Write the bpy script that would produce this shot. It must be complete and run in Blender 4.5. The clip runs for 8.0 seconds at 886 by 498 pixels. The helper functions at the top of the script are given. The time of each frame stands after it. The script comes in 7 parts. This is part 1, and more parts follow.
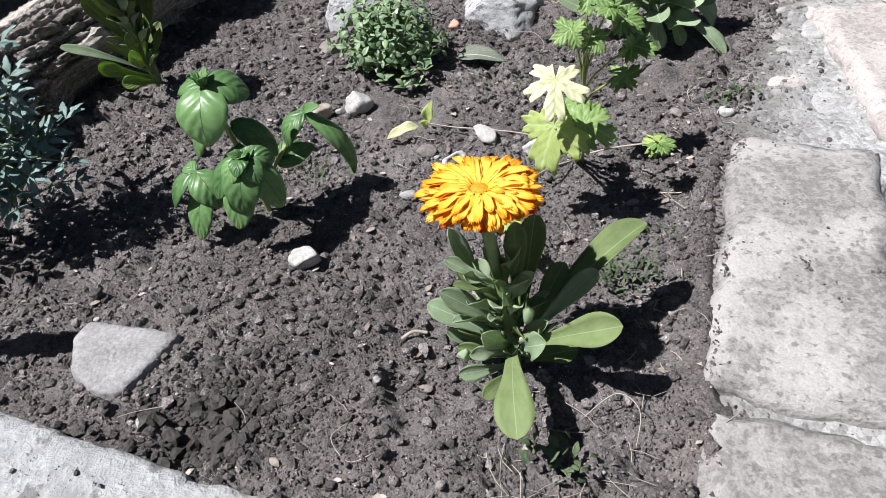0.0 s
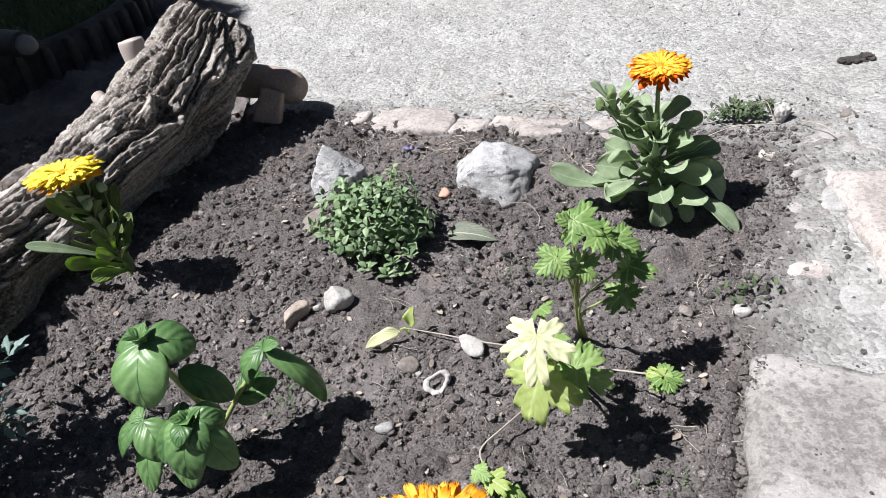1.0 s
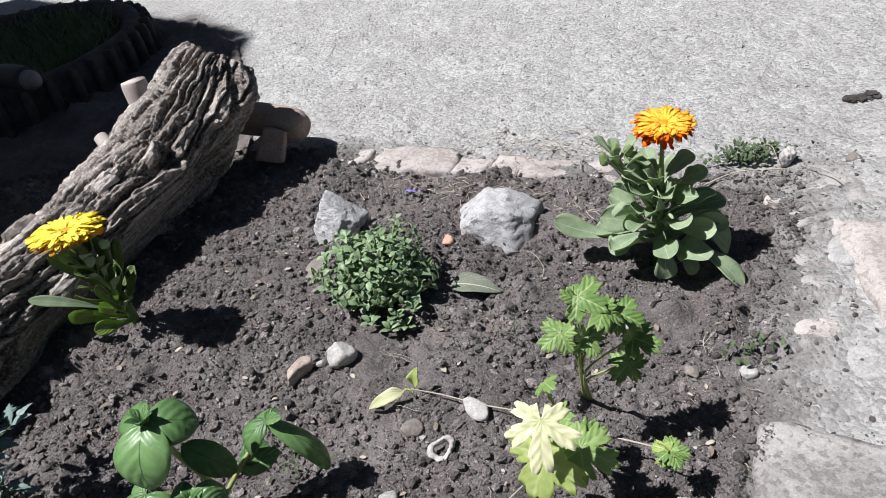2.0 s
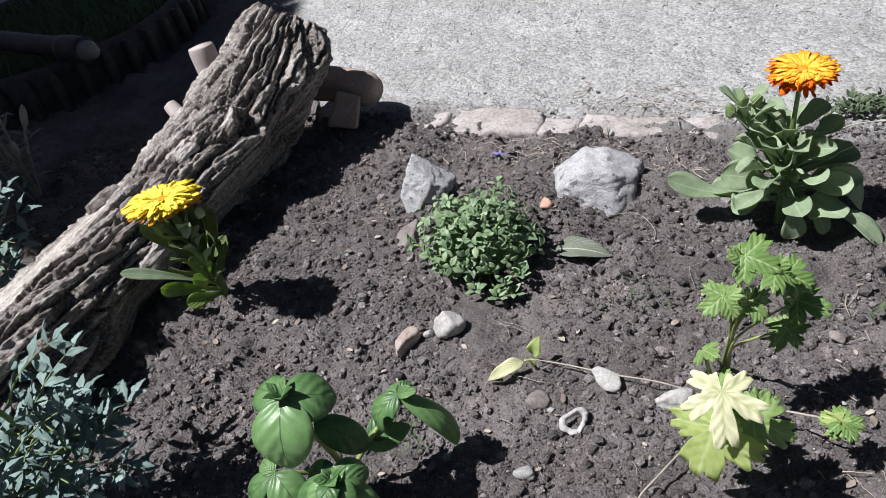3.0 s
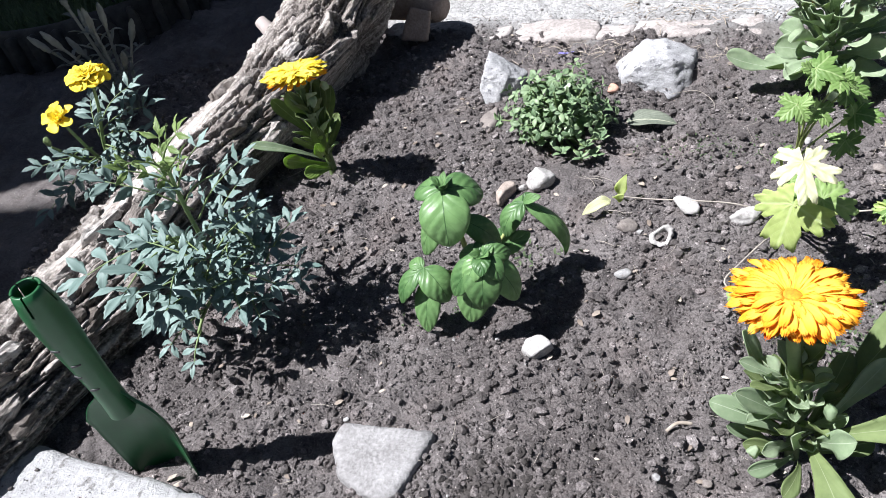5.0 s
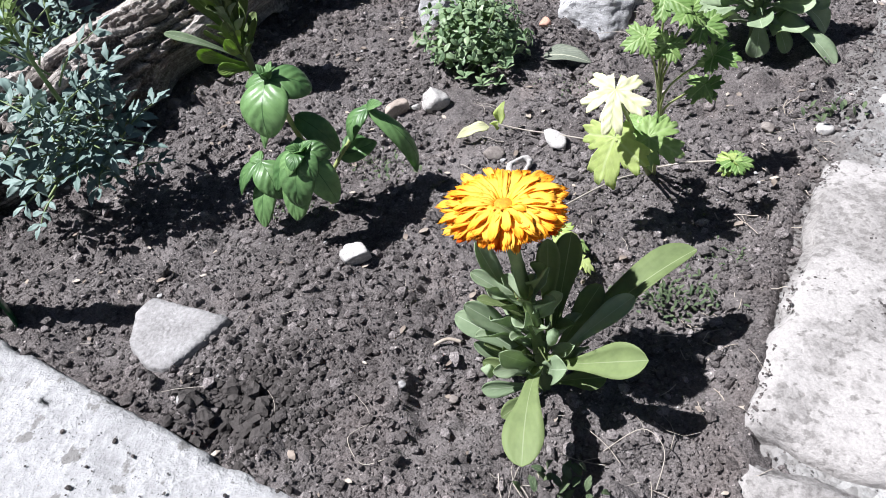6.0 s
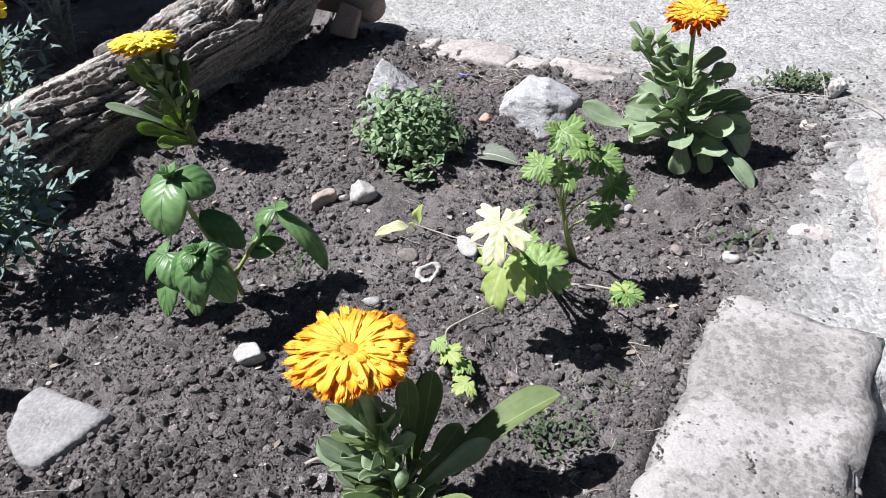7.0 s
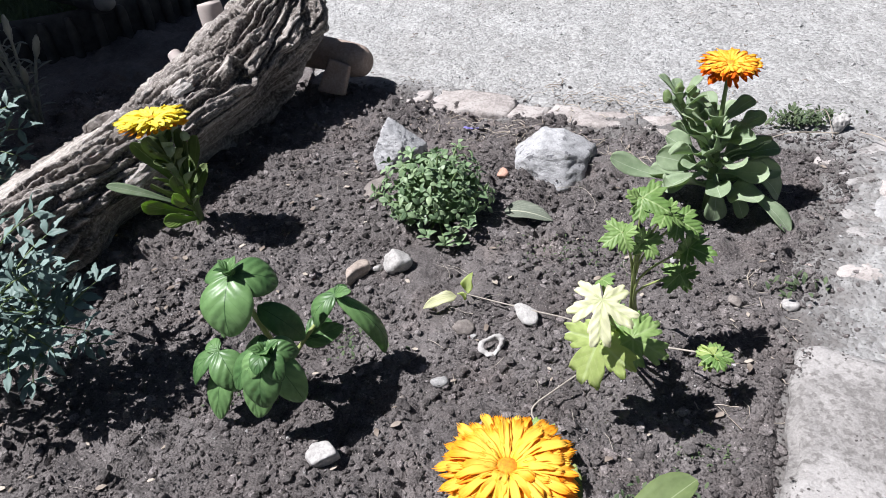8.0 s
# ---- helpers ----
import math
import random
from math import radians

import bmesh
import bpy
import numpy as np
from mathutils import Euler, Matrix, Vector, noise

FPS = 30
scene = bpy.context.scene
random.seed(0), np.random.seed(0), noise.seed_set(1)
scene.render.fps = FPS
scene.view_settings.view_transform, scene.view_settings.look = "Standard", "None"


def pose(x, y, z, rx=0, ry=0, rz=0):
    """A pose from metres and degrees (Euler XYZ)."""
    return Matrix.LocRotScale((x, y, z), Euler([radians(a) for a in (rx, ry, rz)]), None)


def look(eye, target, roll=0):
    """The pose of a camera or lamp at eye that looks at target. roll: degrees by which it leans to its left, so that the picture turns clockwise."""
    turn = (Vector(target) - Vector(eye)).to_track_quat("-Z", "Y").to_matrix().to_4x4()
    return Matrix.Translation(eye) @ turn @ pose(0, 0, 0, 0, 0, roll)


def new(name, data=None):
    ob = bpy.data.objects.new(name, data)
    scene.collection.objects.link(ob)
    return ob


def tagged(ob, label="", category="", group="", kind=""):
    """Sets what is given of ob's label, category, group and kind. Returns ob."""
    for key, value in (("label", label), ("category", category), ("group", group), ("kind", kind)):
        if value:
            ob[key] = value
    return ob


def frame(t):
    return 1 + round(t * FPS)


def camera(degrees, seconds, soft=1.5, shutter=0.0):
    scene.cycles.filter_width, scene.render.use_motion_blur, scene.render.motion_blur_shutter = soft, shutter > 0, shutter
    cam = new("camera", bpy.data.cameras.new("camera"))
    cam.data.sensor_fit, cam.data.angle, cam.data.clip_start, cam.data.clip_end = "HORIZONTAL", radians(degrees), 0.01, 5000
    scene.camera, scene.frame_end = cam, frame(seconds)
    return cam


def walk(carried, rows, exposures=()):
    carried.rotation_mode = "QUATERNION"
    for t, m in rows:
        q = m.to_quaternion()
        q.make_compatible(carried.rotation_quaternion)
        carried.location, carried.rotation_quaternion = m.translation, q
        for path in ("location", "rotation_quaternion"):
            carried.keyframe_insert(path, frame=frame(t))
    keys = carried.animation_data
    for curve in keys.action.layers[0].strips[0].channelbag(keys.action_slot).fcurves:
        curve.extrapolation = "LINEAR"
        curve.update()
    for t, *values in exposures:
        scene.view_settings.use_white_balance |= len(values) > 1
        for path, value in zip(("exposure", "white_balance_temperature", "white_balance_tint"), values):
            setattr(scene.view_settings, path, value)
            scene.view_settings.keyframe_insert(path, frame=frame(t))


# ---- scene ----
cam = camera(64.2, 8.0, soft=0.8)
PATH = [
    (0, (-0.008, -0.001, 0.355), (-0.155, 1.473, -0.989), -7.5),
    (0.5, (0.024, 0.058, 0.366), (-0.192, 1.56, -0.937), -10.8),
    (1, (0.033, 0.124, 0.404), (-0.178, 1.716, -0.789), -10.4),
    (1.2, (0.042, 0.14, 0.416), (-0.173, 1.712, -0.802), -10.4),
    (2.3, (0.032, 0.167, 0.439), (-0.195, 1.771, -0.734), -11.7),
    (2.5, (0.02, 0.179, 0.436), (-0.168, 1.765, -0.767), -14.4),
    (3, (-0.04, 0.174, 0.425), (-0.334, 1.721, -0.808), -13.7),
    (3.5, (-0.132, 0.134, 0.417), (-0.404, 1.681, -0.822), -10.0),
    (4, (-0.187, 0.062, 0.44), (-0.373, 1.638, -0.776), -11.7),
    (4.2, (-0.193, 0.044, 0.435), (-0.332, 1.611, -0.8), -12.4),
    (5.3, (-0.071, 0.021, 0.385), (-0.426, 1.511, -0.901), -14.5),
    (5.5, (-0.025, 0.03, 0.362), (-0.331, 1.499, -0.961), -11.1),
    (6, (0.038, 0.018, 0.353), (-0.429, 1.437, -0.976), -11.3),
    (6.5, (0.086, 0.034, 0.357), (-0.406, 1.453, -0.963), -8.1),
    (7, (0.104, 0.065, 0.383), (-0.349, 1.566, -0.859), -6.5),
    (7.5, (0.085, 0.082, 0.402), (-0.306, 1.655, -0.77), -6.0),
    (8, (0.002, 0.087, 0.406), (-0.272, 1.668, -0.789), -6.6),
]
walk(cam, [(t, look(eye, target, roll)) for t, eye, target, roll in PATH], [(0.0, 0.82, 6380, 12.0), (1.0, 0.86, 6470, 12.0), (2.5, 0.56, 6410, 12.5), (3.0, 0.58, 6370, 13.0), (3.5, 0.79, 6390, 13.5), (4.0, 0.96, 6340, 13.0), (5.5, 1.14, 6250, 13.0), (6.5, 0.93, 6270, 13.5), (7.0, 0.91, 6290, 13.5), (8.0, 0.78, 6330, 13.5)])

# ---- world and sun ----
SUN_WAY = Vector((-0.57, -0.12, 1.0)).normalized()
world = bpy.data.worlds.new("sky")
scene.world = world
world.use_nodes = True
wn = world.node_tree
sky = wn.nodes.new("ShaderNodeTexSky")
sky.sky_type = "NISHITA"
sky.sun_disc = False
sky.sun_elevation = math.asin(SUN_WAY.z)
sky.sun_rotation = math.atan2(SUN_WAY.x, SUN_WAY.y)
wn.nodes["Background"].inputs["Strength"].default_value = 0.019
wn.links.new(sky.outputs[0], wn.nodes["Background"].inputs["Color"])
sun = new("sun", bpy.data.lights.new("sun", "SUN"))
sun.data.energy, sun.data.angle, sun.data.color = 4.8, radians(0.55), (1.0, 0.995, 0.985)
sun.matrix_world = look(SUN_WAY * 6, (0, 0, 0))


# ---- materials ----
def nodes_of(name, rough=0.8):
    m = bpy.data.materials.new(name)
    m.use_nodes = True
    t = m.node_tree
    b = t.nodes["Principled BSDF"]
    b.inputs["Roughness"].default_value = rough
    return m, t, b


def link(t, a, b):
    t.links.new(a, b)


def noise_node(t, coord, scale, detail=4.0, rough=0.6, stretch=None):
    n = t.nodes.new("ShaderNodeTexNoise")
    n.inputs["Scale"].default_value = scale
    n.inputs["Detail"].default_value = detail
    n.inputs["Roughness"].default_value = rough
    if stretch:
        mp = t.nodes.new("ShaderNodeMapping")
        mp.inputs["Scale"].default_value = stretch
        link(t, coord, mp.inputs["Vector"])
        coord = mp.outputs[0]
    link(t, coord, n.inputs["Vector"])
    return n.outputs["Fac"]


def ramp(t, fac, stops):
    r = t.nodes.new("ShaderNodeValToRGB")
    e = r.color_ramp.elements
    while len(e) < len(stops):
        e.new(0.5)
    for k, (p, c) in zip(e, stops):
        k.position = p
        k.color = (*c, 1) if len(c) == 3 else c
    link(t, fac, r.inputs[0])
    return r.outputs["Color"]


def blend(t, fac, a, b, mode="MIX"):
    m = t.nodes.new("ShaderNodeMix")
    m.data_type, m.blend_type = "RGBA", mode
    for sock, val in ((m.inputs["Factor"], fac), (m.inputs["A"], a), (m.inputs["B"], b)):
        if isinstance(val, (int, float)):
            sock.default_value = val
        elif isinstance(val, tuple):
            sock.default_value = (*val, 1)
        else:
            link(t, val, sock)
    return m.outputs["Result"]


def calc(t, op, a, b=None, c=None):
    m = t.nodes.new("ShaderNodeMath")
    m.operation = op
    for k, val in enumerate((a, b, c)):
        if val is None:
            continue
        if isinstance(val, (int, float)):
            m.inputs[k].default_value = val
        else:
            link(t, val, m.inputs[k])
    return m.outputs[0]


def bump(t, b, height, strength=0.5, distance=0.002):
    n = t.nodes.new("ShaderNodeBump")
    n.inputs["Strength"].default_value = strength
    n.inputs["Distance"].default_value = distance
    link(t, height, n.inputs["Height"])
    link(t, n.outputs[0], b.inputs["Normal"])


def place(t, which="Object"):
    return t.nodes.new("ShaderNodeTexCoord").outputs[which]


def stony(name, dark, pale, coarse=25.0, fine=260.0, rough=0.9, grain=0.6, dist=0.0015, spots=None, where="Object", low=0.35, high=0.65):
    """Mineral surface: two scales of colour, fine relief, and optional dark or pale spots (colour, scale, threshold)."""
    m, t, b = nodes_of(name, rough)
    p = place(t, where)
    a = noise_node(t, p, coarse, 6, 0.65)
    f = noise_node(t, p, fine, 5, 0.7)
    c = ramp(t, a, [(low, dark), (high, pale)])
    c = blend(t, 0.45, c, ramp(t, f, [(0.3, tuple(k * 0.55 for k in dark)), (0.7, tuple(min(1, k * 1.2) for k in pale))]))
    if spots:
        col, sc, th = spots
        s = noise_node(t, p, sc, 4, 0.6)
        c = blend(t, ramp(t, s, [(th, (0, 0, 0)), (th + 0.04, (1, 1, 1))]), c, col)
    link(t, c, b.inputs["Base Color"])
    bump(t, b, calc(t, "ADD", f, calc(t, "MULTIPLY", a, 0.8)), grain, dist)
    return m


def paver_material(name, pale, worn, grime):
    """Old stone slab: pale dust, worn darker blotches, pits and ingrained earth."""
    m, t, b = nodes_of(name, 0.92)
    p = place(t)
    blot = noise_node(t, p, 17.0, 4, 0.6)
    spot = noise_node(t, p, 95.0, 2, 0.5)
    pit = noise_node(t, p, 210.0, 2, 0.5)
    fine = noise_node(t, p, 560.0, 4, 0.75)
    c = blend(t, ramp(t, blot, [(0.44, (0, 0, 0)), (0.55, (1, 1, 1))]), pale, worn)
    c = blend(t, ramp(t, calc(t, "ADD", calc(t, "MULTIPLY", spot, 0.6), calc(t, "MULTIPLY", blot, 0.4)), [(0.51, (0, 0, 0)), (0.56, (0.8, 0.8, 0.8))]), c, worn)
    c = blend(t, ramp(t, calc(t, "ADD", calc(t, "MULTIPLY", blot, 0.5), calc(t, "MULTIPLY", pit, 0.6)), [(0.565, (0, 0, 0)), (0.62, (0.9, 0.9, 0.9))]), c, grime)
    c = blend(t, 0.35, c, ramp(t, fine, [(0.32, tuple(k * 0.5 for k in worn)), (0.68, tuple(min(1, k * 1.25) for k in pale))]))
    link(t, c, b.inputs["Base Color"])
    bump(t, b, calc(t, "ADD", calc(t, "MULTIPLY", pit, -0.9), calc(t, "ADD", calc(t, "MULTIPLY", spot, -1.0), calc(t, "MULTIPLY", fine, 0.5))), 0.5, 0.003)
    return m


def soil_material():
    m, t, b = nodes_of("garden_soil", 0.95)
    p = place(t)
    patches = noise_node(t, p, 9.0, 5, 0.6)
    mid = noise_node(t, p, 70.0, 5, 0.7)
    fine = noise_node(t, p, 620.0, 4, 0.75)
    c = ramp(t, mid, [(0.28, (0.042, 0.036, 0.034)), (0.5, (0.092, 0.082, 0.078)), (0.72, (0.185, 0.170, 0.162))])
    xyz = t.nodes.new("ShaderNodeSeparateXYZ")
    link(t, p, xyz.inputs[0])
    across = calc(t, "DIVIDE", calc(t, "ADD", xyz.outputs["X"], 0.145), 0.085)
    along = calc(t, "DIVIDE", calc(t, "SUBTRACT", calc(t, "SUBTRACT", xyz.outputs["Y"], calc(t, "MULTIPLY", xyz.outputs["X"], 0.55)), 0.368), 0.046)
    dug = calc(t, "SUBTRACT", 1.25, calc(t, "ADD", calc(t, "MULTIPLY", across, across), calc(t, "MULTIPLY", along, along)))
    wet = calc(t, "ADD", patches, calc(t, "MULTIPLY", calc(t, "MAXIMUM", calc(t, "MINIMUM", dug, 1.0), 0.0), 0.24))
    c = blend(t, ramp(t, wet, [(0.47, (0, 0, 0)), (0.60, (0.9, 0.9, 0.9))]), c, blend(t, 0.70, c, (0.026, 0.020, 0.018)))
    c = blend(t, ramp(t, wet, [(0.34, (0.75, 0.75, 0.75)), (0.46, (0, 0, 0))]), c, blend(t, 0.55, c, (0.225, 0.210, 0.200)))
    rust = noise_node(t, p, 15.0, 4, 0.6)
    c = blend(t, ramp(t, rust, [(0.50, (0, 0, 0)), (0.66, (0.5, 0.5, 0.5))]), c, blend(t, 1.0, c, (1.16, 0.96, 0.86), "MULTIPLY"))
    c = blend(t, 0.5, c, ramp(t, fine, [(0.34, (0.026, 0.022, 0.021)), (0.68, (0.24, 0.221, 0.212))]))
    sp = t.nodes.new("ShaderNodeTexVoronoi")
    sp.inputs["Scale"].default_value = 170.0
    link(t, p, sp.inputs["Vector"])
    c = blend(t, ramp(t, sp.outputs["Distance"], [(0.07, (1, 1, 1)), (0.11, (0, 0, 0))]), c, (0.30, 0.27, 0.25))
    isl = t.nodes.new("ShaderNodeNewGeometry").outputs["Random Per Island"]
    c = blend(t, 0.75, c, ramp(t, isl, [(0.0, (0.40, 0.395, 0.39)), (0.7, (1.10, 1.10, 1.10)), (1.0, (2.3, 2.3, 2.32))]), "MULTIPLY")
    c = blend(t, 1.0, c, (1.47, 1.46, 1.49), "MULTIPLY")
    link(t, c, b.inputs["Base Color"])
    grain = noise_node(t, p, 250.0, 3, 0.7)
    bump(t, b, calc(t, "ADD", calc(t, "MULTIPLY", fine, 0.7), calc(t, "ADD", mid, grain)), 1.0, 0.0034)
    return m


def court_material():
    m, t, b = nodes_of("gravel_court", 0.95)
    p = place(t)
    big = noise_node(t, p, 3.5, 5, 0.6)
    mid = noise_node(t, p, 60.0, 5, 0.7)
    fine = noise_node(t, p, 480.0, 4, 0.75)
    c = ramp(t, mid, [(0.3, (0.318, 0.318, 0.315)), (0.5, (0.422, 0.422, 0.418)), (0.7, (0.505, 0.505, 0.50))])
    c = blend(t, ramp(t, big, [(0.38, (0, 0, 0)), (0.7, (0.6, 0.6, 0.6))]), c, (0.30, 0.288, 0.274))
    wear = noise_node(t, p, 13.0, 3, 0.55)
    c = blend(t, 0.9, c, ramp(t, wear, [(0.36, (0.84, 0.84, 0.835)), (0.62, (1.08, 1.08, 1.08))]), "MULTIPLY")
    c = blend(t, 0.4, c, ramp(t, fine, [(0.3, (0.19, 0.187, 0.182)), (0.7, (0.545, 0.543, 0.535))]))
    v = t.nodes.new("ShaderNodeTexVoronoi")
    v.inputs["Scale"].default_value = 230.0
    link(t, p, v.inputs["Vector"])
    cell = t.nodes.new("ShaderNodeSeparateColor")
    link(t, v.outputs["Color"], cell.inputs[0])
    c = blend(t, 0.75, c, ramp(t, cell.outputs[0], [(0.0, (0.62, 0.61, 0.60)), (0.5, (1.0, 1.0, 1.0)), (1.0, (1.22, 1.22, 1.22))]), "MULTIPLY")
    spill = t.nodes.new("ShaderNodeAttribute")
    spill.attribute_name = "earth_spill"
    c = blend(t, ramp(t, calc(t, "ADD", calc(t, "MULTIPLY", spill.outputs["Fac"], 0.75), calc(t, "MULTIPLY", calc(t, "SUBTRACT", mid, 0.5), 0.9)), [(0.25, (0, 0, 0)), (0.62, (0.9, 0.9, 0.9))]), c, blend(t, mid, (0.075, 0.066, 0.062), (0.20, 0.185, 0.175)))
    link(t, c, b.inputs["Base Color"])
    bump(t, b, calc(t, "ADD", fine, calc(t, "MULTIPLY", v.outputs["Distance"], -0.9)), 0.9, 0.0026)
    return m


def leafy(name, base, pale, vein, rough=0.5, through_light=0.25, side=9.0, slant=1.3, rib=0.035, relief=0.0006, spec=0.4, lines_on=0.3):
    """Leaf: colour varies from leaf to leaf and in blotches; a pale midrib and slanting side veins follow the blade."""
    m, t, b = nodes_of(name, rough)
    b.inputs["Specular IOR Level"].default_value = spec
    uv = t.nodes.new("ShaderNodeSeparateXYZ")
    link(t, place(t, "UV"), uv.inputs[0])
    off = calc(t, "ABSOLUTE", calc(t, "SUBTRACT", uv.outputs["X"], 0.5))
    n = noise_node(t, place(t), 90.0, 4, 0.6)
    who = t.nodes.new("ShaderNodeObjectInfo").outputs["Random"]
    mix = calc(t, "ADD", calc(t, "MULTIPLY", n, 0.9), calc(t, "MULTIPLY", calc(t, "SUBTRACT", who, 0.5), 0.45))
    c = ramp(t, mix, [(0.22, base), (0.72, pale)])
    wave = calc(t, "SINE", calc(t, "MULTIPLY", calc(t, "SUBTRACT", uv.outputs["Y"], calc(t, "MULTIPLY", off, slant)), side * 6.283))
    lines = ramp(t, wave, [(0.93, (0, 0, 0)), (1.0, (lines_on, lines_on, lines_on))])
    mid = ramp(t, off, [(rib * 0.4, (0.85, 0.85, 0.85)), (rib, (0, 0, 0))])
    c = blend(t, lines, c, vein)
    c = blend(t, mid, c, vein)
    link(t, c, b.inputs["Base Color"])
    h = calc(t, "ADD", calc(t, "MULTIPLY", wave, -3.4 * min(lines_on, 0.15)), calc(t, "MULTIPLY", n, 0.8))
    bump(t, b, h, 0.5, relief)
    tr = t.nodes.new("ShaderNodeBsdfTranslucent")
    link(t, blend(t, 1.0, c, (1.35, 1.45, 0.85), "MULTIPLY"), tr.inputs["Color"])
    ms = t.nodes.new("ShaderNodeMixShader")
    ms.inputs[0].default_value = through_light
    link(t, b.outputs[0], ms.inputs[1])
    link(t, tr.outputs[0], ms.inputs[2])
    link(t, ms.outputs[0], t.nodes["Material Output"].inputs["Surface"])
    return m


def petal_material(name, root, body, tip, streak):
    m, t, b = nodes_of(name, 0.6)
    b.inputs["Specular IOR Level"].default_value = 0.15
    uv = t.nodes.new("ShaderNodeSeparateXYZ")
    link(t, place(t, "UV"), uv.inputs[0])
    who = t.nodes.new("ShaderNodeObjectInfo").outputs["Random"]
    along = calc(t, "ADD", uv.outputs["Y"], calc(t, "MULTIPLY", calc(t, "SUBTRACT", who, 0.5), 0.35))
    c = ramp(t, along, [(0.08, root), (0.35, body), (0.72, body), (1.0, tip)])
    s = noise_node(t, place(t, "UV"), 1.0, 3, 0.6, (26.0, 2.0, 1.0))
    side = calc(t, "ABSOLUTE", calc(t, "SUBTRACT", uv.outputs["X"], 0.5))
    c = blend(t, ramp(t, side, [(0.34, (0, 0, 0)), (0.5, (0.7, 0.7, 0.7))]), c, tip)
    c = blend(t, ramp(t, s, [(0.5, (0, 0, 0)), (0.72, (0.6, 0.6, 0.6))]), c, streak)
    link(t, c, b.inputs["Base Color"])
    bump(t, b, s, 0.4, 0.0004)
    tr = t.nodes.new("ShaderNodeBsdfTranslucent")
    link(t, c, tr.inputs["Color"])
    ms = t.nodes.new("ShaderNodeMixShader")
    ms.inputs[0].default_value = 0.3
    link(t, b.outputs[0], ms.inputs[1])
    link(t, tr.outputs[0], ms.inputs[2])
    link(t, ms.outputs[0], t.nodes["Material Output"].inputs["Surface"])
    return m


def bark_material():
    m, t, b = nodes_of("weathered_bark", 0.9)
    uv = place(t, "UV")
    p = place(t)
    fibre = noise_node(t, uv, 1.0, 6, 0.7, (95.0, 14.0, 1.0))
    patch = noise_node(t, p, 11.0, 5, 0.6)
    fine = noise_node(t, p, 300.0, 4, 0.7)
    c = ramp(t, fibre, [(0.36, (0.085, 0.072, 0.063)), (0.5, (0.215, 0.193, 0.177)), (0.64, (0.52, 0.49, 0.465))])
    bare = ramp(t, fibre, [(0.36, (0.30, 0.262, 0.230)), (0.58, (0.68, 0.645, 0.60))])
    strip = t.nodes.new("ShaderNodeAttribute")
    strip.attribute_name = "stripped"
    c = blend(t, ramp(t, patch, [(0.40, (0, 0, 0)), (0.62, (0.55, 0.55, 0.55))]), c, (0.150, 0.128, 0.112))
    c = blend(t, strip.outputs["Fac"], c, bare)
    # brown inner bark in the furrows, with their shade painted into the colour
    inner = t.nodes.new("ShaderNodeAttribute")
    inner.attribute_name = "inner_bark_shade"
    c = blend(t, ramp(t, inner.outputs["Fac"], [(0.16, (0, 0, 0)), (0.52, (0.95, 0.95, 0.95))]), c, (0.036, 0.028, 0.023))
    c = blend(t, 0.42, c, ramp(t, fine, [(0.38, (0.045, 0.039, 0.035)), (0.52, (0.20, 0.182, 0.168)), (0.64, (0.56, 0.53, 0.50))]))
    c = blend(t, 1.0, c, (1.42, 1.40, 1.39), "MULTIPLY")
    link(t, c, b.inputs["Base Color"])
    bump(t, b, calc(t, "ADD", fibre, calc(t, "MULTIPLY", fine, 0.5)), 1.0, 0.005)
    return m


def plate_material():
    """Weathered bark flakes: each its own grey, grained lengthwise, bleached in streaks."""
    m, t, b = nodes_of("bark_flakes", 0.92)
    p = place(t)
    grain = noise_node(t, p, 1.0, 5, 0.7, (420.0, 45.0, 420.0))
    blotch = noise_node(t, p, 55.0, 4, 0.6)
    who = t.nodes.new("ShaderNodeObjectInfo").outputs["Random"]
    c = ramp(t, calc(t, "ADD", calc(t, "MULTIPLY", who, 0.42), calc(t, "MULTIPLY", blotch, 0.60)), [(0.25, (0.085, 0.069, 0.058)), (0.50, (0.22, 0.194, 0.175)), (0.66, (0.40, 0.370, 0.345)), (0.78, (0.58, 0.55, 0.52))])
    c = blend(t, 0.85, c, ramp(t, grain, [(0.36, (0.42, 0.40, 0.38)), (0.52, (1.0, 1.0, 1.0)), (0.66, (1.35, 1.35, 1.35))]), "MULTIPLY")
    link(t, c, b.inputs["Base Color"])
    bump(t, b, calc(t, "ADD", grain, calc(t, "MULTIPLY", blotch, 0.5)), 1.0, 0.0022)
    return m


def plain(name, dark, pale, rough=0.6, scale=60.0, metal=0.0, relief=0.0004):
    m, t, b = nodes_of(name, rough)
    b.inputs["Metallic"].default_value = metal
    n = noise_node(t, place(t), scale, 5, 0.65)
    link(t, ramp(t, n, [(0.3, dark), (0.7, pale)]), b.inputs["Base Color"])
    bump(t, b, n, 0.4, relief)
    return m


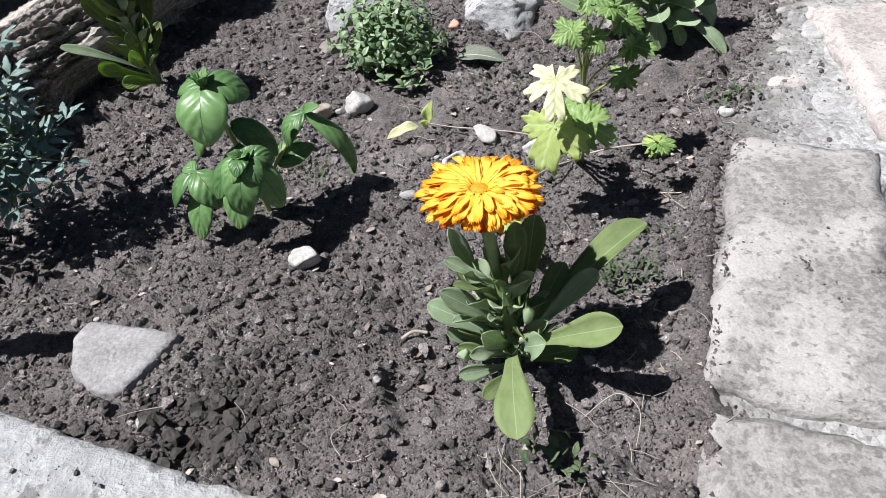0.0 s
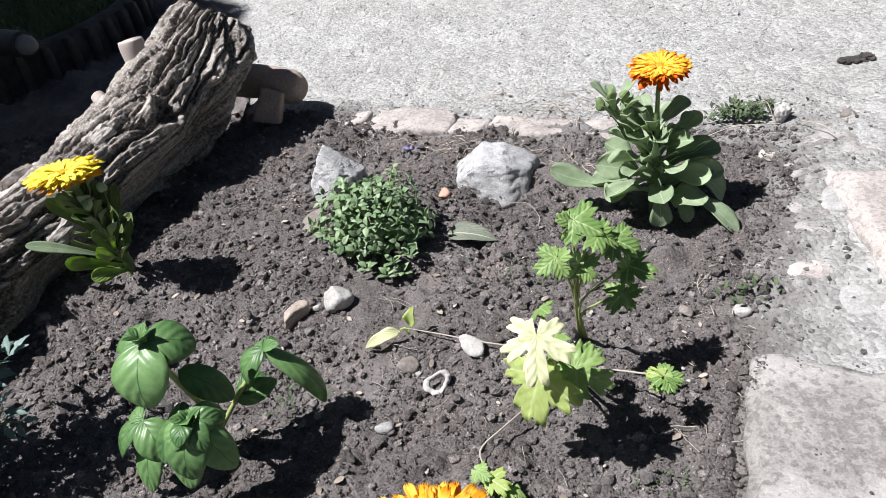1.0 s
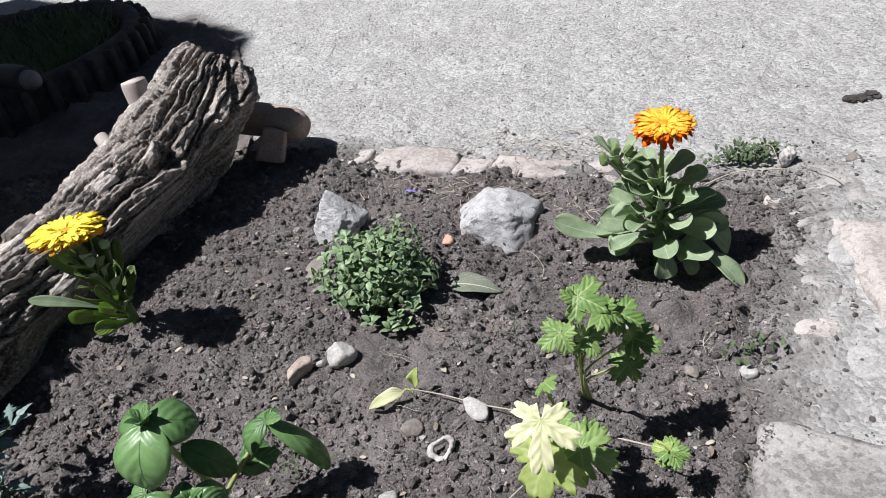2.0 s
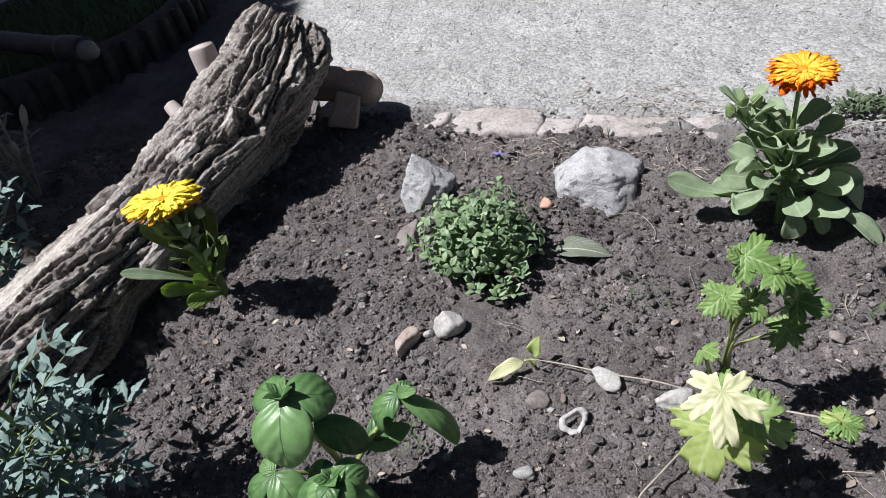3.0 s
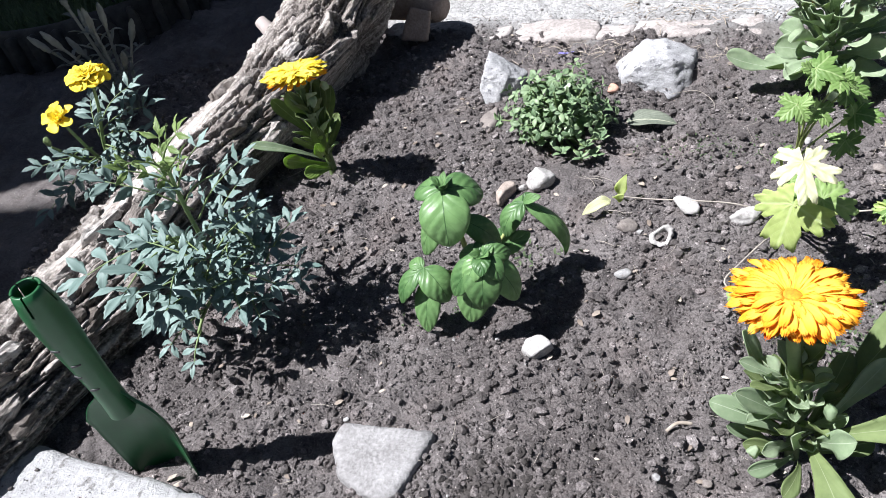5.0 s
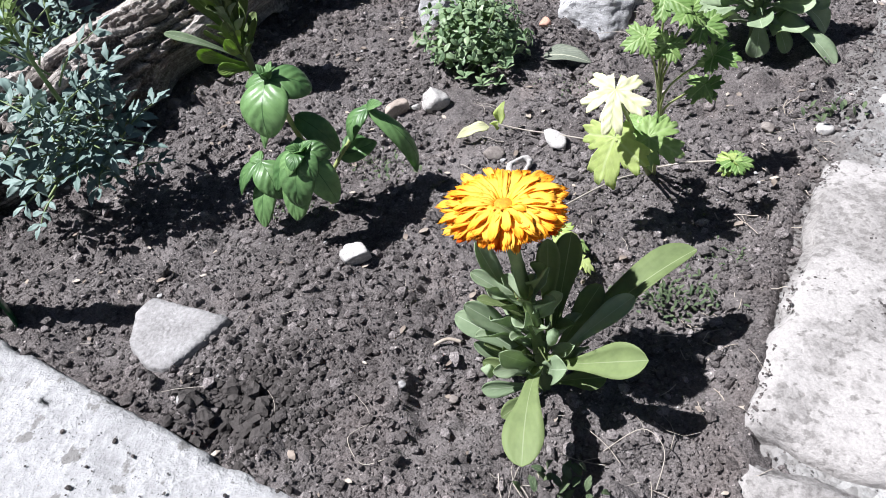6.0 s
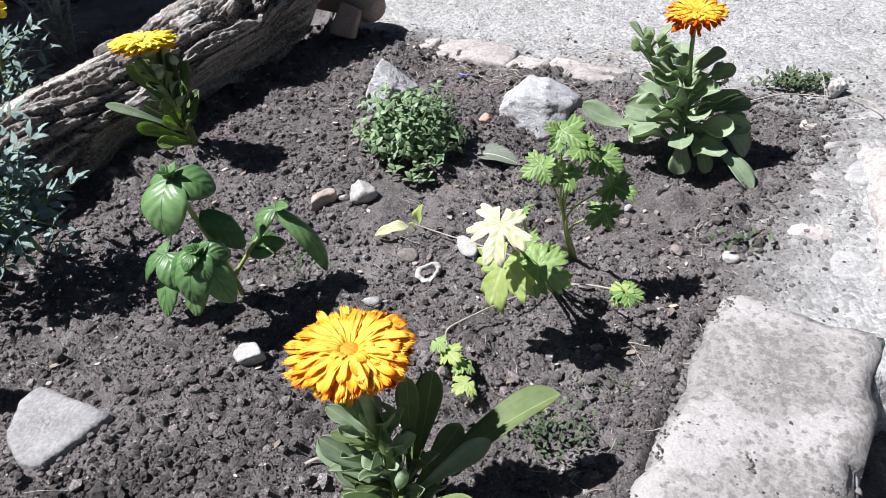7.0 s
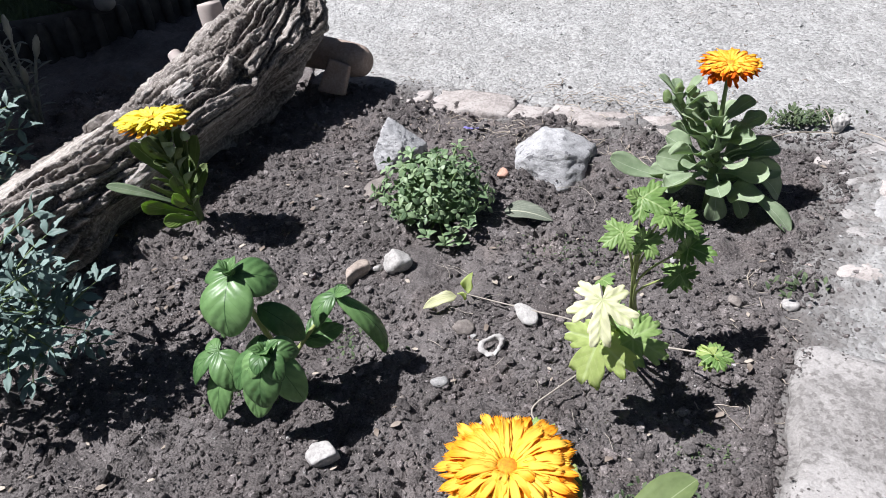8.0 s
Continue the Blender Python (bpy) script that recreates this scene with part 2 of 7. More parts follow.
SOIL = soil_material()
DAMP_SOIL = stony("damp_soil", (0.028, 0.024, 0.022), (0.080, 0.071, 0.067), 60, 420, 0.9, 0.9, 0.002)
COURT = court_material()
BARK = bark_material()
BARK_PLATE = plate_material()
BARE_WOOD = plain("bare_wood", (0.38, 0.325, 0.30), (0.52, 0.46, 0.435), 0.85, 40.0, relief=0.001)
CUT_WOOD = plain("cut_wood", (0.10, 0.075, 0.06), (0.33, 0.28, 0.235), 0.9, 55.0, relief=0.002)
PAVER = paver_material("worn_paver", (0.372, 0.355, 0.344), (0.228, 0.216, 0.208), (0.115, 0.106, 0.100))
RED_PAVER = paver_material("reddish_paver", (0.45, 0.415, 0.396), (0.35, 0.314, 0.296), (0.22, 0.196, 0.182))
WHITEWASH = stony("whitewashed_concrete", (0.28, 0.28, 0.285), (0.44, 0.44, 0.445), 18, 170, 0.8, 0.9, 0.004, spots=((0.19, 0.185, 0.18), 48.0, 0.60))
GRANITE = stony("speckled_granite", (0.24, 0.24, 0.25), (0.60, 0.60, 0.61), 90, 520, 0.85, 0.9, 0.002, spots=((0.17, 0.17, 0.18), 75.0, 0.60))
LIMESTONE = stony("pale_grey_stone", (0.185, 0.178, 0.176), (0.345, 0.338, 0.338), 45, 350, 0.85, 0.9, 0.0014, spots=((0.2, 0.2, 0.19), 95.0, 0.68))
WHITE_STONE = stony("white_stone", (0.27, 0.255, 0.243), (0.52, 0.505, 0.49), 80, 420, 0.8, 0.5, 0.0008)
TAN_STONE = stony("tan_stone", (0.27, 0.215, 0.18), (0.43, 0.365, 0.32), 70, 500, 0.8, 0.5, 0.0008)
ORANGE_STONE = stony("orange_stone", (0.40, 0.21, 0.15), (0.60, 0.37, 0.29), 70, 500, 0.85, 0.5, 0.0008)
PINK_STONE = stony("pinkish_stone", (0.33, 0.265, 0.24), (0.50, 0.43, 0.40), 70, 500, 0.85, 0.5, 0.0008)
BROWN_STONE = stony("brown_stone", (0.13, 0.11, 0.10), (0.27, 0.24, 0.22), 70, 500, 0.9, 0.5, 0.0008)
PEBBLES = stony("pebbles", (0.215, 0.21, 0.207), (0.435, 0.43, 0.425), 90, 500, 0.9, 0.5, 0.0008)
TERRACOTTA = stony("weathered_terracotta", (0.27, 0.20, 0.165), (0.43, 0.35, 0.30), 40, 350, 0.9, 0.5, 0.001)
# skin of the unseen shade blocks, dark so they bounce little light
BLOCK_GREY = stony("block_grey", (0.10, 0.095, 0.09), (0.18, 0.17, 0.16), 6, 120, 0.95, 0.5, 0.003)
TYRE_RUBBER = plain("dusty_rubber", (0.018, 0.017, 0.016), (0.075, 0.072, 0.067), 0.85, 35.0, relief=0.001)
BLACK_PLASTIC = plain("black_plastic", (0.02, 0.02, 0.022), (0.055, 0.055, 0.058), 0.55, 30.0)
GREY_CAP = plain("grey_plastic", (0.14, 0.14, 0.14), (0.22, 0.22, 0.22), 0.6, 30.0)
GREEN_PLASTIC = plain("dark_green_plastic", (0.006, 0.055, 0.018), (0.014, 0.095, 0.032), 0.38, 25.0, relief=0.0002)
STRAW = plain("dry_straw", (0.25, 0.205, 0.16), (0.50, 0.45, 0.39), 0.85, 120.0)
PALE_ROOT = plain("pale_root", (0.27, 0.24, 0.205), (0.44, 0.40, 0.35), 0.8, 150.0)
DRY_LEAF = leafy("dry_leaf", (0.13, 0.15, 0.115), (0.22, 0.24, 0.19), (0.42, 0.43, 0.33), 0.7, 0.1, 7.0)
CALENDULA_LEAF = leafy("calendula_leaf", (0.140, 0.190, 0.078), (0.235, 0.300, 0.130), (0.33, 0.39, 0.22), 0.6, 0.36, 6.0, 1.0, 0.020, 0.0003, spec=0.25, lines_on=0.04)
DOWNY_LEAF = leafy("downy_calendula_leaf", (0.245, 0.325, 0.200), (0.42, 0.500, 0.345), (0.47, 0.54, 0.41), 0.65, 0.34, 6.0, 1.0, 0.020, 0.0003, spec=0.25, lines_on=0.04)
CALENDULA_LIGHT = leafy("fresh_calendula_leaf", (0.23, 0.34, 0.085), (0.37, 0.50, 0.15), (0.40, 0.50, 0.22), 0.55, 0.42, 6.0, 1.0, 0.03)
BASIL_LEAF = leafy("basil_leaf", (0.060, 0.142, 0.048), (0.190, 0.335, 0.128), (0.045, 0.110, 0.036), 0.38, 0.30, 4.2, 0.85, 0.016, 0.0008, 0.40, 0.14)
SMALL_LEAF = leafy("small_herb_leaf", (0.125, 0.205, 0.105), (0.335, 0.445, 0.255), (0.34, 0.44, 0.27), 0.42, 0.22, 4.0, relief=0.0002, lines_on=0.06)
MARIGOLD_LEAF = leafy("marigold_leaf", (0.125, 0.190, 0.170), (0.255, 0.345, 0.320), (0.20, 0.275, 0.255), 0.5, 0.15, 7.0, rib=0.02, relief=0.00003, spec=0.25, lines_on=0.0)
MARIGOLD_FRESH = leafy("fresh_marigold_leaf", (0.12, 0.19, 0.055), (0.21, 0.29, 0.10), (0.28, 0.36, 0.15), 0.45, 0.25, 7.0, relief=0.0001, lines_on=0.04)
PALE_LEAF = leafy("bleached_lobed_leaf", (0.58, 0.58, 0.36), (0.74, 0.73, 0.53), (0.52, 0.55, 0.30), 0.5, 0.25, 5.0)
LIME_LEAF = leafy("yellow_green_lobed_leaf", (0.37, 0.46, 0.14), (0.55, 0.62, 0.27), (0.56, 0.63, 0.33), 0.55, 0.42, 5.0, relief=0.0003)
LOBED_LEAF = leafy("green_lobed_leaf", (0.15, 0.26, 0.072), (0.30, 0.43, 0.15), (0.36, 0.47, 0.21), 0.5, 0.3, 5.0)
WEED_LEAF = leafy("weed_leaf", (0.075, 0.115, 0.06), (0.17, 0.22, 0.12), (0.18, 0.24, 0.11), 0.6, 0.2, 4.0)
GREY_LEAF = leafy("grey_downy_leaf", (0.18, 0.195, 0.175), (0.30, 0.315, 0.285), (0.2, 0.21, 0.17), 0.8, 0.1, 4.0)
STEM = plain("green_stem", (0.10, 0.155, 0.055), (0.19, 0.26, 0.10), 0.55, 90.0)
PALE_STEM = plain("yellow_green_stem", (0.21, 0.27, 0.08), (0.34, 0.39, 0.15), 0.55, 90.0)
ORANGE_PETAL = petal_material("orange_petal", (0.93, 0.48, 0.016), (0.99, 0.71, 0.11), (0.97, 0.38, 0.018), (0.98, 0.58, 0.05))
DEEP_PETAL = petal_material("deep_orange_petal", (0.80, 0.20, 0.006), (0.88, 0.27, 0.008), (0.78, 0.125, 0.005), (0.85, 0.20, 0.006))
YELLOW_PETAL = petal_material("yellow_petal", (0.95, 0.66, 0.018), (0.99, 0.88, 0.15), (0.98, 0.82, 0.09), (0.97, 0.76, 0.05))
DISC = plain("flower_disc", (0.62, 0.16, 0.008), (0.85, 0.33, 0.012), 0.8, 500.0, relief=0.001)


# ---- mesh helpers ----
def lattice(seed):
    return np.random.RandomState(seed).rand(256, 256)


def vnoise(x, y, seed=0, wrap=256):
    """Smooth value noise on a lattice of unit cells, 0 to 1."""
    tab = lattice(seed)
    xi, yi = np.floor(x).astype(int), np.floor(y).astype(int)
    fx, fy = x - xi, y - yi
    fx, fy = fx * fx * (3 - 2 * fx), fy * fy * (3 - 2 * fy)
    x0, x1, y0, y1 = xi % wrap, (xi + 1) % wrap, yi % 256, (yi + 1) % 256
    return (tab[x0, y0] * (1 - fx) + tab[x1, y0] * fx) * (1 - fy) + (tab[x0, y1] * (1 - fx) + tab[x1, y1] * fx) * fy


def fbm(x, y, seed=0, octaves=4, gain=0.5):
    total, amp, norm = 0.0, 1.0, 0.0
    for k in range(octaves):
        total = total + amp * vnoise(x * 2**k, y * 2**k, seed + k)
        norm += amp
        amp *= gain
    return total / norm


def cells(x, y, seed, wrap):
    """Cell pattern on unit cells: distance gap between the two nearest seeds, a number for each cell, and the offset from its seed."""
    ta, tb, tc = lattice(seed), lattice(seed + 1), lattice(seed + 2)
    xi, yi = np.floor(x).astype(int), np.floor(y).astype(int)
    d1, d2 = np.full(x.shape, 9.0), np.full(x.shape, 9.0)
    num, off = np.zeros(x.shape), np.zeros(x.shape)
    for i in (-1, 0, 1):
        for j in (-1, 0, 1):
            cx, cy = (xi + i) % wrap, (yi + j) % 256
            dx, dy = xi + i + ta[cx, cy] - x, yi + j + tb[cx, cy] - y
            d = np.sqrt(dx * dx + dy * dy)
            first = d < d1
            d2 = np.where(first, d1, np.minimum(d2, d))
            num = np.where(first, tc[cx, cy], num)
            off = np.where(first, dy, off)
            d1 = np.where(first, d, d1)
    return d2 - d1, num, off


def mesh_of(name, verts, faces, mat, uv=None, smooth=True):
    me = bpy.data.meshes.new(name)
    me.from_pydata(np.asarray(verts, dtype=float).tolist(), [], [list(map(int, f)) for f in faces])
    me.materials.append(mat)
    if uv is not None:
        layer = me.uv_layers.new(name="UVMap")
        idx = np.empty(len(me.loops), dtype=np.int32)
        me.loops.foreach_get("vertex_index", idx)
        layer.data.foreach_set("uv", np.asarray(uv, dtype=np.float32)[idx].ravel())
    if smooth:
        me.polygons.foreach_set("use_smooth", [True] * len(me.polygons))
    me.update()
    return me


def mesh_from_bm(name, bm, mat, smooth=False):
    me = bpy.data.meshes.new(name)
    bm.to_mesh(me)
    bm.free()
    me.materials.append(mat)
    if smooth:
        me.polygons.foreach_set("use_smooth", [True] * len(me.polygons))
    return me


def part(name, me, parent, label="", m=None):
    """One mesh object under a thing or a part; m: its pose in the parent's own space."""
    ob = new(name, me)
    ob.parent = parent
    if m is not None:
        ob.matrix_local = m
    if label:
        tagged(ob, label)
    return ob


def thing(name, label, category, at=(0, 0, 0), me=None, group="", kind="", m=None):
    ob = new(name, me)
    ob.matrix_world = m if m is not None else Matrix.Translation(at)
    return tagged(ob, label, category, group, kind)


def grid_faces(nu, nv, close_v=False):
    i = np.arange(nu - 1)[:, None]
    j = np.arange(nv if close_v else nv - 1)[None, :]
    a, b = i * nv + j, i * nv + (j + 1) % nv
    return np.stack([a, b, b + nv, a + nv], -1).reshape(-1, 4)


PROFILE = {
    "spoon": lambda u: (0.20 + 0.80 * np.sin(np.pi * np.clip(u, 0, 1) ** 1.9 * 0.5 + 0.0) ** 1.2) * np.sqrt(np.clip(1 - np.clip((u - 0.62) / 0.38, 0, 1) ** 2.4, 0, 1)),
    "ovate": lambda u: np.clip(np.sin(np.pi * np.clip(u, 0, 1) ** 0.72), 0, 1) ** 0.75,
    "broad": lambda u: np.clip(np.sin(np.pi * np.clip(u, 0, 1) ** 0.86), 0, 1) ** 0.58,
    "lance": lambda u: np.clip(np.sin(np.pi * np.clip(u, 0, 1) ** 0.95), 0, 1) ** 0.9,
    "petal": lambda u: (0.35 + 0.65 * np.sin(np.pi * 0.5 * np.clip(u / 0.7, 0, 1))) * np.sqrt(np.clip(1 - np.clip((u - 0.85) / 0.15, 0, 1) ** 2 * 0.75, 0, 1)),
    "blade": lambda u: np.clip(1 - u, 0, 1) ** 0.7,
}


def leaf_mesh(name, length, width, mat, shape="spoon", sag=0.12, cup=0.2, wave=0.0, twist=0.0, thick=0.0005, nu=11, nv=5, teeth=0.0, seed=0, puff=0.0, notch=0.0):
    """A blade from the origin along +y, upper side +z. sag: rise of the middle over the chord; cup: lift of the edges;
    wave: rippled edges; puff: swelling between the veins."""
    rng = random.Random(seed)
    ph = rng.uniform(0, 6.28)
    u = 1 - (1 - np.linspace(0, 1, nu)[:, None]) ** 1.6
    v = np.linspace(-1, 1, nv)[None, :]
    w = PROFILE[shape](u) * width * 0.5
    if teeth:
        w = w * (1 + teeth * np.sign(np.sin(u * nu * np.pi + 0.5)) * (np.abs(v) > 0.9))
    y = u * length + 0 * v - notch * length * u**6 * (1 - np.cos(2 * np.pi * v * 1.25))
    z = 4 * sag * length * u * (1 - u) + cup * w * v**2 + wave * width * np.sin(9 * u + ph + 1.2 * np.sign(v)) * v**2 * np.sin(np.pi * u)
    z = z + puff * width * np.sin(np.pi * np.abs(v)) * (0.4 + 0.6 * np.sin(26 * u - 3 * np.abs(v)) ** 2) * np.sin(np.pi * u)
    x = w * v
    a = twist * (u - 0.1)
    x, z = x * np.cos(a) - (z - z[:, nv // 2:nv // 2 + 1]) * np.sin(a), z + x * np.sin(a)
    top = np.stack([x, y, z], -1).reshape(-1, 3)
    low = top - np.array([0, 0, thick])
    n = nu * nv
    f = grid_faces(nu, nv)
    edge = [k for k in range(nv)] + [r * nv + nv - 1 for r in range(1, nu)] + [(nu - 1) * nv + k for k in range(nv - 2, -1, -1)] + [r * nv for r in range(nu - 2, 0, -1)]
    rim = [[b, a0, a0 + n, b + n] for a0, b in zip(edge, edge[1:] + edge[:1])]
    uv = np.stack([0.5 + 0.5 * v + 0 * u, u + 0 * v], -1).reshape(-1, 2)
    return mesh_of(name, np.vstack([top, low]), [*f, *[q[::-1] + n for q in f], *rim], mat, np.vstack([uv, uv]))


def aim(base, tip, up=(0, 0, 1), roll=0.0):
    """Pose with +y from base to tip and +z as near to up as can be."""
    base, tip, up = Vector(base), Vector(tip), Vector(up)
    y = (tip - base).normalized()
    x = y.cross(up)
    if x.length < 1e-3:
        x = y.cross(Vector((0.3, -1, 0.1)))
    x.normalize()
    z = x.cross(y)
    return Matrix.Translation(base) @ Matrix((x, y, z)).transposed().to_4x4() @ pose(0, 0, 0, 0, roll, 0)


def add_leaf(plant, base, tip, width, mat, shape="spoon", up=(0, 0, 1), roll=0.0, name="leaf", label="", **kw):
    """A leaf between two places given in the world, as a part of plant (which is neither turned nor scaled)."""
    o = plant.matrix_world.translation
    b, t = Vector(base) - o, Vector(tip) - o
    me = leaf_mesh(name, (t - b).length, width, mat, shape, **kw)
    return part(name, me, plant, label, aim(b, t, up, roll))


def tube_mesh(name, pts, radii, mat, sides=8, steps=6, bumps=0.0, seed=0):
    """A round bar through the points, smoothed between them; radii: one or one for each point."""
    pts = [Vector(p) for p in pts]
    radii = list(radii) if isinstance(radii, (list, tuple)) else [radii] * len(pts)
    line, rr = [], []
    for k in range(len(pts) - 1):
        p0, p1, p2, p3 = pts[max(k - 1, 0)], pts[k], pts[k + 1], pts[min(k + 2, len(pts) - 1)]
        for s in range(steps):
            q = s / steps
            line.append(0.5 * ((2 * p1) + (p2 - p0) * q + (2 * p0 - 5 * p1 + 4 * p2 - p3) * q * q + (3 * p1 - p0 - 3 * p2 + p3) * q**3))
            rr.append(radii[k] * (1 - q) + radii[k + 1] * q)
    line.append(pts[-1])
    rr.append(radii[-1])
    verts = []
    side = None
    for k, p in enumerate(line):
        d = (line[min(k + 1, len(line) - 1)] - line[max(k - 1, 0)]).normalized()
        if side is None:
            side = d.orthogonal().normalized()
        side = (side - d * side.dot(d)).normalized()
        other = d.cross(side)
        for j in range(sides):
            a = 2 * math.pi * j / sides
            r = rr[k] * (1 + bumps * noise.noise(Vector((math.cos(a) * 2, math.sin(a) * 2, k * 0.6 + seed * 9))))
            verts.append(p + side * math.cos(a) * r + other * math.sin(a) * r)
    n = len(line)
    faces = [list(q) for q in grid_faces(n, sides, True)]
    faces += [list(range(sides - 1, -1, -1)), [(n - 1) * sides + j for j in range(sides)]]
    return mesh_of(name, [tuple(p) for p in verts], faces, mat)


def add_stem(plant, pts, radii, mat, name="stem", label="", **kw):
    o = plant.matrix_world.translation
    return part(name, tube_mesh(name, [Vector(p) - o for p in pts], radii, mat, **kw), plant, label)


def ball(sub):
    if sub == 0:
        v = np.array([(1, 0, 0), (-0.7, 0.75, 0), (-0.6, -0.8, 0), (0.05, 0.1, 1), (0, 0, -0.8)], dtype=float)
        return v, np.array([(0, 1, 3), (1, 2, 3), (2, 0, 3), (1, 0, 4), (2, 1, 4), (0, 2, 4)])
    bm = bmesh.new()
    bmesh.ops.create_icosphere(bm, subdivisions=sub, radius=1.0)
    v = np.array([p.co[:] for p in bm.verts])
    f = np.array([[p.index for p in q.verts] for q in bm.faces])
    bm.free()
    return v, f


def rock_mesh(name, size, mat, seed, facets=14, sub=4, rough=0.05, flat=0.0):
    """A stone: a ball cut by random planes, softened and roughened."""
    rng = np.random.RandomState(seed)
    v, f = ball(sub)
    n = rng.normal(size=(facets, 3))
    n /= np.linalg.norm(n, axis=1)[:, None]
    d = rng.uniform(0.56, 0.86, facets)
    reach = np.clip(v @ n.T, 1e-3, None)
    r = 1 / (np.sum((reach / d) ** 40, axis=1) + 0.02) ** (1 / 40)
    jit = np.array([noise.fractal(Vector(p) * 2.2 + Vector((seed, 0, 0)), 1.0, 2.0, 4) for p in v])
    fine = np.array([noise.noise(Vector(p) * 11 + Vector((0, seed, 0))) for p in v])
    r = r * (1 + rough * jit + rough * 0.3 * fine)
    p = v * r[:, None] * np.array(size) * 0.5
    if flat:
        p[:, 2] = np.maximum(p[:, 2], -flat * size[2] * 0.5)
    return mesh_of(name, p, f, mat)


def cut_stone(name, planes, mat, seed, rough=0.0022, sharp=60, sub=5):
    """A stone bounded by planes (normal and distance in metres), with softened arrises and an uneven skin."""
    v, f = ball(sub)
    n = np.array([p[:3] for p in planes], dtype=float)
    n /= np.linalg.norm(n, axis=1)[:, None]
    d = np.array([p[3] for p in planes])
    r = 1 / np.sum((np.clip(v @ n.T, 1e-4, None) / d * 0.02) ** sharp, axis=1) ** (1 / sharp) * 0.02
    p = v * r[:, None]
    jit = np.array([noise.fractal(Vector(q) * 60 + Vector((seed, 0, 0)), 1.0, 2.0, 4) + 0.7 * noise.noise(Vector(q) * 330) for q in p])
    return mesh_of(name, p + v * (rough * jit)[:, None], f, mat)


def block_mesh(name, corners, bottom, top, mat, seed=0, amp=0.003, step=0.012, round_off=0.006, chips=0.0):
    """A worn block or slab on a four-sided outline: sides and top in small facets, rounded arrises, uneven faces."""
    c = [Vector((*p, 0)) for p in corners]
    lx = max((c[1] - c[0]).length, (c[2] - c[3]).length)
    ly = max((c[3] - c[0]).length, (c[2] - c[1]).length)
    nx, ny = max(4, int(lx / step)), max(4, int(ly / step))
    nz = max(2, int((top - bottom) / step))
    bm = bmesh.new()
    bmesh.ops.create_cube(bm, size=1.0)
    for axis, cuts in ((0, nx), (1, ny), (2, nz)):
        for k in range(1, cuts):
            s = k / cuts - 0.5
            co, no = Vector((0, 0, 0)), Vector((0, 0, 0))
            co[axis], no[axis] = s, 1
            bmesh.ops.bisect_plane(bm, geom=bm.verts[:] + bm.edges[:] + bm.faces[:], plane_co=co, plane_no=no)
    for w in bm.verts:
        a, b, h = w.co.x + 0.5, w.co.y + 0.5, w.co.z + 0.5
        p = (c[0] * (1 - a) + c[1] * a) * (1 - b) + (c[3] * (1 - a) + c[2] * a) * b
        ex, ey, ez = min(a, 1 - a) * lx, min(b, 1 - b) * ly, (1 - h) * (top - bottom)
        near = sorted((ex, ey, ez))
        drop = max(0.0, round_off - near[0] - near[1]) * 0.8
        mid = (c[0] + c[1] + c[2] + c[3]) / 4
        q = Vector((p.x, p.y, bottom + h * (top - bottom)))
        s = Vector((q.x * 40, q.y * 40, q.z * 40 + seed * 7.1))
        inward = (mid - p).normalized()
        q += inward * drop + Vector((0, 0, -drop))
        q += noise.noise_vector(s) * amp + noise.noise_vector(s * 0.3) * amp * 1.6
        if chips and min(ex, ey) < 0.02:
            q += inward * max(0.0, noise.fractal(Vector((p.x * 28, p.y * 28, seed)), 1.0, 2.0, 3)) * chips
        w.co = q
    return mesh_from_bm(name, bm, mat, True)


def lumps_mesh(name, places, sizes, mat, seed, sub=1, flat=0.75, rough=0.3, smooth=False):
    """Many small loose lumps in one mesh."""
    rng = np.random.RandomState(seed)
    v, f = ball(sub)
    n = len(places)
    sc = np.stack([sizes * rng.uniform(0.75, 1.3, n), sizes * rng.uniform(0.75, 1.3, n), sizes * flat * rng.uniform(0.7, 1.2, n)], -1)
    jit = 1 + rough * rng.uniform(-1, 1, (n, len(v), 1))
    p = v[None] * jit * sc[:, None, :]
    a = rng.uniform(0, 6.28, n)
    ca, sa = np.cos(a)[:, None], np.sin(a)[:, None]
    p = np.stack([p[..., 0] * ca - p[..., 1] * sa, p[..., 0] * sa + p[..., 1] * ca, p[..., 2]], -1) + places[:, None, :]
    faces = (f[None] + (np.arange(n) * len(v))[:, None, None]).reshape(-1, 3)
    return mesh_of(name, p.reshape(-1, 3), faces, mat, smooth=smooth)


# ---- ground, bed and court ----
def back_line(x):
    return np.interp(x, [-1.3, -0.62, -0.46, -0.32, -0.134, 0.149, 0.36, 0.6], [1.90, 1.68, 1.46, 1.02, 0.932, 0.826, 0.768, 0.70])


def right_line(y):
    return np.interp(y, [0.0, 0.22, 0.317, 0.437, 0.512, 0.575, 0.65, 0.735, 0.82, 1.0], [0.06, 0.108, 0.130, 0.166, 0.193, 0.230, 0.250, 0.282, 0.303, 0.33])


def bed_depth(x, y):
    """How far a place lies inside the bed, in metres (outside: minus), with a ragged border."""
    edge = np.minimum(np.minimum(back_line(x) - y, right_line(y) - x), np.minimum(x + 1.12, y - 0.08))
    return edge + 0.05 * (fbm(x * 14 + 7, y * 14 + 3, 40, 4) - 0.5)


